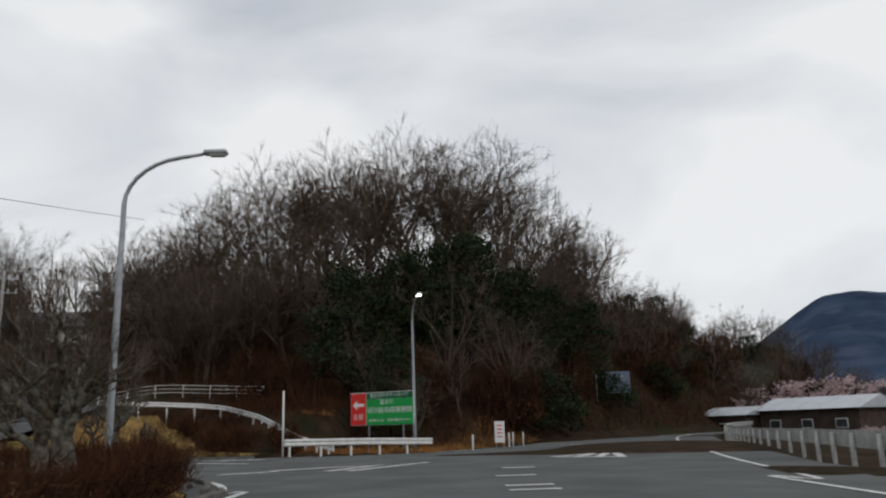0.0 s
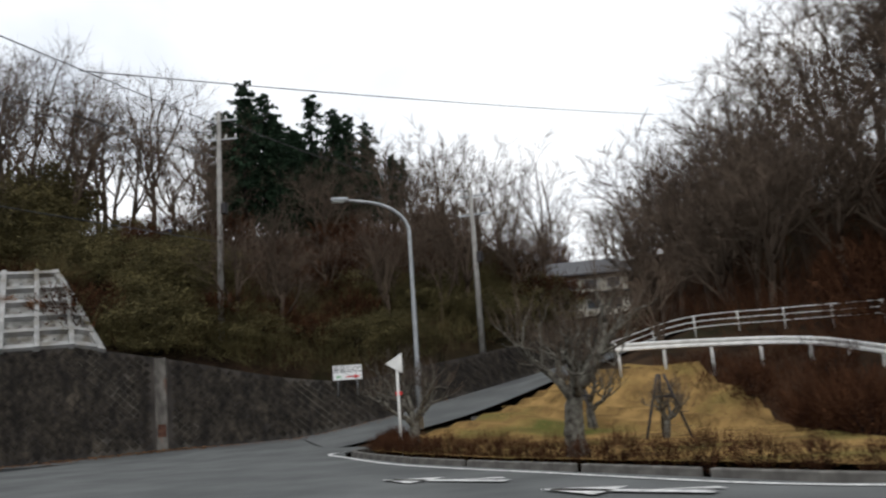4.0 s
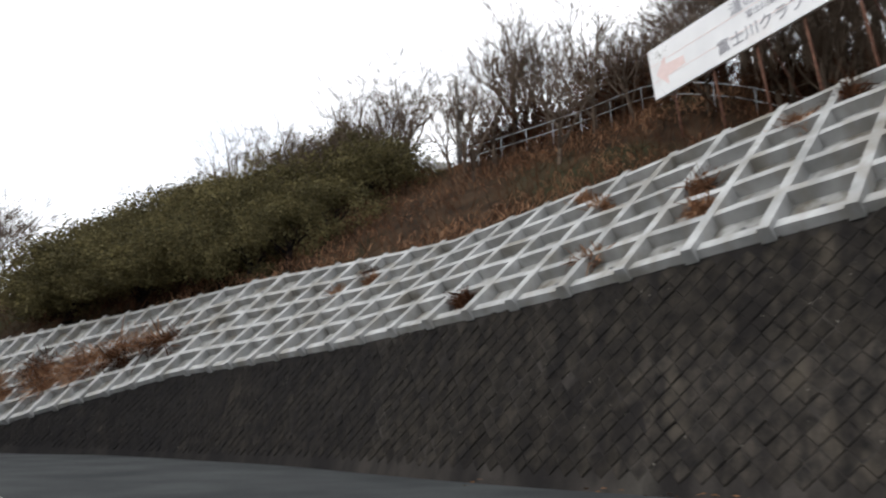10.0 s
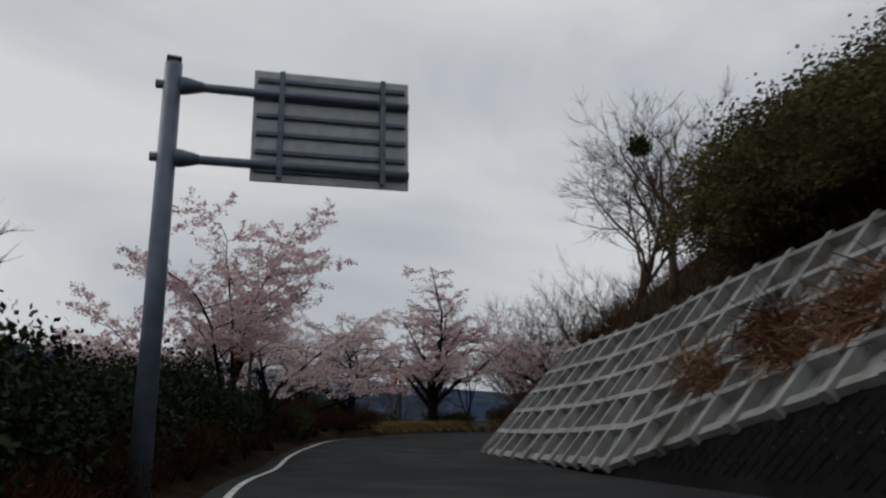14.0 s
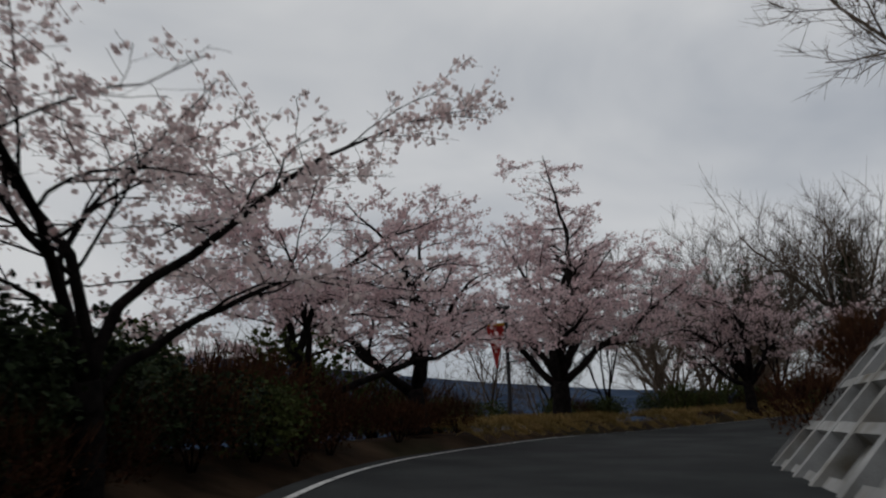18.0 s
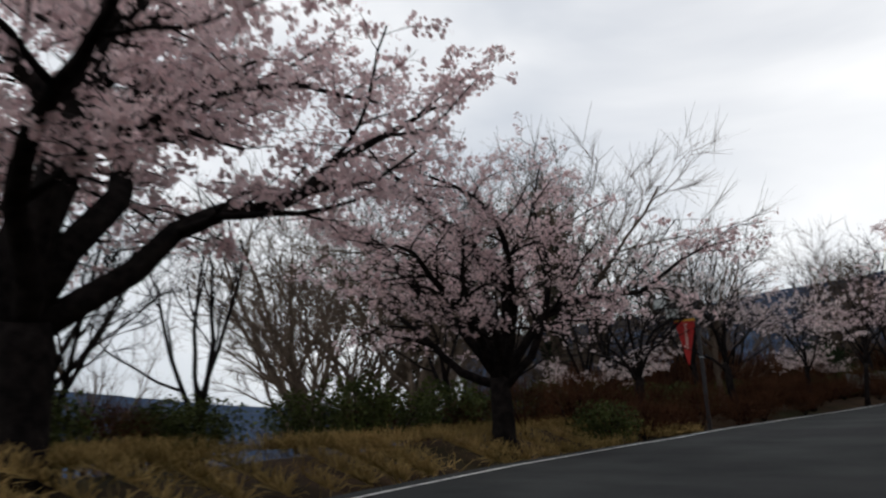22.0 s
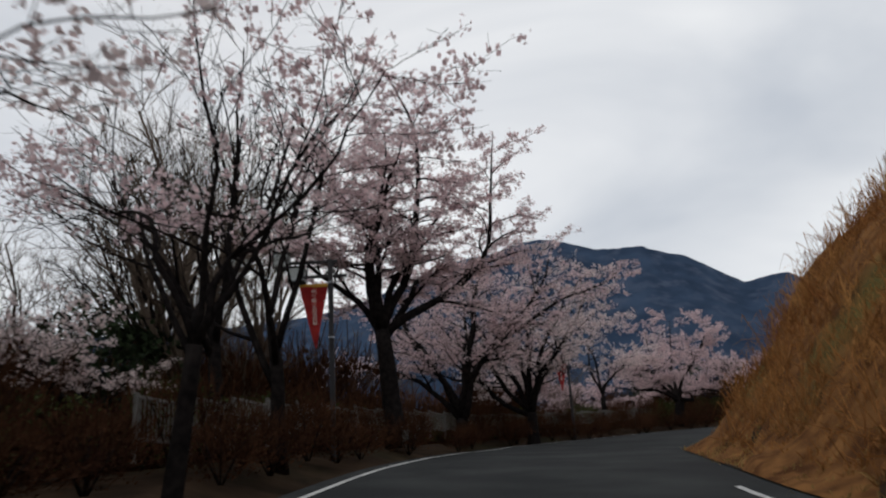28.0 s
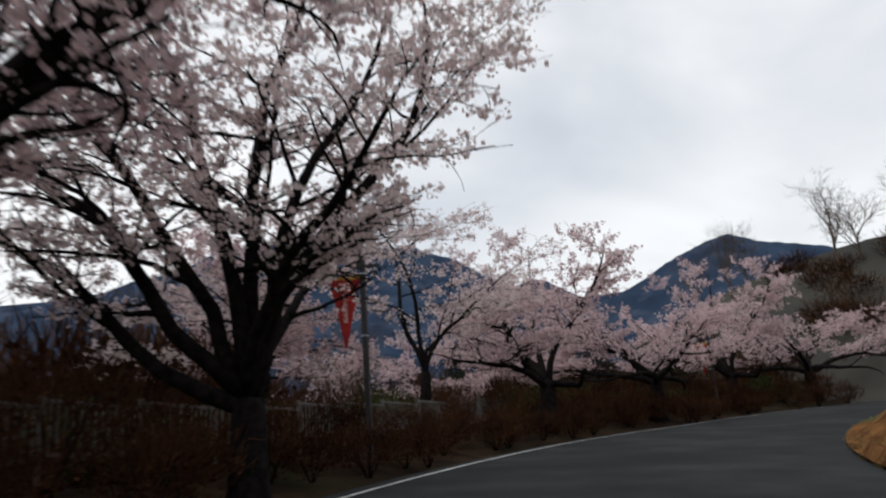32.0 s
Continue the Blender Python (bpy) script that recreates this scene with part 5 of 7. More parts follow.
# azalea shrubs and green bushes along the verge
s = station(-48.5, 11)
while s < S_END:
    for lane, (pool, chance) in enumerate(((SHRUBS, 1.0), (SHRUBS, 0.85), (GREENSHRUBS, 0.95), (THICKETS, 0.5))):
        if RNG.random() < chance and not (lane == 1 and station(-118, -45.6) < s < station(-139, -41.5) and RNG.random() < 0.6):
            if lane < 2 and station(-125.5, -44.6) < s < station(-134, -43) and RNG.random() < 0.7:
                continue
            off = left_off(s) - (1.5, 2.8, 4.8, 8.0)[lane] - RNG.uniform(0, 0.8)
            x, y = road_place(s + RNG.uniform(-0.7, 0.7), off)
            if lane < 2 and station(-67.5, -36) < s < station(-85, -45):
                if lane == 0 or RNG.random() < 0.5:
                    continue
                x, y = road_place(s + RNG.uniform(-0.7, 0.7), off - 2.2)
            if lane and s < station(-57.5, -24.5):
                pool = DARKSHRUBS
            if lane in (0, 1) and s < station(-88, -45) and s > station(-58, -25) and RNG.random() < 0.28:
                pool = GREENSHRUBS
            tall = 0.7 if lane < 2 and station(-67.5, -36) < s < station(-85, -45) else 1.25 if s < station(-66, -36) and lane else 1.0
            plant(pool[RNG.randrange(2)], x, y, (RNG.uniform(0.6, 0.85), RNG.uniform(0.8, 1.1), RNG.uniform(0.8, 1.15), RNG.uniform(0.7, 1.0))[lane] * tall * (0.72 if lane > 1 and s > station(-60, -27.5) else 1.0), RNG.uniform(0, 360), squash=RNG.uniform(0.7, 1.1))
    s += 1.75

# the wooded hill north of the crossing
def wood(rows):
    """Far leafless trees that nobody could count, joined into one object."""
    for name, mat in (("trunk", M_TWIG), ("crown", M_TWIG)):
        co, start, index, v0, l0 = [], [], [], 0, 0
        for tree, x, y, size, turn, *base in rows:
            me = next(c.data for c in tree.children if c.name.split(".")[0] == name)
            nv, nl, npoly = len(me.vertices), len(me.loops), len(me.polygons)
            a, b, c = np.empty(nv * 3, np.float32), np.empty(nl, np.int32), np.empty(npoly, np.int32)
            me.vertices.foreach_get("co", a)
            me.loops.foreach_get("vertex_index", b)
            me.polygons.foreach_get("loop_start", c)
            a = a.reshape(-1, 3) * size
            cs, sn = math.cos(radians(turn)), math.sin(radians(turn))
            co.append(np.stack([x + a[:, 0] * cs - a[:, 1] * sn, y + a[:, 0] * sn + a[:, 1] * cs, (base[0] if base else land(x, y)) - 0.4 + a[:, 2]], 1))
            index.append(b + v0)
            start.append(c + l0)
            v0, l0 = v0 + nv, l0 + nl
        me = bpy.data.meshes.new("far_wood")
        me.vertices.add(v0)
        me.vertices.foreach_set("co", np.concatenate(co).astype(np.float32).reshape(-1))
        me.loops.add(l0)
        me.loops.foreach_set("vertex_index", np.concatenate(index).astype(np.int32))
        st = np.concatenate(start).astype(np.int32)
        me.polygons.add(len(st))
        me.polygons.foreach_set("loop_start", st)
        me.materials.append(mat)
        me.update(calc_edges=True)
        tagged(put("far_wood", me), "leafless brown wood on the far hillside", "wood", kind="stuff")


far = []
for x, y, size in ((-24, 72, 1.15), (-20, 66, 1.0), (-19, 78, 1.3), (-14, 70, 1.35), (-12, 80, 1.45), (-7, 74, 1.45), (-4, 82, 1.5), (0, 72, 1.35), (3, 80, 1.45), (7, 76, 1.3), (10, 84, 1.35), (14, 82, 1.15), (16, 90, 1.2), (-28, 82, 1.1), (-33, 90, 1.1), (-9, 66, 1.1), (5, 68, 1.1), (-16, 74, 1.3), (-1, 78, 1.45), (10, 78, 1.25)):
    plant(DOME_BARES[int(abs(x)) % 2], x, y, size, x * 37)
for x, y, size in ((-25, 75, 1.1), (-22, 70, 1.0), (-17, 69, 1.1), (-12, 74, 1.35), (-10, 72, 1.2), (-5, 70, 1.25), (-3, 76, 1.4), (2, 75, 1.3), (4, 74, 1.25), (8, 72, 1.1), (12, 80, 1.2), (-8, 79, 1.45), (-15, 80, 1.35), (6, 82, 1.4), (-31, 86, 1.15), (-36, 95, 1.15)):
    far.append((DOME_BARES[int(abs(y)) % 2], x, y, size, x * 51))
for k in range(30):
    u = k / 29
    x, y = 5 + 42 * u - RNG.uniform(2, 11), 52 + 80 * u
    plant(BARES[k % 3], x, y, RNG.uniform(0.5, 0.75), RNG.uniform(0, 360))
    if k % 3 == 0:
        plant(EVERGREENS[k % 2], x + 1.5, y - 1, RNG.uniform(0.7, 1.0), RNG.uniform(0, 360))
    plant(THICKETS[k % 2], x + 2.0, y + 1.5, RNG.uniform(0.8, 1.1), RNG.uniform(0, 360))
for x, y, size in ((-27, 76, 1.35), (-31, 80, 1.35), (-24, 80, 1.45), (-35, 84, 1.3), (-38, 92, 1.1), (-30, 88, 1.2), (-20, 74, 1.1), (-23, 86, 1.3), (-17, 84, 1.4), (-27, 92, 1.25), (-12, 88, 1.45)):
    plant(DOME_BARES[int(abs(x)) % 2], x, y, size, x * 23)
for k in range(56):
    x, y = RNG.uniform(-45, 40), RNG.uniform(56, 120)
    if y < 52 + max(0, x - 2) * 1.7 + max(0, -x - 6) * 0.8:
        continue
    far.append((FAR_BARES[k % 2], x, y, RNG.uniform(0.6, 0.95), RNG.uniform(0, 360)))
for k in range(80):
    x, y = RNG.uniform(-110, 60), RNG.uniform(100, 165)
    if -78 < x < -44 and y < 126:
        continue
    far.append((FAR_BARES[k % 2], x, y, RNG.uniform(0.7, 1.0), RNG.uniform(0, 360)))
for x, y, size in ((-41, 105, 1.0), (-70, 124, 1.0), (-76, 131, 1.0), (-52, 129, 1.1), (-58, 133, 1.1), (-64, 135, 1.1), (-43, 112, 1.0)):
    far.append((FAR_BARES[int(y) % 2], x, y, size, x * 7))
RIDGE = [(-6, 27), (-9, 25), (-12.4, 22), (-14.2, 20.5), (-16.2, 17), (-17.9, 15.5), (-19.4, 17), (-20.8, 18), (-22.4, 17.3), (-23.7, 15.5), (-24.9, 11.5), (-26.5, 7.5), (-29, 5), (-40, 4.5)]
slope_woods = random.Random(23)
for k in range(120):
    a, v = slope_woods.uniform(-29, -9), slope_woods.uniform(0.15, 1.0) ** 0.6
    b, d = radians(a), 160 * (1 - 0.3 * (1 - v))
    x, y, z = -math.sin(b) * d, 4 + math.cos(b) * d, -3 + np.interp(-a, [-p[0] for p in RIDGE], [p[1] for p in RIDGE]) * v**1.1
    if k % 3 == 2:
        plant((BAMBOO, THICKETS, EVERGREENS, THICKETS)[k // 3 % 4][k % 2], x, y, slope_woods.uniform(1.1, 1.7) * (0.55 if k // 3 % 4 == 2 else 1.0), slope_woods.uniform(0, 360), z=z - 0.6)
    else:
        far.append((FAR_BARES[k % 2], x, y, slope_woods.uniform(0.52, 0.78), slope_woods.uniform(0, 360), z))
wood(far)
for x, y, size in ((-7, 58, 1.35), (-3, 60, 1.2), (2, 62, 1.3), (6, 66, 1.2), (9, 70, 1.1), (-1, 62, 1.2), (13, 76, 1.1)):
    plant(EVERGREENS[0], x, y, size, x * 31)
for k in range(60):
    x, y = RNG.uniform(-27, 36), RNG.uniform(48, 104)
    if y < 49 + max(0, x - 1) * 1.65 + max(0, -x - 5) * 0.5:
        continue
    plant(THICKETS[k % 2], x, y, RNG.uniform(0.7, 1.3), RNG.uniform(0, 360), squash=RNG.uniform(0.8, 1.2))
for k in range(50):
    x, y = RNG.uniform(-95, 60), RNG.uniform(88, 150)
    if -78 < x < -40 and y < 122:
        continue
    plant(THICKETS[k % 2], x, y, RNG.uniform(1.2, 2.0), RNG.uniform(0, 360))


# the hill above wall and ribbed slope
def hill_place(s, q):
    x, y = np.interp(s, FOOT_S, FOOT[:, 0]), np.interp(s, FOOT_S, FOOT[:, 1])
    return x + np.interp(s, FOOT_S, FOOT_N[:, 0]) * q, y + np.interp(s, FOOT_S, FOOT_N[:, 1]) * q


def slope_back(s):
    return BATTER * wall_height(s) + (rib_run(s)[0] if s >= F_RIB0 else 0.6)


for k in range(84):
    s = RNG.uniform(0, F_LAST + 1) if k < 50 else RNG.uniform(F_JOINT - 4, F_MID)
    q = slope_back(s) + RNG.uniform(11, 24)
    x, y = hill_place(s, q)
    plant(BARES[k % 3] if k % 2 else FAR_BARES[k // 2 % 2], x, y, RNG.uniform(0.5, 0.8) * (1.4 if F_RIB0 - 10 < s < F_SIGN + 6 else 1.0) if k < 50 else RNG.uniform(0.85, 1.2), RNG.uniform(0, 360))
for k in range(44):
    s = RNG.uniform(foot_at(-45, 30), foot_at(-59, 0))
    x, y = hill_place(s, slope_back(s) + RNG.uniform(8.5, 15))
    plant(FAR_BARES[k % 2], x, y, RNG.uniform(0.4, 0.62), RNG.uniform(0, 360))
    if k % 2:
        x, y = hill_place(s + 1.2, slope_back(s) + RNG.uniform(9.5, 14))
        plant(THICKETS[k // 2 % 2], x, y, RNG.uniform(0.45, 0.7), RNG.uniform(0, 360), squash=0.8)
plant(DOME_BARES[1], -68.6, -14.6, 1.0, 40, squash=0.85)
plant(DOME_BARES[0], -79.8, -33.0, 1.55, 140)
clump = np.random.default_rng(77)
ball = clump.normal(0, 1, (700, 3))
ball = ball / np.linalg.norm(ball, axis=1)[:, None] * clump.uniform(0.1, 0.55, (700, 1)) * np.array([1, 1, 0.8]) + np.array([-66.0, -12.6, 14.8])
tagged(put("mistletoe", quads_mesh("mistletoe", bits(clump, ball, 0.12), M_EVER)), "dark round mistletoe clump high in a leafless tree", "plant")
for k in range(26):
    s = RNG.uniform(0, F_RIB0)
    x, y = hill_place(s, slope_back(s) + RNG.uniform(2, 12))
    plant(BARES[k % 3], x, y, RNG.uniform(0.45, 0.8), RNG.uniform(0, 360))
for k in range(110):
    s = RNG.uniform(F_RIB0 - 6, F_SIGN + 4) if k < 44 else RNG.uniform(foot_at(-56.9, 7.8), foot_at(-60.4, -12))
    x, y = hill_place(s, slope_back(s) + (RNG.uniform(9.5, 17) if F_RIB0 - 3 < s < F_MID else RNG.uniform(1.2, 13)))
    grown = 1.35 if k >= 44 else 1.15
    plant(BAMBOO[k % 2], x, y, RNG.uniform(0.75, 1.15) * grown, RNG.uniform(0, 360), squash=RNG.uniform(0.6, 0.95), dz=-0.4)
for k in range(16):
    s = RNG.uniform(F_RIB0 - 3, F_SIGN + 6)
    x, y = hill_place(s, slope_back(s) + RNG.uniform(5 if s < F_RIB0 else 9.5, 15))
    plant(BAMBOO[k % 2], x, y, RNG.uniform(1.1, 1.6), RNG.uniform(0, 360), dz=-0.5)
for k in range(60):
    s = RNG.uniform(0, F_RIB0) if k < 44 else RNG.uniform(F_MID, foot_at(-58.5, 0.5))
    x, y = hill_place(s, slope_back(s) + (RNG.uniform(1.5, 16) if k < 44 else RNG.uniform(10, 16)))
    plant(THICKETS[k % 2], x, y, RNG.uniform(0.5, 0.95), RNG.uniform(0, 360), squash=RNG.uniform(0.5, 0.9))
for k in range(46):
    s = RNG.uniform(0, foot_at(-37.5, 47))
    x, y = hill_place(s, slope_back(s) + RNG.uniform(15, 32))
    plant(CEDARS[k % 2], x, y, RNG.uniform(0.6, 0.95) * (0.62 + 0.38 * min(1, s / foot_at(-37.5, 47) * 1.3)), RNG.uniform(0, 360))
for k in range(9):
    x, y = -64 - 1.4 * k, -28.6 - 0.5 * k - RNG.uniform(0, 1.2)
    plant(THICKETS[k % 2], x - 3, y + 2.2, RNG.uniform(0.3, 0.5), RNG.uniform(0, 360))
for k in range(26):
    s = RNG.uniform(0, F_RIB0 - 2.5)
    x, y = hill_place(s, slope_back(s) + RNG.uniform(0.8, 6))
    plant(BAMBOO[k % 2], x, y, RNG.uniform(0.6, 0.95), RNG.uniform(0, 360), squash=RNG.uniform(0.5, 0.9), dz=-0.4)
for k in range(26):
    s = RNG.uniform(F_SIGN - 2, foot_at(-58.6, 0))
    x, y = hill_place(s, slope_back(s) + RNG.uniform(4, 13))
    plant(BARES[k % 3] if k % 2 else FAR_BARES[k // 2 % 2], x, y, RNG.uniform(0.45, 0.7), RNG.uniform(0, 360))


# dry grass of the cut slope, and loose tufts
def blades(seed, places, length, width, lean, mat, name, label, fall=0.5):
    rng = np.random.default_rng(seed)
    p = np.asarray(places, float)
    n = len(p)
    d = rng.normal(0, lean, (n, 3)) + np.array([0, 0, 1.0])
    d /= np.linalg.norm(d, axis=1)[:, None]
    ln = length * rng.uniform(0.5, 1.4, (n, 1))
    w = np.cross(d, rng.normal(0, 1, d.shape))
    w = w / (np.linalg.norm(w, axis=1)[:, None] + 1e-9) * width * rng.uniform(0.6, 1.4, (n, 1)) / 2
    mid = p + d * ln * 0.6
    tip = mid + (d * (1 - fall) + rng.normal(0, 0.25, d.shape) - np.array([0, 0, fall])) * ln * 0.45
    q1 = np.stack([p - w, p + w, mid + w * 0.8, mid - w * 0.8], 1)
    q2 = np.stack([mid - w * 0.8, mid + w * 0.8, tip + w * 0.1, tip - w * 0.1], 1)
    return tagged(put(name, quads_mesh(name, np.concatenate([q1, q2]), mat)), label, "grass", kind="stuff")


def scatter_slope(n, s0, s1, o0, o1, clump=0.0):
    out = []
    while len(out) < n:
        s, o = RNG.uniform(s0, s1), RNG.uniform(o0, o1)
        x, y = road_place(s, o + bank_edge(s))
        if clump and noise.noise((x * 0.35, y * 0.35, 4)) < RNG.uniform(-0.6, clump):
            continue
        out.append((x, y, land(x, y) - 0.1))
    return out


bank = offset_pts(station(-72, -40), S_END, lambda s: 0.0)


def bank_sheet():
    """The matted grass face of the cut slope."""
    verts, faces, rows = [], [], 20
    idx = [i for i in range(len(LINE)) if station(-72, -40) <= LINE_S[i] <= S_END]
    for i in idx:
        for r in range(rows + 1):
            o = bank_edge(LINE_S[i]) - 0.1 + 9.5 * (r / rows) ** 1.3
            x, y = LINE[i, 0] + LINE_R[i, 0] * o, LINE[i, 1] + LINE_R[i, 1] * o
            verts.append((x, y, land(x, y) + 0.05 + (r > 0) * (0.4 * noise.noise((x * 0.45, y * 0.45, 2)) + 0.3 * noise.noise((x * 1.3, y * 1.3, 6)))))
    for a in range(len(idx) - 1):
        for r in range(rows):
            q = a * (rows + 1) + r
            faces.append((q, q + rows + 1, q + rows + 2, q + 1))
    tagged(put("bank", mesh_from("bank", verts, faces, M_THATCH, True)), "steep roadside bank matted with dry orange-brown grass", "bank", kind="structure")


bank_sheet()
blades(41, scatter_slope(40000, station(-78, -42.5), station(-127, -44.3), 0.5, 8), 0.5, 0.015, 0.7, M_DRYGRASS, "dry_grass", "tall dry orange-brown grass hanging over the cut slope", 0.7)
blades(42, scatter_slope(11000, station(-80, -43), S_END, -0.1, 1.8), 0.36, 0.015, 0.6, M_LAWN, "verge_grass", "pale straw grass at the slope's foot", 0.6)


tufts = []
for k in range(800):
    s, o = RNG.uniform(station(-80, -43), station(-128, -44.2)), RNG.uniform(0.8, 8)
    x, y = road_place(s, o + bank_edge(s))
    for q in range(16):
        tufts.append((x + RNG.gauss(0, 0.16), y + RNG.gauss(0, 0.16), land(x, y) - 0.05))
blades(46, tufts, 1.25, 0.018, 0.45, M_DRYGRASS, "pampas_grass", "drooping rust-brown tufts of tall dead grass", 0.75)
verge = []
while len(verge) < 17000:
    s = RNG.uniform(station(-66, -34.6), station(-92, -46))
    x, y = road_place(s, left_off(s) - 0.7 - abs(RNG.gauss(0, 2.2)))
    if noise.noise((x * 0.4, y * 0.4, 7)) > RNG.uniform(-0.4, 0.5):
        verge.append((x, y, land(x, y) - 0.05))
blades(43, verge, 0.42, 0.02, 0.6, M_LAWN, "verge_grass", "straw and olive tufts of grass under the cherries", 0.5)


def twigs(seed, places, length, width, mat, name, label, lean=0.6):
    """Loose leafless undergrowth: crossing thin stems."""
    rng = np.random.default_rng(seed)
    p = np.repeat(np.asarray(places, float), 5, 0)
    p = p + rng.normal(0, 0.35, p.shape) * np.array([1, 1, 0.25])
    n = len(p)
    d = rng.normal(0, lean, (n, 3)) + np.array([0, 0, 1.0])
    d /= np.linalg.norm(d, axis=1)[:, None]
    e = p + d * length * rng.uniform(0.4, 1.3, (n, 1))
    w = np.cross(d, rng.normal(0, 1, d.shape))
    w = w / (np.linalg.norm(w, axis=1)[:, None] + 1e-9) * width / 2
    return tagged(put(name, quads_mesh(name, np.stack([p - w, p + w, e + w * 0.4, e - w * 0.4], 1), mat)), label, "undergrowth", kind="stuff")


north = []
while len(north) < 9000:
    x, y = RNG.uniform(-46, 44), RNG.uniform(46, 120)
    if y > 48.5 + max(0, x - 1) * 1.55 + max(0, -x - 5) * 0.75:
        north.append((x, y, land(x, y) - 0.1))
twigs(61, north, 2.3, 0.032, M_BRUSH, "undergrowth", "reddish-brown leafless undergrowth of the wooded hill")
wallhill = []
while len(wallhill) < 6000:
    s = RNG.uniform(0, F_LAST)
    x, y = hill_place(s, slope_back(s) + RNG.uniform(0.6, 17))
    wallhill.append((x, y, land(x, y) - 0.1))
twigs(62, wallhill, 1.2, 0.024, M_BRUSH, "undergrowth", "brown leafless scrub above the ribbed slope")
band = []
while len(band) < 2600:
    s = RNG.uniform(0, F_RIB0 + 1)
    x, y = hill_place(s, slope_back(s) + RNG.uniform(0.3, 7))
    band.append((x, y, land(x, y) - 0.1))
twigs(64, band, 1.5, 0.024, M_BAMBOO, "undergrowth", "olive-brown scrub above the low wall")
valley = []
while len(valley) < 7500:
    x, y = road_place(RNG.uniform(station(-95, -45.6), S_END), -RNG.uniform(7.5, 20))
    valley.append((x, y, land(x, y) - 0.1))
twigs(65, valley, 2.0, 0.028, M_BRUSH, "undergrowth", "dark brown scrub behind the roadside fence")
ditch = []
while len(ditch) < 1500:
    x, y = RNG.uniform(-22, -6), RNG.uniform(41, 58)
    if y > 43.2 + (-9.5 - x) * 1.0 and land(x, y) > 0.3:
        ditch.append((x, y, land(x, y) - 0.2))
twigs(67, ditch, 0.85, 0.018, M_BRUSH, "undergrowth", "low brown scrub on the bank below the raised path")
straw = []
while len(straw) < 9000:
    s = RNG.uniform(F_SIGN + 2, foot_at(-58.5, 0.5))
    x, y = hill_place(s, slope_back(s) + RNG.uniform(0.3, 11))
    if noise.noise((x * 0.3, y * 0.3, 9)) > RNG.uniform(-0.5, 0.3):
        straw.append((x, y, land(x, y) - 0.05))
blades(63, straw, 0.55, 0.03, 0.6, M_WITHERED, "hill_grass", "tufts of dry straw-brown grass above the slope", 0.6)

tip = []
while len(tip) < 3500:
    x, y = RNG.uniform(-80, -63), RNG.uniform(-37, -25)
    d = near(x, y)[1]
    j = int(np.argmin((FOOT[:, 0] - x) ** 2 + (FOOT[:, 1] - y) ** 2))
    q = (x - FOOT[j, 0]) * FOOT_N[j, 0] + (y - FOOT[j, 1]) * FOOT_N[j, 1]
    if d > 5.3 and (q < -0.2 or q > 4.5):
        tip.append((x, y, land(x, y) - 0.3))
blades(66, tip, 0.7, 0.018, 0.5, M_DRYGRASS, "hill_grass", "dry brown grass round the end of the ribbed slope", 0.6)

# withered plants rooted in the bays of the ribbed slope
rooted = [(foot_at(-57.9, 3.5) + a, v) for a, v in ((0, 0.35), (1.2, 0.45), (2.2, 0.3), (3.4, 0.42), (4.6, 0.35), (-1.0, 0.5), (5.6, 0.45), (7.0, 0.3), (-2.0, 0.4), (0.6, 0.52), (2.8, 0.5), (4.0, 0.26), (6.2, 0.56), (8.2, 0.4))] + [(foot_at(-53.5, 15) + a, v) for a, v in ((0, 0.7), (1.5, 0.62), (0.8, 0.8))] + [(foot_at(-47.0, 26) + a, v) for a, v in ((0, 0.3), (0.6, 0.55), (-1.2, 0.8), (-2.2, 0.9), (2.4, 0.2), (3.8, 0.72), (5.0, 0.9), (6.2, 0.15))] + [(foot_at(-43.4, 34.5) + a, v) for a, v in ((0.4, 0.04), (-3.2, 0.62), (-4.4, 0.55))]
for n, (s, v) in enumerate(rooted):
    rng = np.random.default_rng(700 + n)
    base = slope_point(s, v, 0.05)
    long = 1.5 if n < 14 else 0.6
    p = base + rng.normal(0, 0.28 * long, (420, 3)) * np.array([1, 1, 0.5])
    d = rng.normal(0, 0.7, (420, 3)) + np.array([0.35, 0, -0.1])
    e = p + d / np.linalg.norm(d, axis=1)[:, None] * long * rng.uniform(0.2, 0.7, (420, 1))
    w = rng.normal(0, 0.011, (420, 3))
    tagged(put("withered_plant", quads_mesh("withered_plant", np.stack([p - w, p + w, e + w * 0.5, e - w * 0.5], 1), M_WITHERED if n % 4 else M_BRUSH)), "withered rust-brown plant hanging from the ribbed slope", "plant", "withered plants on the slope")


# ---- signs, lamps, rails ----
def text_mesh(name, text, size, mat, parent, m, extrude=0.004, align="CENTER", squeeze=1.0):
    cu = bpy.data.curves.new(name, "FONT")
    cu.body, cu.size, cu.extrude, cu.align_x, cu.align_y, cu.resolution_u = text, size, extrude, align, "CENTER", 2
    tmp = bpy.data.objects.new(name, cu)
    scene.collection.objects.link(tmp)
    bpy.context.view_layer.update()
    me = bpy.data.meshes.new_from_object(tmp.evaluated_get(bpy.context.evaluated_depsgraph_get()))
    bpy.data.objects.remove(tmp)
    me.materials.clear()
    me.materials.append(mat)
    ob = put(name, me, parent)
    ob.matrix_basis = m @ Matrix.Diagonal((squeeze, 1, 1, 1))
    return ob


def face_on(x, y, z):
    """A pose for flat lettering on a panel that faces -y in its thing's own frame."""
    return pose(x, y, z, 90, 0, 0)


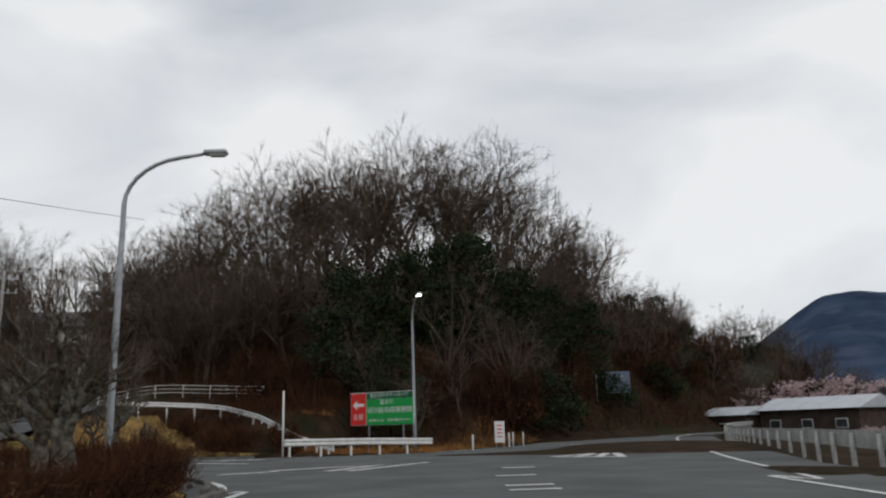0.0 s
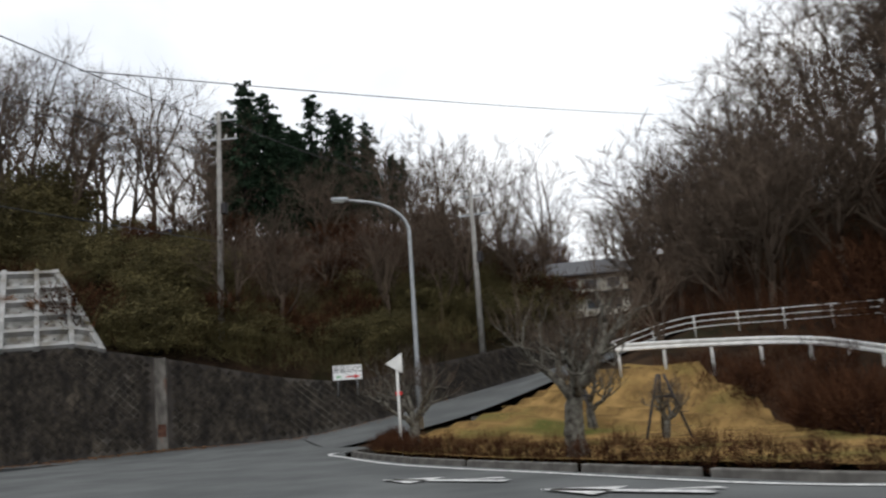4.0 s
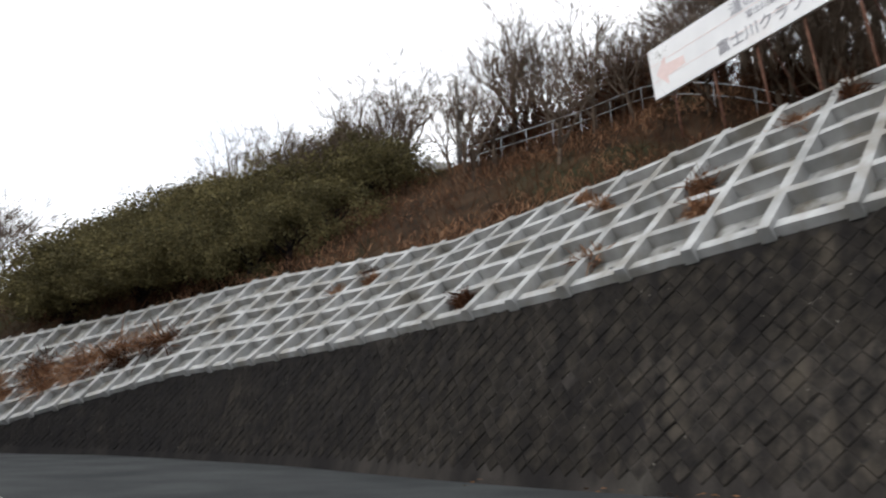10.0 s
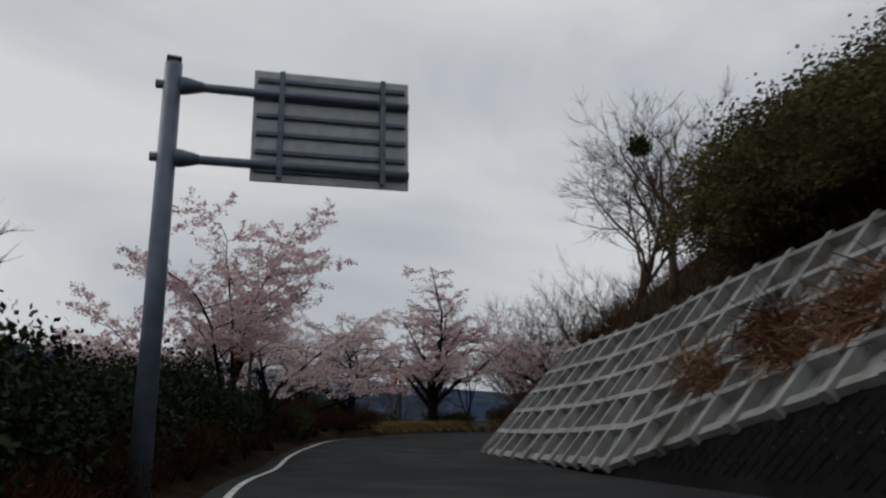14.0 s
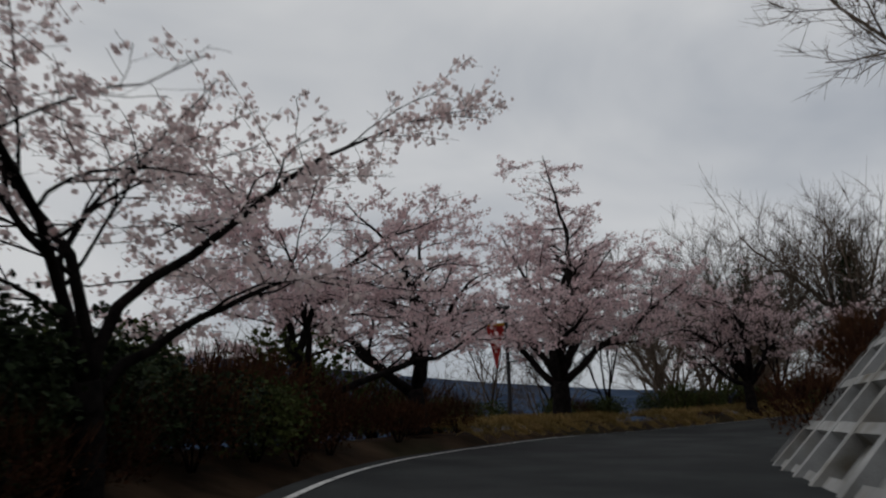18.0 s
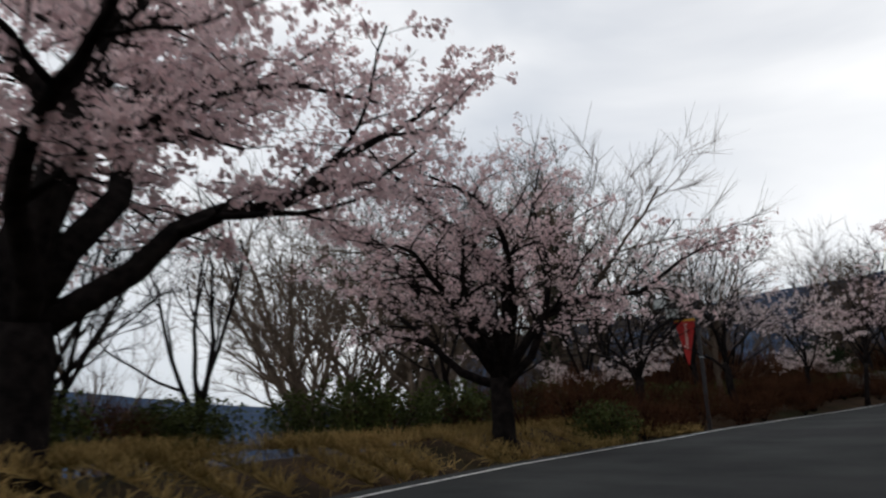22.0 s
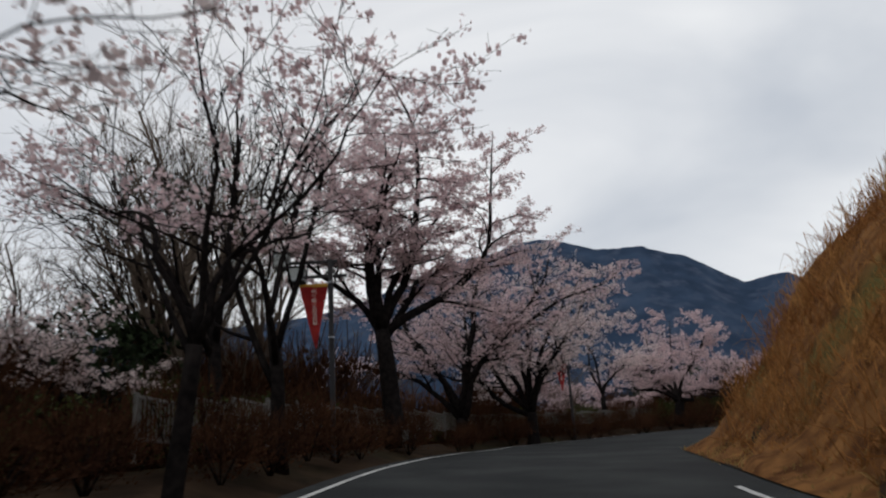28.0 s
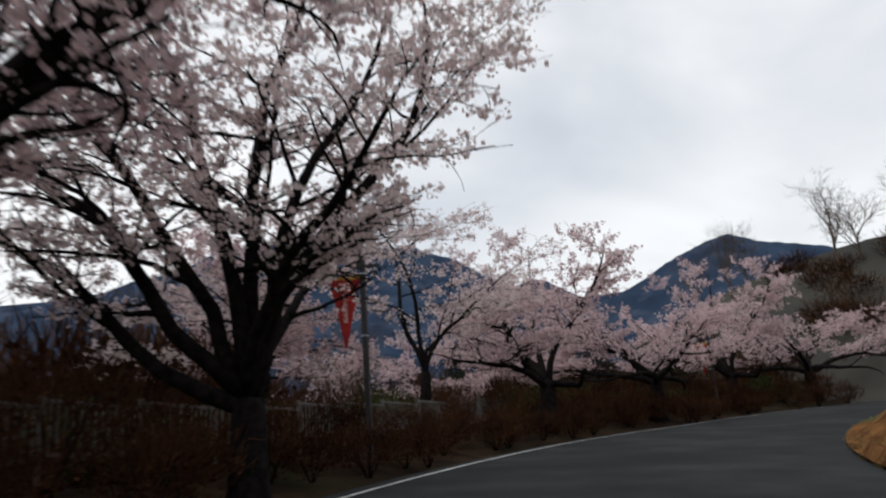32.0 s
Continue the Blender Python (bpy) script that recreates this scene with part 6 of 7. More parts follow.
def arrow_bm(length, high, at, right=False):
    bm = bmesh.new()
    k = -1 if right else 1
    pts = [(-0.5, 0), (-0.12, 0.5), (-0.12, 0.2), (0.5, 0.14), (0.5, -0.14), (-0.12, -0.2), (-0.12, -0.5)]
    vs = [bm.verts.new((at[0] + k * px * length, at[1], at[2] + pz * high)) for px, pz in pts]
    f = bm.faces.new(vs)
    r = bmesh.ops.extrude_face_region(bm, geom=[f])
    bmesh.ops.translate(bm, verts=[v for v in r["geom"] if isinstance(v, bmesh.types.BMVert)], vec=(0, -0.006, 0))
    bmesh.ops.recalc_face_normals(bm, faces=bm.faces[:])
    return bm


def big_sign():
    a, b = np.array([-5.35, 44.86]), np.array([-1.74, 42.81])
    mid, turn = (a + b) / 2, math.degrees(math.atan2(*(b - a)[::-1]))
    w, z0, z1 = 4.15, 1.38, 3.15
    zc, h = (z0 + z1) / 2, z1 - z0
    ob = empty("direction_sign", mid[0], mid[1], 0, turn)
    part("panel", box_bm(w, 0.05, h, (0, 0.03, zc), 0.008), M_SIGNWHITE, ob)
    part("red_field", box_bm(1.02, 0.008, h - 0.05, (-w / 2 + 0.54, -0.004, zc)), M_RED, ob)
    part("green_field", box_bm(w - 1.1, 0.008, h * 0.78, (0.53, -0.004, zc - h * 0.1)), M_GREEN, ob)
    part("dark_green_field", box_bm(w - 1.1, 0.008, h * 0.19, (0.53, -0.004, zc + h * 0.39)), M_DGREEN, ob)
    part("arrow", arrow_bm(0.78, 0.5, (-w / 2 + 0.54, -0.01, zc + 0.22)), M_SIGNWHITE, ob)
    text_mesh("lettering", "左折", 0.36, M_SIGNWHITE, ob, face_on(-w / 2 + 0.54, -0.012, zc - 0.45))
    text_mesh("lettering", "富士川クラフトパーク", 0.25, M_SIGNWHITE, ob, face_on(0.5, -0.012, zc + h * 0.385))
    text_mesh("lettering", "富士川", 0.3, M_SIGNWHITE, ob, face_on(0.35, -0.012, zc + h * 0.19))
    text_mesh("lettering", "切り絵の森美術館", 0.37, M_SIGNWHITE, ob, face_on(0.53, -0.012, zc - h * 0.06))
    text_mesh("lettering", "道の駅みのぶ", 0.165, M_SIGNWHITE, ob, face_on(-0.33, -0.012, zc - h * 0.36))
    text_mesh("lettering", "富士川観光センター", 0.165, M_SIGNWHITE, ob, face_on(1.16, -0.012, zc - h * 0.36))
    for x in (-0.9, 1.35):
        pipe("post", [(x, 0.1, -0.3), (x, 0.1, z1 - 0.1)], 0.05, M_GALV, ob)
    tagged(ob, "green and red direction sign with white lettering beside the guard rail", "sign")


def wall_sign():
    a, b = np.array([-43.9, 33.45]), np.array([-42.95, 35.55])
    turn = math.degrees(math.atan2(*(b - a)[::-1])) 
    mid = (a + b) / 2
    w, h, zc = 2.25, 1.16, 2.98
    ob = empty("wall_sign", mid[0] + 0.15, mid[1], 0, turn)
    part("panel", box_bm(w, 0.04, h, (0, 0.03, zc), 0.006), M_SIGNWHITE, ob)
    part("dark_green_field", box_bm(w - 0.07, 0.008, h * 0.34, (0, 0.004, zc + h * 0.31)), M_DGREEN, ob)
    part("green_field", box_bm(w - 0.07, 0.008, h * 0.3, (0, 0.004, zc - h * 0.01)), M_GREEN, ob)
    part("red_field", box_bm(w - 0.07, 0.008, h * 0.3, (0, 0.004, zc - h * 0.32)), M_RED, ob)
    text_mesh("lettering", "富士川クラフトパーク", 0.24, M_SIGNWHITE, ob, face_on(0, -0.004, zc + h * 0.31), squeeze=0.86)
    text_mesh("lettering", "道の駅みのぶ", 0.18, M_SIGNWHITE, ob, face_on(-0.62, -0.004, zc - h * 0.01), squeeze=0.74)
    text_mesh("lettering", "富士川観光センター", 0.18, M_SIGNWHITE, ob, face_on(0.44, -0.004, zc - h * 0.01), squeeze=0.74)
    part("arrow", arrow_bm(0.75, 0.26, (-0.02, -0.002, zc - h * 0.32)), M_SIGNWHITE, ob)
    for x in (-0.8, 0.8):
        part("bracket", box_bm(0.06, 0.7, 0.06, (x, 0.38, zc)), M_GALV, ob)
    tagged(ob, "green, white and red direction board fixed to the retaining wall", "sign")


def course_sign():
    ob = empty("course_sign", -36.0, 50.9, 0, 48)
    w, h, zc = 1.42, 0.71, 3.4
    part("panel", box_bm(w, 0.04, h, (0, 0.02, zc), 0.006), M_SIGNWHITE, ob)
    text_mesh("lettering", "身延山CC", 0.38, M_BLACK, ob, face_on(0, -0.008, zc + 0.14), squeeze=0.85)
    part("arrow", arrow_bm(0.68, 0.21, (0.27, -0.004, zc - 0.2), True), M_RED, ob)
    for x in (-0.51, -0.42, -0.34):
        part("small_mark", box_bm(0.04, 0.008, 0.14, (x, -0.004, zc - 0.2)), M_GREEN, ob)
    for x in (-0.48, 0.48):
        pipe("post", [(x, 0.07, 2.3), (x, 0.07, zc + 0.3)], 0.03, M_GALV, ob)
    tagged(ob, "white board with black lettering and red arrow", "sign")


def billboard():
    a, b = np.array([-62.3, 26.0]), np.array([-56.4, 34.3])
    mid, turn = (a + b) / 2, math.degrees(math.atan2(*(b - a)[::-1]))
    w, h, zc = 10.2, 2.06, 14.95
    ob = empty("billboard", mid[0], mid[1], zc, turn)
    ob.rotation_euler[1] = radians(-4.4)
    bm = box_bm(w, 0.12, h, (0, 0.05, 0), 0.02)
    part("board", bm, M_BOARD, ob)
    for k in range(1, 3):
        part("seam", box_bm(w - 0.04, 0.012, 0.02, (0, -0.012, -h / 2 + k * h / 3)), M_FADEDPINK, ob)
    text_mesh("lettering", "道の駅", 0.54, M_FADED, ob, face_on(-0.65, -0.03, 0.6))
    text_mesh("lettering", "みのぶ", 0.54, M_FADED, ob, face_on(1.55, -0.03, 0.6))
    text_mesh("lettering", "富士川観光センター", 0.3, M_FADED, ob, face_on(0.45, -0.03, 0.1))
    text_mesh("lettering", "富士川クラフトパーク", 0.56, M_FADED, ob, face_on(0.6, -0.03, -0.52))
    bm = arrow_bm(1.3, 1.2, (-4.2, -0.014, -0.1))
    part("arrow", bm, M_FADEDPINK, ob)
    for k in range(6):
        x = -w / 2 + 0.75 + k * (w - 1.5) / 5
        p = Matrix.Rotation(radians(turn), 3, "Z") @ Vector((x, 0.15, 0))
        foot = land(mid[0] + p.x, mid[1] + p.y)
        pipe("post", [(x, 0.2, foot - zc - 0.4), (x, 0.2, h / 2 - 0.2)], 0.05, M_RUST, ob)
        if k in (0, 2, 4):
            pipe("brace", [(x + 0.3, 2.2, foot - zc + 1.4), (x, 0.25, 0.3)], 0.035, M_RUST, ob)
    tagged(ob, "long faded white billboard with grey lettering on rusty posts", "billboard")


def back_sign():
    """The steel mast with two arms that carries a road sign seen from behind."""
    mast = np.array([-47.5, 0.0])
    a, b = np.array([-48.84, 0.05]), np.array([-51.33, 0.55])
    ob = empty("overhead_sign", mast[0], mast[1], 0, 0)
    d = unit(np.r_[b - mast, 0])
    turn = math.atan2(d[1], d[0])
    ground = land(*mast)
    pipe("mast", [(0, 0, ground - 0.4), (0, 0, 8.7)], [0.17, 0.14], M_SIGNPOST, ob, 14)
    part("mast_cap", box_bm(0.24, 0.24, 0.06, (0, 0, 8.78), 0.02), M_SIGNPOST, ob)
    for z in (8.33, 7.07):
        pipe("arm", [tuple(d * -0.25 + (0, 0, z)), tuple(d * 3.9 + (0, 0, z - 0.03))], 0.075, M_SIGNPOST, ob, 10)
        pipe("collar", [tuple(d * 0.13 + (0, 0, z)), tuple(d * 0.24 + (0, 0, z)), tuple(d * 0.5 + (0, 0, z))], [0.15, 0.14, 0.08], M_SIGNPOST, ob, 10)
    centre = np.r_[(a + b) / 2 - mast, 7.78]
    board = box_bm(2.62, 0.03, 1.98, (0, 0, 0), 0.01)
    bmesh.ops.transform(board, matrix=pose(*centre, 0, 0, math.degrees(turn)), verts=board.verts)
    panel = part("panel", board, M_GALV, ob, "bare grey back of the sign panel")
    side = np.array([-d[1], d[0], 0]) * -0.07
    if side[1] < 0:
        side = -side
    for k in range(6):
        bm = box_bm(2.5, 0.05, 0.07, (0, 0, 0), 0.006)
        bmesh.ops.transform(bm, matrix=pose(*(centre + side * 0.7 + (0, 0, -0.8 + k * 0.32)), 0, 0, math.degrees(turn)), verts=bm.verts)
        part("stiffener", bm, M_SIGNPOST, panel)
    for u in (-0.85, 0.85):
        bm = box_bm(0.09, 0.07, 1.9, (0, 0, 0), 0.006)
        bmesh.ops.transform(bm, matrix=pose(*(centre + d * u + side * 1.5), 0, 0, math.degrees(turn)), verts=bm.verts)
        part("clamp_rail", bm, M_SIGNPOST, panel)
    tagged(ob, "blue-grey steel mast carrying a road sign seen from behind", "sign")


def road_lamp(name, x, y, turn, peak, pennant=True, sway=0.0):
    """A dark post with two stepped cross-arms, two box lanterns and a pennant; arms reach along -x of its own frame."""
    g = land(x, y)
    top = peak - g
    ob = empty(name, x, y, g, turn)
    part("post", box_bm(0.13, 0.13, top + 0.4, (0, 0, top / 2 - 0.2), 0.015), M_LAMPPOST, ob)
    part("arm", box_bm(1.35, 0.07, 0.08, (-0.47, 0.0, top - 0.06), 0.01), M_LAMPPOST, ob)
    part("arm", box_bm(1.3, 0.07, 0.08, (-0.2, -0.005, top - 0.48), 0.01), M_LAMPPOST, ob)
    bm = box_bm(0.06, 0.06, 0.62, (0, 0, 0), 0.008)
    bmesh.ops.transform(bm, matrix=pose(-0.02, 0.01, top - 0.28, 0, 40, 0), verts=bm.verts)
    part("brace", bm, M_LAMPPOST, ob)
    for z in (top - 0.66, top - 2.2):
        part("band", box_bm(0.16, 0.16, 0.035, (0, 0, z), 0.004), M_GALV, ob, "pale steel band")
    for lx, lz in ((-1.34, top), (-0.92, top - 0.42)):
        lantern = part("lantern", box_bm(0.46, 0.46, 0.05, (lx, 0, lz + 0.2), 0.015), M_LAMPPOST, ob)
        part("glass", box_bm(0.4, 0.4, 0.36, (lx, 0, lz), 0.01), M_LANTERN, lantern, "frosted lantern glass")
        for sx in (-1, 1):
            for sy in (-1, 1):
                part("corner_bar", box_bm(0.03, 0.03, 0.4, (lx + sx * 0.205, sy * 0.205, lz)), M_LAMPPOST, lantern)
        part("rim", box_bm(0.45, 0.45, 0.035, (lx, 0, lz - 0.2), 0.008), M_LAMPPOST, lantern)
    if not pennant:
        pt = top - 0.72
        bm = bmesh.new()
        rows = []
        for r in range(10):
            v = r / 9
            x = -0.95 + 0.85 * v
            deep = 0.3 * math.sin(0.6 + 2.2 * v) * (1 - 0.45 * v)
            rows.append([bm.verts.new((x, 0.09 * math.sin(v * 9 + c), pt + 0.03 * math.sin(v * 7) - deep * c)) for c in (0, 0.5, 1)])
        for p, q in zip(rows, rows[1:]):
            for k in range(2):
                bm.faces.new((p[k], p[k + 1], q[k + 1], q[k]))
        tail = [[bm.verts.new((-0.42 + 0.1 * v + c * 0.09 * (1 - v), 0.05 * math.sin(v * 6), pt - 0.12 - 0.72 * v)) for c in (-1, 1)] for v in (0, 0.3, 0.6, 1.0)]
        for p, q in zip(tail, tail[1:]):
            bm.faces.new((p[0], p[1], q[1], q[0]))
        flag = part("pennant", bm, M_PENNANT, ob, "red pennant blown up and folded over")
        flag.modifiers.new("cloth", "SOLIDIFY").thickness = 0.008
    if pennant:
        pt, pw, ph = top - 0.76, 0.74, 1.7
        bm = bmesh.new()
        rows = []
        for r in range(9):
            v = r / 8
            half = pw * (1 - v) ** 0.92 / 2 + 0.015
            rows.append([bm.verts.new((-0.47 + c * half + sway * v * v, 0.05 * math.sin(v * 5 + c) + sway * 0.4 * v, pt - ph * v)) for c in (-1, -0.33, 0.33, 1)])
        for p, q in zip(rows, rows[1:]):
            for k in range(3):
                bm.faces.new((p[k], p[k + 1], q[k + 1], q[k]))
        flag = part("pennant", bm, M_PENNANT, ob, "red pointed pennant with a gold hem")
        mod = flag.modifiers.new("cloth", "SOLIDIFY")
        mod.thickness = 0.008
        part("hem", box_bm(pw + 0.04, 0.03, 0.1, (-0.47, 0, pt + 0.03), 0.008), M_GOLD, flag)
        for k, ch in enumerate("切り絵の森美術館"):
            text_mesh("lettering", ch, 0.135, M_PENTEXT, flag, face_on(-0.45 + sway * (0.1 + k * 0.08) ** 2, -0.07, pt - 0.16 - 0.125 * k), 0.003)
    return tagged(ob, "dark steel lamp post with two box lanterns and a red pennant", "lamp post", "lamp posts along the road")


def street_light(x, y, z0, high, reach, turn, lit=False, lean=0.0, label="tall grey steel street light with a curved arm"):
    ob = empty("street_light", x, y, z0, turn)
    pts, rad = [], []
    for v in np.linspace(0, 1, 8):
        pts.append((lean * v * high * 0.84, 0, high * 0.84 * v - 0.3 * (v == 0)))
        rad.append(0.1 - 0.035 * v)
    for a in np.linspace(10, 82, 7):
        pts.append((lean * high * 0.84 + reach * 0.8 * (1 - math.cos(radians(a))), 0, high * 0.84 + high * 0.15 * math.sin(radians(a))))
        rad.append(0.055)
    pts.append((lean * high * 0.84 + reach, 0, high))
    rad.append(0.045)
    pipe("pole", pts, rad, M_GALV, ob, 10)
    hx = lean * high * 0.84 + reach
    bm = box_bm(0.62, 0.26, 0.13, (hx + 0.25, 0, high + 0.02), 0.04)
    head = part("lamp_head", bm, M_GALV, ob)
    part("lens", box_bm(0.4, 0.2, 0.06, (hx + 0.3, 0, high - 0.06), 0.02), M_GLOW if lit else M_LANTERN, head, "glowing lamp lens" if lit else "")
    part("inspection_cover", box_bm(0.09, 0.06, 0.35, (0.07, 0, 1.0), 0.01), M_GALV, ob)
    tagged(ob, label, "street light")


def guard_rail(name, pts, posts, mat, label, group="", tall=1.0):
    """A steel beam with a pressed profile along points, on posts."""
    line, run = catmull(pts, 0.5)
    t = np.gradient(line[:, :2], axis=0)
    t /= np.linalg.norm(t, axis=1)[:, None]
    nrm = np.stack([t[:, 1], -t[:, 0], np.zeros(len(t))], 1)
    profile = [(0.0, 0.16), (0.05, 0.13), (0.05, 0.06), (0.01, 0.02), (0.01, -0.02), (0.05, -0.06), (0.05, -0.13), (0.0, -0.16), (-0.012, -0.16), (-0.012, 0.16)]
    verts, faces, m = [], [], len(profile)
    for p, n in zip(line, nrm):
        verts += [p + n * a + np.array([0, 0, b * tall]) for a, b in profile]
    for i in range(len(line) - 1):
        for k in range(m):
            faces.append((i * m + k, (i + 1) * m + k, (i + 1) * m + (k + 1) % m, i * m + (k + 1) % m))
    faces += [tuple(range(m))[::-1], tuple((len(line) - 1) * m + k for k in range(m))]
    ob = empty(name, 0, 0, 0)
    put("beam", mesh_from("beam", verts, faces, mat), ob)
    me = None
    for s in np.arange(0.3, run[-1], posts):
        p = np.array([np.interp(s, run, line[:, k]) for k in range(3)])
        n = np.array([np.interp(s, run, nrm[:, k]) for k in range(3)])
        q = p - n * 0.1
        if me is None:
            me = tubes_mesh("post", [(np.array([(0, 0, -1.3), (0, 0, 0.14)]), [0.06, 0.06], 8)], mat)
        put("post", me, ob, m=pose(*q))
    return tagged(ob, label, "guard rail", group)


def marker_post(x, y, high, label="white roadside marker post", z=0.0):
    ob = empty("marker_post", x, y, z)
    pipe("post", [(0, 0, -0.2), (0, 0, high)], 0.045, M_WHITE, ob)
    part("cap", box_bm(0.11, 0.11, 0.05, (0, 0, high), 0.02), M_WHITE, ob)
    tagged(ob, label, "post", "marker posts at the crossing")


def traffic_mirror(x, y):
    ob = empty("traffic_mirror", x, y, 0, 30)
    pipe("pole", [(0, 0, -0.2), (0, 0, 3.0)], 0.045, M_WHITE, ob)
    bm = bmesh.new()
    bmesh.ops.create_cone(bm, cap_ends=True, segments=3, radius1=0.38, radius2=0.36, depth=0.03, matrix=pose(0, -0.06, 2.85, 90, 0, 0) @ pose(0, 0, 0, 0, 0, 90))
    part("plate", bm, M_WHITE, ob, "white three-cornered give-way plate seen from behind")
    part("red_mark", box_bm(0.2, 0.02, 0.12, (0.02, -0.02, 1.9)), M_RED, ob)
    tagged(ob, "slim white post with a three-cornered plate at the island's tip", "sign")


def utility_pole(x, y, high, turn, z=None, arms=2):
    g = land(x, y) if z is None else z
    ob = empty("utility_pole", x, y, g, turn)
    pipe("pole", [(0, 0, -0.5), (0, 0, high)], [0.17, 0.11], M_POLE, ob, 10)
    for k in range(arms):
        part("crossarm", box_bm(1.8, 0.09, 0.09, (0.1, 0.1, high - 0.5 - 1.1 * k), 0.01), M_GALV, ob)
        for u in (-0.75, -0.25, 0.35, 0.9):
            pipe("insulator", [(u, 0.1, high - 0.47 - 1.1 * k), (u, 0.1, high - 0.2 - 1.1 * k)], [0.045, 0.03], M_WHITE, ob, 6)
    part("junction_box", box_bm(0.3, 0.3, 0.6, (0.25, 0, high * 0.55), 0.03), M_LAMPPOST, ob)
    tagged(ob, "grey concrete utility pole with crossarms above the wall", "utility pole", "utility poles")


def cable(a, b, sag, radius=0.027):
    a, b = np.array(a, float), np.array(b, float)
    pts = [a + (b - a) * u - np.array([0, 0, 4 * sag * u * (1 - u)]) for u in np.linspace(0, 1, 14)]
    ob = put("overhead_cable", tubes_mesh("overhead_cable", [(pts, [radius] * 14, 5)], M_WIRE))
    tagged(ob, "black overhead cable sagging between poles", "cable", "overhead cables")


big_sign()
wall_sign()
course_sign()
billboard()
back_sign()
for x, y, turn, peak, sway in ((-45.7, 8.8, 160, 6.08, 0.0), (-51.85, -20.0, 164, 8.03, 0.0), (-65.65, -42.0, 140, 9.62, 0.0), (-94.5, -49.9, 104, 11.0, 0.0), (-123.2, -50.0, 92, 13.86, 0.05), (-150.9, -40.45, 64, 15.0, 0.0), (-171.9, -17.5, 35, 15.9, 0.0)):
    road_lamp("lamp_post", x, y, turn, peak, y < 0, sway)
street_light(-8.15, 19.6, 0, 8.35, 2.1, 0)
street_light(-1.7, 42.9, 0.2, 7.9, 1.5, -75, True, -0.03, "leaning grey street light with its lamp lit")
street_light(-25.6, 44.5, 1.0, 7.9, 2.2, 229)
guard_rail("guard_rail", [(-7.4, 36.9, 0.64), (-4.1, 39.0, 0.6), (-0.75, 41.2, 0.5)], 1.55, M_WHITE, "white steel guard rail on posts before the direction sign")
guard_rail("guard_rail", [(-12.2, 52.2, 2.15), (-10.4, 49.0, 1.55), (-8.2, 45.4, 0.75), (-5.8, 41.6, 0.25)], 1.6, M_WHITE, "white guard rail running down the path behind the sign")
guard_rail("guard_rail", [(-22.4, 52.6, 3.25), (-19.6, 54.4, 3.2), (-15.6, 55.0, 2.9), (-12.2, 52.2, 2.15)], 1.8, M_WHITE, "white guard rail along the raised path")
guard_rail("guard_rail", [(8.9, -30, 0.58), (8.9, 6, 0.58), (9.9, 17.5, 0.58), (11.4, 25, 0.58), (14.2, 38, 0.58), (19.5, 57, 0.7), (26, 74, 0.8), (36, 96, 0.9)], 2.0, M_RAIL, "weathered grey-white guard rail along the main road", tall=1.35)
marker_post(-7.4, 36.6, 2.95, "tall white post beside the guard rail")
for x, y in ((1.3, 40.6), (3.6, 47.5), (4.1, 51.1), (4.9, 53.0)):
    marker_post(x, y, 0.75)
traffic_mirror(-24.6, 42.4)


def notice_board():
    ob = empty("notice_board", 2.9, 44.8, 0, -8)
    part("panel", box_bm(0.55, 0.05, 1.15, (0, 0, 0.85), 0.01), M_SIGNWHITE, ob)
    for k in range(4):
        part("small_mark", box_bm(0.3 - 0.04 * (k % 2), 0.012, 0.06, (0, -0.03, 1.2 - k * 0.2)), M_RED, ob)
    for x in (-0.2, 0.2):
        pipe("leg", [(x, 0.02, -0.1), (x, 0.02, 0.4)], 0.02, M_GALV, ob)
    tagged(ob, "white upright notice board with small red marks", "sign")


def far_sign():
    ob = empty("far_road_sign", 13.9, 75, 0, 0)
    pipe("mast", [(0, 0, 0), (0, 0, 5.7)], 0.09, M_GALV, ob)
    pipe("arm", [(0, 0, 5.5), (2.6, 0, 5.5)], 0.05, M_GALV, ob)
    part("panel", box_bm(2.3, 0.06, 2.0, (2.0, 0, 4.95), 0.02), M_SIGNPOST, ob, "grey sign panel")
    tagged(ob, "grey overhead road sign on a mast by the main road", "sign")


notice_board()
far_sign()
utility_pole(-42.3, 48.0, 18.2 - land(-42.3, 48.0), 35)
utility_pole(-33.4, 58.6, 13.6 - land(-33.4, 58.6), 20)
utility_pole(24.2, 102.5, 13.4 - land(24.2, 102.5), 80)
utility_pole(-73.5, 14.5, 5.5, 60)
utility_pole(-66.5, 43.0, 9.0, 60)
cable((-42.3, 48.0, 17.9), (-33.4, 58.6, 13.3), 0.6)
cable((-38.1, 38.3, 16.3), (-33.9, 86.4, 25.1), 0.2)
cable((-42.3, 48.0, 17.4), (-17.5, -2.0, 12.0), 0.5)
cable((-42.5, 47.8, 15.6), (-18.0, -2.0, 9.5), 0.5)
cable((-42.2, 48.0, 10.8), (-18.2, -2.0, 5.8), 0.2)
cable((-42.5, 47.8, 17.0), (-66.5, 43.0, land(-66.5, 43) + 8.4), 0.8)


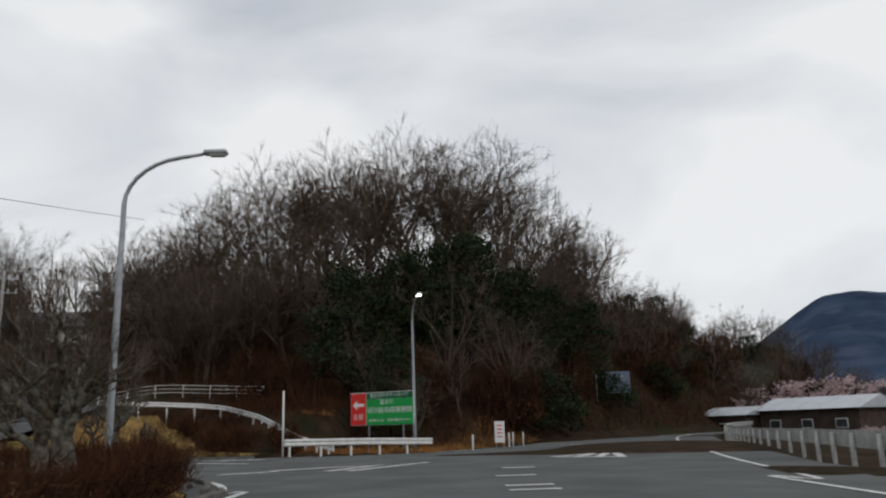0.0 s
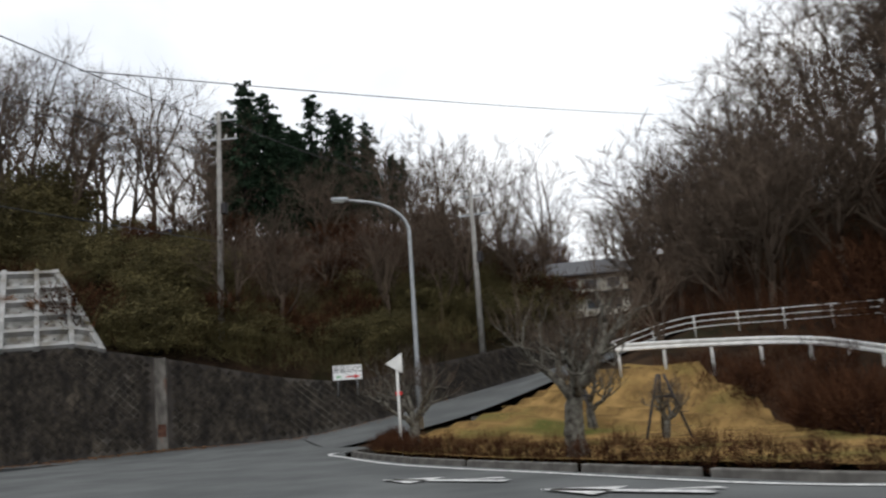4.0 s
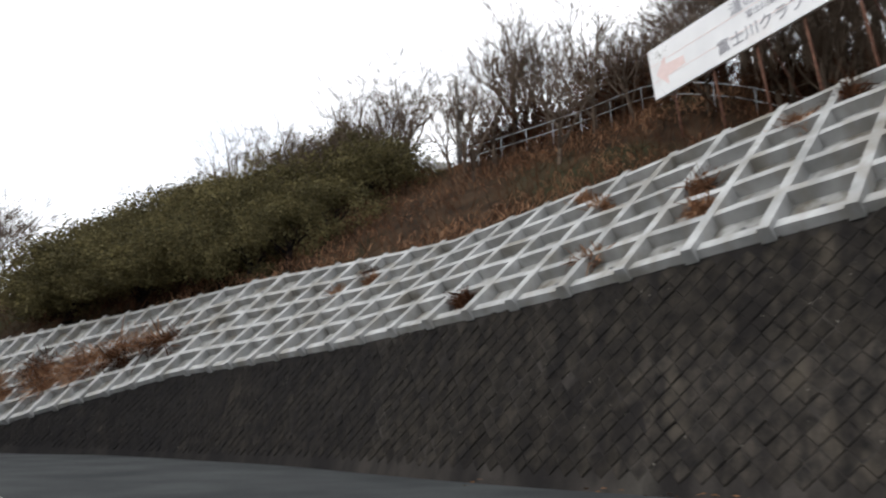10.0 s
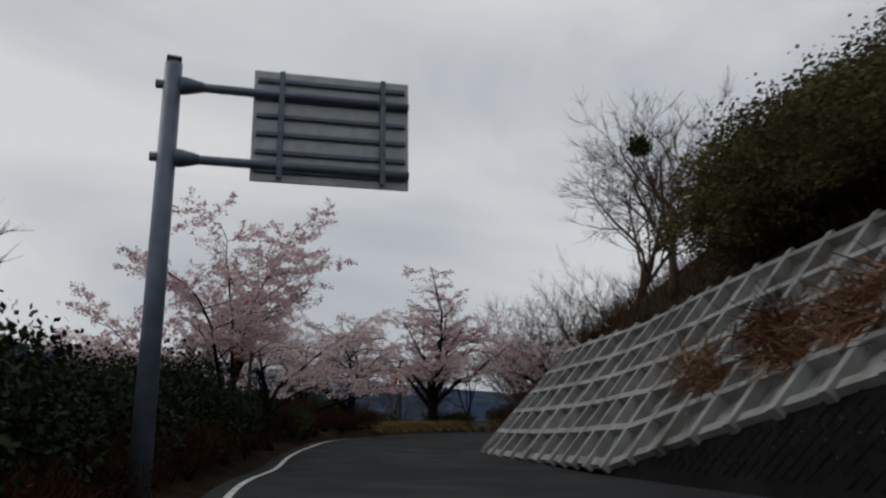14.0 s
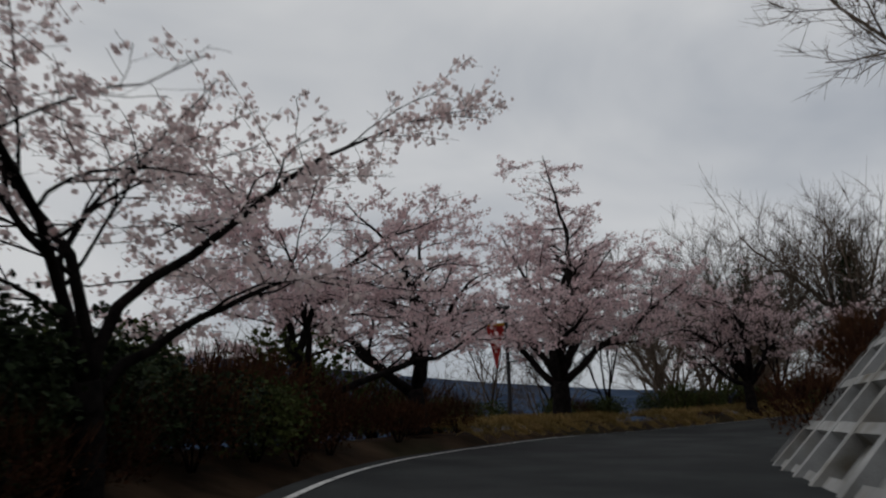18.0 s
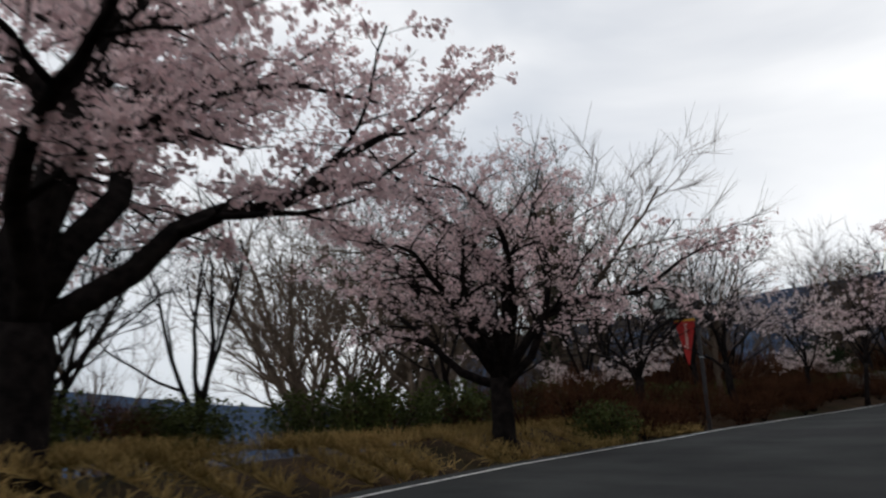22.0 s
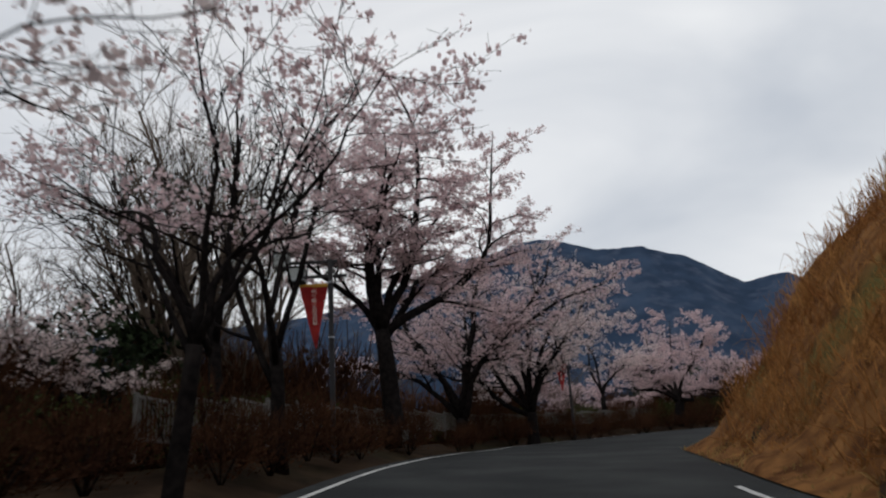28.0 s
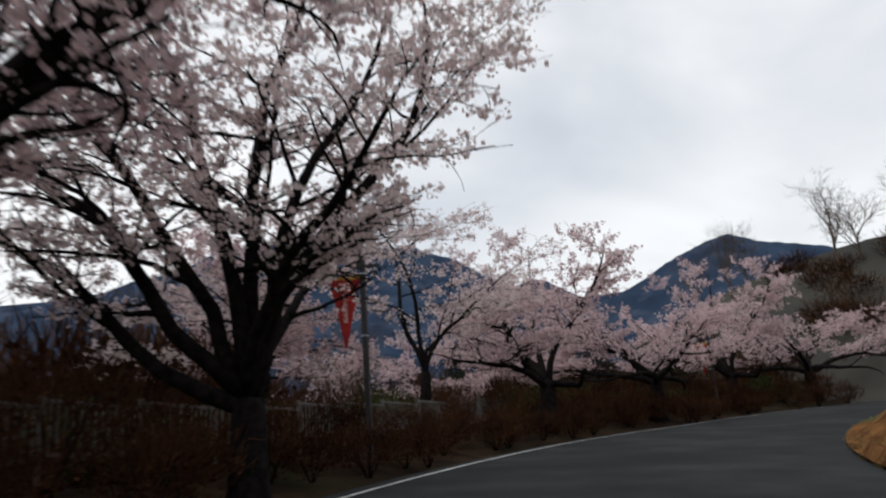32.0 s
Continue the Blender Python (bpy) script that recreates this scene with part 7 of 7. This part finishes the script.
# ---- island with lawn, kerb and pruned trees ----
def kerb_line(name, pts, label):
    line, run = catmull(pts, 0.3)
    t = np.gradient(line[:, :2], axis=0)
    t /= np.linalg.norm(t, axis=1)[:, None]
    ob = empty(name, 0, 0, 0)
    me = part("stone", box_bm(0.975, 0.15, 0.3, (0, 0, -0.02), 0.02), M_KERB, ob)
    mesh = me.data
    bpy.data.objects.remove(me)
    for s in np.arange(0.5, run[-1] - 0.4, 1.0):
        i = int(np.argmin(abs(run - s)))
        put("stone", mesh, ob, m=pose(*line[i], 0, 0, math.degrees(math.atan2(t[i, 1], t[i, 0]))))
    tagged(ob, label, "kerb", kind="structure")


kerb_line("kerb_1", [(-8.4, 35.9, 0), (-10, 35.6, 0), (-15.7, 37.4, 0), (-21, 39.3, 0), (-26.3, 42.2, 0), (-28.1, 44.0, 0), (-29.0, 47.5, 0), (-28.2, 52, 0.9)], "grey concrete kerb stones round the grass island")
kerb_line("kerb_2", [(-3.75, -20, 0), (-3.75, 11, 0), (-4.3, 14.8, 0), (-5.6, 18.5, 0), (-8.2, 21.2, 0), (-12, 22.9, 0), (-18, 24.9, 0), (-26, 26.2, 0)], "grey kerb stones round the corner bed")


def pruned(seed, label):
    rng = np.random.default_rng(seed)
    orders = grow(rng, [(6, 1.3, 0, 0.3, 0.12, 0.62, 0.5), (5, 1.4, 44, 0.5, 0.2, 0.6, 0.4), (5, 0.9, 46, 0.6, 0.22, 0.55, 0.3), (0, 0.7, 40, 0.8, 0.18, 0.5, 0)])
    return tree_of("pruned_tree", label, orders, 0.2, M_LICHEN, 4, strands(rng, orders[3], 5, 0.5, 0.013, up=0.7), M_TWIG)


PRUNED = [pruned(s, "stubby pruned tree with lichened grey bark on the lawn") for s in (51, 52)]
for x, y, k, size, turn in ((-15.9, 38.6, 0, 1.2, 20), (-25.2, 43.7, 1, 1.05, 100), (-21.5, 49, 1, 0.9, 200), (-27, 56, 0, 0.9, 10), (-6.5, 14.0, 0, 1.15, 260), (-8.8, 17.5, 1, 1.1, 30), (-10.8, 15.5, 0, 1.2, 310)):
    plant(PRUNED[k], x, y, size, turn, z=land(x, y) + (0.05 if y < 30 else 0))
plant(BARES[1], -22.5, 58, 0.62, 40)
plant(BARES[0], -1.8, 46.5, 0.42, 80)


def lawn_places(n, ring):
    out = []
    xs, ys = [p[0] for p in ring], [p[1] for p in ring]
    while len(out) < n:
        x, y = RNG.uniform(min(xs), max(xs)), RNG.uniform(min(ys), max(ys))
        inside = False
        for (ax, ay), (bx, by) in zip(ring, ring[1:] + ring[:1]):
            if (ay > y) != (by > y) and x < (bx - ax) * (y - ay) / (by - ay) + ax:
                inside = not inside
        if inside:
            out.append((x, y, land(x, y) - 0.02))
    return out


ISLAND = [(-9, 36.2), (-15.7, 37.9), (-21, 39.8), (-26, 42.6), (-27.8, 44.5), (-28.3, 48), (-27.4, 52), (-25.6, 56.5), (-22.4, 57), (-16.8, 51.4), (-12.7, 45.2), (-9.2, 39.4)]
BED = [(-4.3, -8), (-4.2, 11), (-5, 15.5), (-7, 19.5), (-11, 22), (-18, 24), (-26, 25.3), (-30, 20), (-22, 5), (-16, -8)]


def turf(name, ring, label):
    """A lawn sheet over a ring, in bands from its edge to its middle."""
    edge, _ = catmull([(x, y, 0) for x, y in ring + ring[:1]], 0.45)
    mid = edge[:, :2].mean(0)
    verts, faces, n, bands = [], [], len(edge), 26
    for r in range(bands + 1):
        for p in edge:
            x, y = p[:2] + (mid - p[:2]) * (r / bands) * 0.995
            verts.append((x, y, land(x, y) + 0.05 + 0.04 * noise.noise((x, y, 5))))
    for r in range(bands):
        for k in range(n - 1):
            faces.append((r * n + k, r * n + k + 1, (r + 1) * n + k + 1, (r + 1) * n + k))
    tagged(put(name, mesh_from(name, verts, faces, M_TURF, True)), label, "lawn", kind="structure")


turf("lawn_1", ISLAND, "straw-coloured winter turf on the sloping island")
turf("lawn_2", BED, "straw-coloured winter turf in the corner bed")
blades(44, lawn_places(14000, ISLAND), 0.16, 0.02, 0.6, M_LAWN, "lawn_grass", "straw-coloured winter lawn on the island", 0.5)
blades(45, lawn_places(9000, BED), 0.2, 0.02, 0.6, M_LAWN, "bed_grass", "straw-coloured grass in the corner bed", 0.5)
for k in range(26):
    line = [(-9.6, 36.2), (-15.7, 38.1), (-21, 40.0), (-26.2, 43.0), (-28.0, 46)]
    u = k / 25 * 3.999
    i = int(u)
    x, y = (line[i][q] + (line[i + 1][q] - line[i][q]) * (u - i) for q in range(2))
    plant(SHRUBS[k % 2], x, y, RNG.uniform(0.3, 0.45), RNG.uniform(0, 360), z=land(x, y))
for k in range(26):
    line = [(-4.6, -6), (-4.6, 8), (-4.8, 13), (-6.2, 17.2), (-9.2, 20.4), (-14, 22.6)]
    u = k / 25 * 4.999
    i = int(u)
    x, y = (line[i][q] + (line[i + 1][q] - line[i][q]) * (u - i) for q in range(2))
    plant(SHRUBS[k % 2], x, y, RNG.uniform(0.55, 0.75), RNG.uniform(0, 360), z=0)


# ---- houses and sheds ----
def hill_house():
    g = land(-60.5, 117.5) - 0.8
    ob = empty("house", -60.5, 117.5, g, 28)
    part("wall", box_bm(12, 8, 5.6, (0, 0, 2.8), 0.05), M_HOUSE, ob)
    bm = bmesh.new()
    vs = [bm.verts.new(v) for v in ((-7, -5, 5.5), (7, -5, 5.5), (7, 5, 5.5), (-7, 5, 5.5), (-5, 0, 8.0), (5, 0, 8.0), (-7, -5, 5.3), (7, -5, 5.3), (7, 5, 5.3), (-7, 5, 5.3))]
    for f in ((0, 1, 5, 4), (1, 2, 5), (2, 3, 4, 5), (3, 0, 4), (6, 7, 1, 0), (7, 8, 2, 1), (8, 9, 3, 2), (9, 6, 0, 3), (9, 8, 7, 6)):
        bm.faces.new([vs[i] for i in f])
    part("roof", bm, M_ROOF, ob)
    for x in (-4.2, -1.4, 1.4, 4.2):
        for z in (1.5, 4.2):
            win = part("window", box_bm(1.7, 0.12, 1.3, (x, -4.02, z), 0.02), M_WHITE, ob)
            part("pane", box_bm(1.5, 0.06, 1.1, (x, -4.08, z)), M_GLASS, win)
    part("eave_roof", box_bm(12.6, 1.6, 0.18, (0, -4.6, 2.9), 0.03), M_ROOF, ob)
    tagged(ob, "cream two-storey house with a dark hipped roof on the hillside", "house")


def shed(x, y, w, d, h, turn, label):
    ob = empty("shed", x, y, -1.2, turn)
    part("wall", box_bm(w, d, h, (0, 0, h / 2), 0.03), M_SHEDWALL, ob)
    bm = bmesh.new()
    vs = [bm.verts.new(v) for v in ((-w / 2 - 0.5, -d / 2 - 0.6, h), (w / 2 + 0.5, -d / 2 - 0.6, h), (w / 2 + 0.5, d / 2 + 0.6, h), (-w / 2 - 0.5, d / 2 + 0.6, h), (-w / 2 - 0.5, 0, h + d * 0.2), (w / 2 + 0.5, 0, h + d * 0.2))]
    for f in ((0, 1, 5, 4), (2, 3, 4, 5), (0, 4, 3), (1, 2, 5), (3, 2, 1, 0)):
        bm.faces.new([vs[i] for i in f])
    part("roof", bm, M_SHED, ob, "pale metal roof")
    for k in range(3):
        win = part("window", box_bm(1.4, 0.1, 1.0, (-w / 3 + k * w / 3, -d / 2 - 0.02, h * 0.55), 0.02), M_WHITE, ob)
        part("pane", box_bm(1.2, 0.05, 0.8, (-w / 3 + k * w / 3, -d / 2 - 0.06, h * 0.55)), M_GLASS, win)
    tagged(ob, label, "shed", "sheds below the main road")


hill_house()
shed(42, 90.5, 12, 7, 3.4, -58, "long brown shed with a pale metal roof below the road")
shed(34.5, 97, 6, 5, 3.0, -58, "small grey shed with a metal roof by the road")


# ---- hills on the horizon ----
def range_of(name, profile, dist, mat, label, rough=0.05, depth=0.45, centre=(-80, -20), foot=-12, n=110):
    """A wooded ridge seen far off: a sloped sheet. profile: bearings (degrees from +y, to the left) and heights of its crest."""
    verts, faces = [], []
    rows = 9
    az = np.linspace(profile[0][0], profile[-1][0], n)
    hs = np.interp(-az, [-p[0] for p in profile], [p[1] for p in profile])
    for i in range(n):
        a = radians(az[i])
        for r in range(rows):
            v = r / (rows - 1)
            d = dist * (1 - depth * (1 - v))
            z = hs[i] * v**1.1 * (1 + rough * (1 - 0.8 * v) * noise.noise((az[i] * 0.35, r * 0.6, dist * 0.01)) + 0.006 * noise.noise((az[i] * 2.2, r, 3.3)))
            verts.append((centre[0] - math.sin(a) * d, centre[1] + math.cos(a) * d, z + foot))
    for i in range(n - 1):
        for r in range(rows - 1):
            q = i * rows + r
            faces.append((q, q + 1, q + rows + 1, q + rows))
    tagged(put(name, mesh_from(name, verts, faces, mat, True)), label, "mountain", kind="structure")


def even(az0, az1, heights):
    return [(az0 + (az1 - az0) * k / (len(heights) - 1), h) for k, h in enumerate(heights)]


def rises(dist, pairs):
    """Crest heights from bearings and angles of rise over the road."""
    return [(a, dist * math.tan(radians(e)) + 20) for a, e in pairs]


CREST = [(135, 8.5), (118, 10.2), (106, 11.1), (99, 12.2), (97, 13.0), (93.8, 13.8), (91.6, 15.0), (88.3, 15.65), (86, 16.2), (84.3, 16.4), (82.5, 15.9), (80.4, 15.2), (78.5, 15.0), (77, 15.0), (74.5, 14.2), (72.7, 13.1), (70.5, 11.6), (69.3, 11.9), (67.8, 12.0), (66.4, 11.1), (65, 10.4), (62, 10.6), (50, 9)]
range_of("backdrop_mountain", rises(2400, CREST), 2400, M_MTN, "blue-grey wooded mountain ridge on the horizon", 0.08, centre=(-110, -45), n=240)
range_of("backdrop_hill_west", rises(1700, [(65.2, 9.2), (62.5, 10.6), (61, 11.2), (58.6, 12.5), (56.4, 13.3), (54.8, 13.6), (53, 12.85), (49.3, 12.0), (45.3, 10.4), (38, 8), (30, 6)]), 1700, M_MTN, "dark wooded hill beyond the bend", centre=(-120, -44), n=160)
range_of("hillside_west", [(63, 13), (60, 17.5), (56, 20.5), (50, 23), (42, 25), (30, 24), (15, 20)], 110, M_MTN_NEAR, "brown wooded hillside beyond the bend", 0.1, 0.5, (-124, -44), 8)
for a, d, size in ((57.4, 96, 0.75), (56.4, 99, 0.6), (51.0, 98, 0.85), (49.5, 102, 0.8), (46, 100, 0.9), (44, 96, 0.8), (59.5, 92, 0.5)):
    b = radians(a)
    plant(BARES[int(a) % 3], -124 - math.sin(b) * d, -44 + math.cos(b) * d, size, a * 31, z=8 + np.interp(-a, [-63, -60, -56, -50, -42], [13, 17.5, 20.5, 23, 25]) * 0.84)
hillside = random.Random(17)
for k in range(70):
    a, v = hillside.uniform(18, 62), hillside.uniform(0.25, 1.0)
    b, d = radians(a), 110 * (1 - 0.5 * (1 - v))
    top = np.interp(-a, [-63, -60, -56, -50, -42, -30, -15], [13, 17.5, 20.5, 23, 25, 24, 20])
    plant(THICKETS[k % 2] if k % 4 else FAR_BARES[k % 2], -124 - math.sin(b) * d, -44 + math.cos(b) * d, hillside.uniform(1.0, 1.6) if k % 4 else hillside.uniform(0.35, 0.55), hillside.uniform(0, 360), z=8 + top * v**1.1 - 0.6, squash=0.55 if k % 4 else 1.0)
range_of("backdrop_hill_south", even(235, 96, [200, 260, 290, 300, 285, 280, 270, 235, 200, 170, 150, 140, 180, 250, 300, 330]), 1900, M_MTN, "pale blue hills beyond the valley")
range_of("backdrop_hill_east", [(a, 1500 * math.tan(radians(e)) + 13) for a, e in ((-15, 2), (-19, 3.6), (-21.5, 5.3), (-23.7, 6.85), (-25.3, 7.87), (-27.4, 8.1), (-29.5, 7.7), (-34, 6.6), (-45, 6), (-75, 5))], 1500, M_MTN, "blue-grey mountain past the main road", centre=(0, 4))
range_of("hillside_east", RIDGE, 160, M_MTN_NEAR, "brown wooded hillside past the main road", 0.1, 0.3, (0, 4), -3)
range_of("backdrop_hill_north", even(30, -25, [60, 66, 62, 55, 48, 46, 44, 40]), 420, M_MTN_NEAR, "brown wooded hills behind the crossing")
range_of("backdrop_hill_northwest", even(78, 20, [40, 58, 74, 84, 88, 84, 78]), 420, M_MTN_NEAR, "brown wooded hillside north of the bend")


# ---- white slatted fence behind the verge ----
def slat_fence():
    s = station(-115, -46)
    while s < station(-156, -30.5):
        (x0, y0), (x1, y1) = road_place(s, left_off(s) - 3.3), road_place(s + 2.1, left_off(s + 2.1) - 3.3)
        z = min(land(x0, y0), land(x1, y1)) + 0.1
        length, turn = math.hypot(x1 - x0, y1 - y0), math.degrees(math.atan2(y1 - y0, x1 - x0))
        ob = empty("fence_panel", x0, y0, z, turn)
        part("post", box_bm(0.08, 0.08, 1.2, (0, 0, 0.45), 0.01), M_FENCE, ob)
        for h in (0.25, 0.98):
            part("rail", box_bm(length, 0.05, 0.06, (length / 2, 0, h), 0.008), M_FENCE, ob)
        for k in range(1, 14):
            part("slat", box_bm(0.035, 0.025, 0.72, (k * length / 14, 0, 0.62)), M_FENCE, ob)
        tagged(ob, "weathered grey slatted steel fence panel behind the shrubs", "fence", "fence panels behind the verge")
        s += 2.1


slat_fence()
# brown wood on the far side of the fence
beyond = random.Random(31)
for k in range(34):
    at = beyond.uniform(station(-127, -44.2), S_END)
    x, y = road_place(at, left_off(at) - beyond.uniform(7, 15))
    if k % 4 == 3:
        plant(BARES[k % 3], x, y, beyond.uniform(0.45, 0.65), beyond.uniform(0, 360))
    else:
        plant((THICKETS, GREENSHRUBS)[k % 4 == 2][k % 2], x, y, beyond.uniform(0.9, 1.3), beyond.uniform(0, 360))


# a broad grey post at the fence line, in the fence's material
def stone_marker(x, y):
    ob = empty("stone_marker", x, y, land(x, y), 20)
    part("stone", box_bm(0.26, 0.2, 0.7, (0, 0, 0.22), 0.03), M_FENCE, ob)
    part("cap", box_bm(0.3, 0.24, 0.05, (0, 0, 0.59), 0.015), M_FENCE, ob)
    tagged(ob, "squat grey post beside a cherry trunk", "marker")


stone_marker(-129.71, -48.7)


# ---- single blocks of the retaining wall ----
def block_shape(half, proud):
    """A diamond block with sloped edges, in the wall's own plane: x along, y outwards, z up."""
    a, b = half, half * 0.9
    v = [(-a, 0, 0), (0, 0, -a), (a, 0, 0), (0, 0, a), (-b, -proud, 0), (0, -proud, -b), (b, -proud, 0), (0, -proud, b)]
    f = [(4, 5, 6, 7), (0, 1, 5, 4), (1, 2, 6, 5), (2, 3, 7, 6), (3, 0, 4, 7)]
    return v, f


def wall_blocks():
    half = 0.19
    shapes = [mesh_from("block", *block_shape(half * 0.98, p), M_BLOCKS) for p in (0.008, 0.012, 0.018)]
    rest_v, rest_f = [], []
    made = 0
    rng = random.Random(3)
    row = 0
    u = 0.3
    while u < 5.2:
        s = 0.4 + (half if row % 2 else 0)
        while s < F_END - 0.3:
            if u + half * 0.6 < wall_height(s) and abs(s - F_JOINT) > 0.5 and (u > 0.35 or True):
                p = wall_point(s, u, 0.0)
                nx, ny = np.interp(s, FOOT_S, FOOT_N[:, 0]), np.interp(s, FOOT_S, FOOT_N[:, 1])
                m = pose(*p, 0, 0, math.degrees(math.atan2(-nx, ny))) @ pose(0, 0, 0, -math.degrees(math.atan(BATTER)), 0, 0) @ pose(0, rng.uniform(-0.014, 0.006), 0, rng.uniform(-3, 3), 0, rng.uniform(-4, 4))
                if F_SIGN - 1.5 < s < F_SIGN + 9.6 and made < 300:
                    put("block", shapes[rng.randrange(3)], WALL, m=m)
                    made += 1
                elif rng.random() > 0.004:
                    v, f = block_shape(half * 0.98, rng.choice((0.008, 0.012, 0.018)))
                    base = len(rest_v)
                    rest_v += [m @ Vector(q) for q in v]
                    rest_f += [tuple(i + base for i in q) for q in f]
            s += 2 * half
        u += half
        row += 1
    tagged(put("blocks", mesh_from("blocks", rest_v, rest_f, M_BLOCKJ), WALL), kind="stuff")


wall_blocks()


# ---- small things of crossing and wall ----
def leaf_litter():
    rng = np.random.default_rng(91)
    c = []
    for _ in range(2600):
        s = F_JOINT + rng.normal(0, 7)
        x, y, z = (float(np.interp(s, FOOT_S, FOOT[:, k])) for k in range(3))
        nx, ny = float(np.interp(s, FOOT_S, FOOT_N[:, 0])), float(np.interp(s, FOOT_S, FOOT_N[:, 1]))
        o = abs(rng.normal(0, 0.45)) + 0.05
        c.append((x - nx * o, y - ny * o, z + 0.03 - 0.05 * o))
    q = bits(rng, c, 0.085)
    q[:, :, 2] = q[:, :1, 2] + (q[:, :, 2] - q[:, :1, 2]) * 0.25
    tagged(put("leaf_litter", quads_mesh("leaf_litter", q, M_LEAVES)), "dry brown leaves swept against the wall foot", "leaves", kind="stuff")


leaf_litter()


def pipe_fence(pts):
    line, run = catmull(pts, 0.5)
    ob = empty("pipe_fence", 0, 0, 0)
    for h in (0.3, 0.58, 0.86):
        pipe("rail", line + np.array([0, 0, h]), 0.03, M_WHITE, ob, 6)
    for s in np.arange(0, run[-1], 2.0):
        x, y, z = (float(np.interp(s, run, line[:, k])) for k in range(3))
        pipe("post", [(x, y, z - 0.5), (x, y, z + 0.9)], 0.035, M_WHITE, ob, 6)
    tagged(ob, "white pipe fence climbing beside the raised path", "fence")


pipe_fence([(-26.0, 59.6, land(-26.0, 59.6)), (-22.6, 60.6, max(land(-22.6, 60.6), 2.9)), (-18.4, 61.6, max(3.3, land(-18.4, 61.6))), (-14.2, 62.2, max(3.8, land(-14.2, 62.2)))])


def stake_frame(x, y):
    """Three leaning poles tied with a cross-bar round a young tree."""
    g = land(x, y)
    ob = empty("tree_stakes", x, y, g, x * 7)
    for k in range(3):
        a = k * 2.094
        pipe("pole", [(0.75 * math.cos(a), 0.75 * math.sin(a), -0.15), (0.1 * math.cos(a), 0.1 * math.sin(a), 1.75)], 0.035, M_LAMPPOST, ob, 6)
    part("crossbar", box_bm(0.7, 0.06, 0.06, (0, 0.1, 1.15), 0.01), M_LAMPPOST, ob)
    tagged(ob, "dark wooden stakes leaning together round a young tree", "tree stakes", "tree stakes on the lawn")


for x, y in ((-21.6, 48.6), (-16.6, 44.4)):
    stake_frame(x, y)
plant(PRUNED[0], -16.6, 44.4, 0.55, 70)
for k in range(22):
    x, y = RNG.uniform(-17, -7), RNG.uniform(40, 54)
    if y > 40 + (-9 - x) * 1.15 and y < 46 + (-7 - x) * 1.1:
        plant(THICKETS[k % 2], x, y, RNG.uniform(0.25, 0.45), RNG.uniform(0, 360))


def bay_litter():
    """Dead leaves and dirt caught on the ledges of the ribbed slope."""
    rng = np.random.default_rng(93)
    c = []
    for _ in range(260):
        s, v = rng.uniform(F_RIB0 + 1, F_END), rng.choice(RIB_V[1:-1]) + 0.035
        if s < slope_start(v) + 0.5:
            continue
        for _ in range(int(rng.uniform(4, 30))):
            c.append(slope_point(s + rng.normal(0, 0.28), v + abs(rng.normal(0, 0.016)), 0.03))
    tagged(put("leaf_litter", quads_mesh("leaf_litter", bits(rng, c, 0.08), M_LEAVES)), "dead leaves caught on the ribs of the slope", "leaves", kind="stuff")


bay_litter()


def wall_flecks():
    """Pale lichen spots and dribbles of lime on the wall."""
    rng = np.random.default_rng(95)
    q = []
    for _ in range(260):
        s = rng.uniform(F_JOINT, F_END - 3)
        u = rng.uniform(0.3, max(0.4, wall_height(s) - 0.3))
        a, b = rng.uniform(0.005, 0.018), rng.uniform(0.005, 0.022)
        t = rng.uniform(-0.6, 0.6)
        q.append([wall_point(s + dx, u + dy, 0.034) for dx, dy in ((-a, -b + t * a), (a * 0.7, -b * 0.8), (a, b), (-a * 0.5, b * 0.7 + t * a))])
    tagged(put("lichen", quads_mesh("lichen", q, M_LICHEN), WALL), kind="stuff")


wall_flecks()


def grass_bank():
    pl = []
    while len(pl) < 5200:
        x, y = RNG.uniform(-9, 9), RNG.uniform(40, 56)
        if y > 41.2 + max(0, x + 1) * 2.0 + max(0, -1 - x) * 0.2 and y < 50 + max(0, x) * 2.2:
            pl.append((x, y, land(x, y) - 0.06))
    blades(68, pl, 0.34, 0.022, 0.7, M_DRYGRASS, "bank_grass", "rust-brown dead grass behind the direction sign", 0.6)


grass_bank()
ridge = []
for u in np.linspace(0, 1, 7):
    s = foot_at(-47, 26) * (1 - u) + foot_at(-56, 10) * u
    x, y = hill_place(s, slope_back(s) + 9.6)
    ridge.append((x, y, land(x, y) - 0.1))
line, run = catmull(ridge, 0.6)
fence = empty("ridge_fence", 0, 0, 0)
for h in (0.55, 1.05):
    pipe("rail", line + np.array([0, 0, h]), 0.02, M_GALV, fence, 5)
for s in np.arange(0, run[-1], 1.6):
    x, y, z = (float(np.interp(s, run, line[:, k])) for k in range(3))
    pipe("post", [(x, y, z - 0.5), (x, y, z + 1.1)], 0.025, M_GALV, fence, 5)
tagged(fence, "thin grey wire fence along the crest of the bank", "fence")


# the patterns from which the plants were copied are no longer needed
for ob in [o for o in scene.objects if o.parent is None and o.type in ("EMPTY", "MESH") and abs(o.location.z + 500) < 0.01]:
    for child in list(ob.children_recursive):
        bpy.data.objects.remove(child)
    bpy.data.objects.remove(ob)
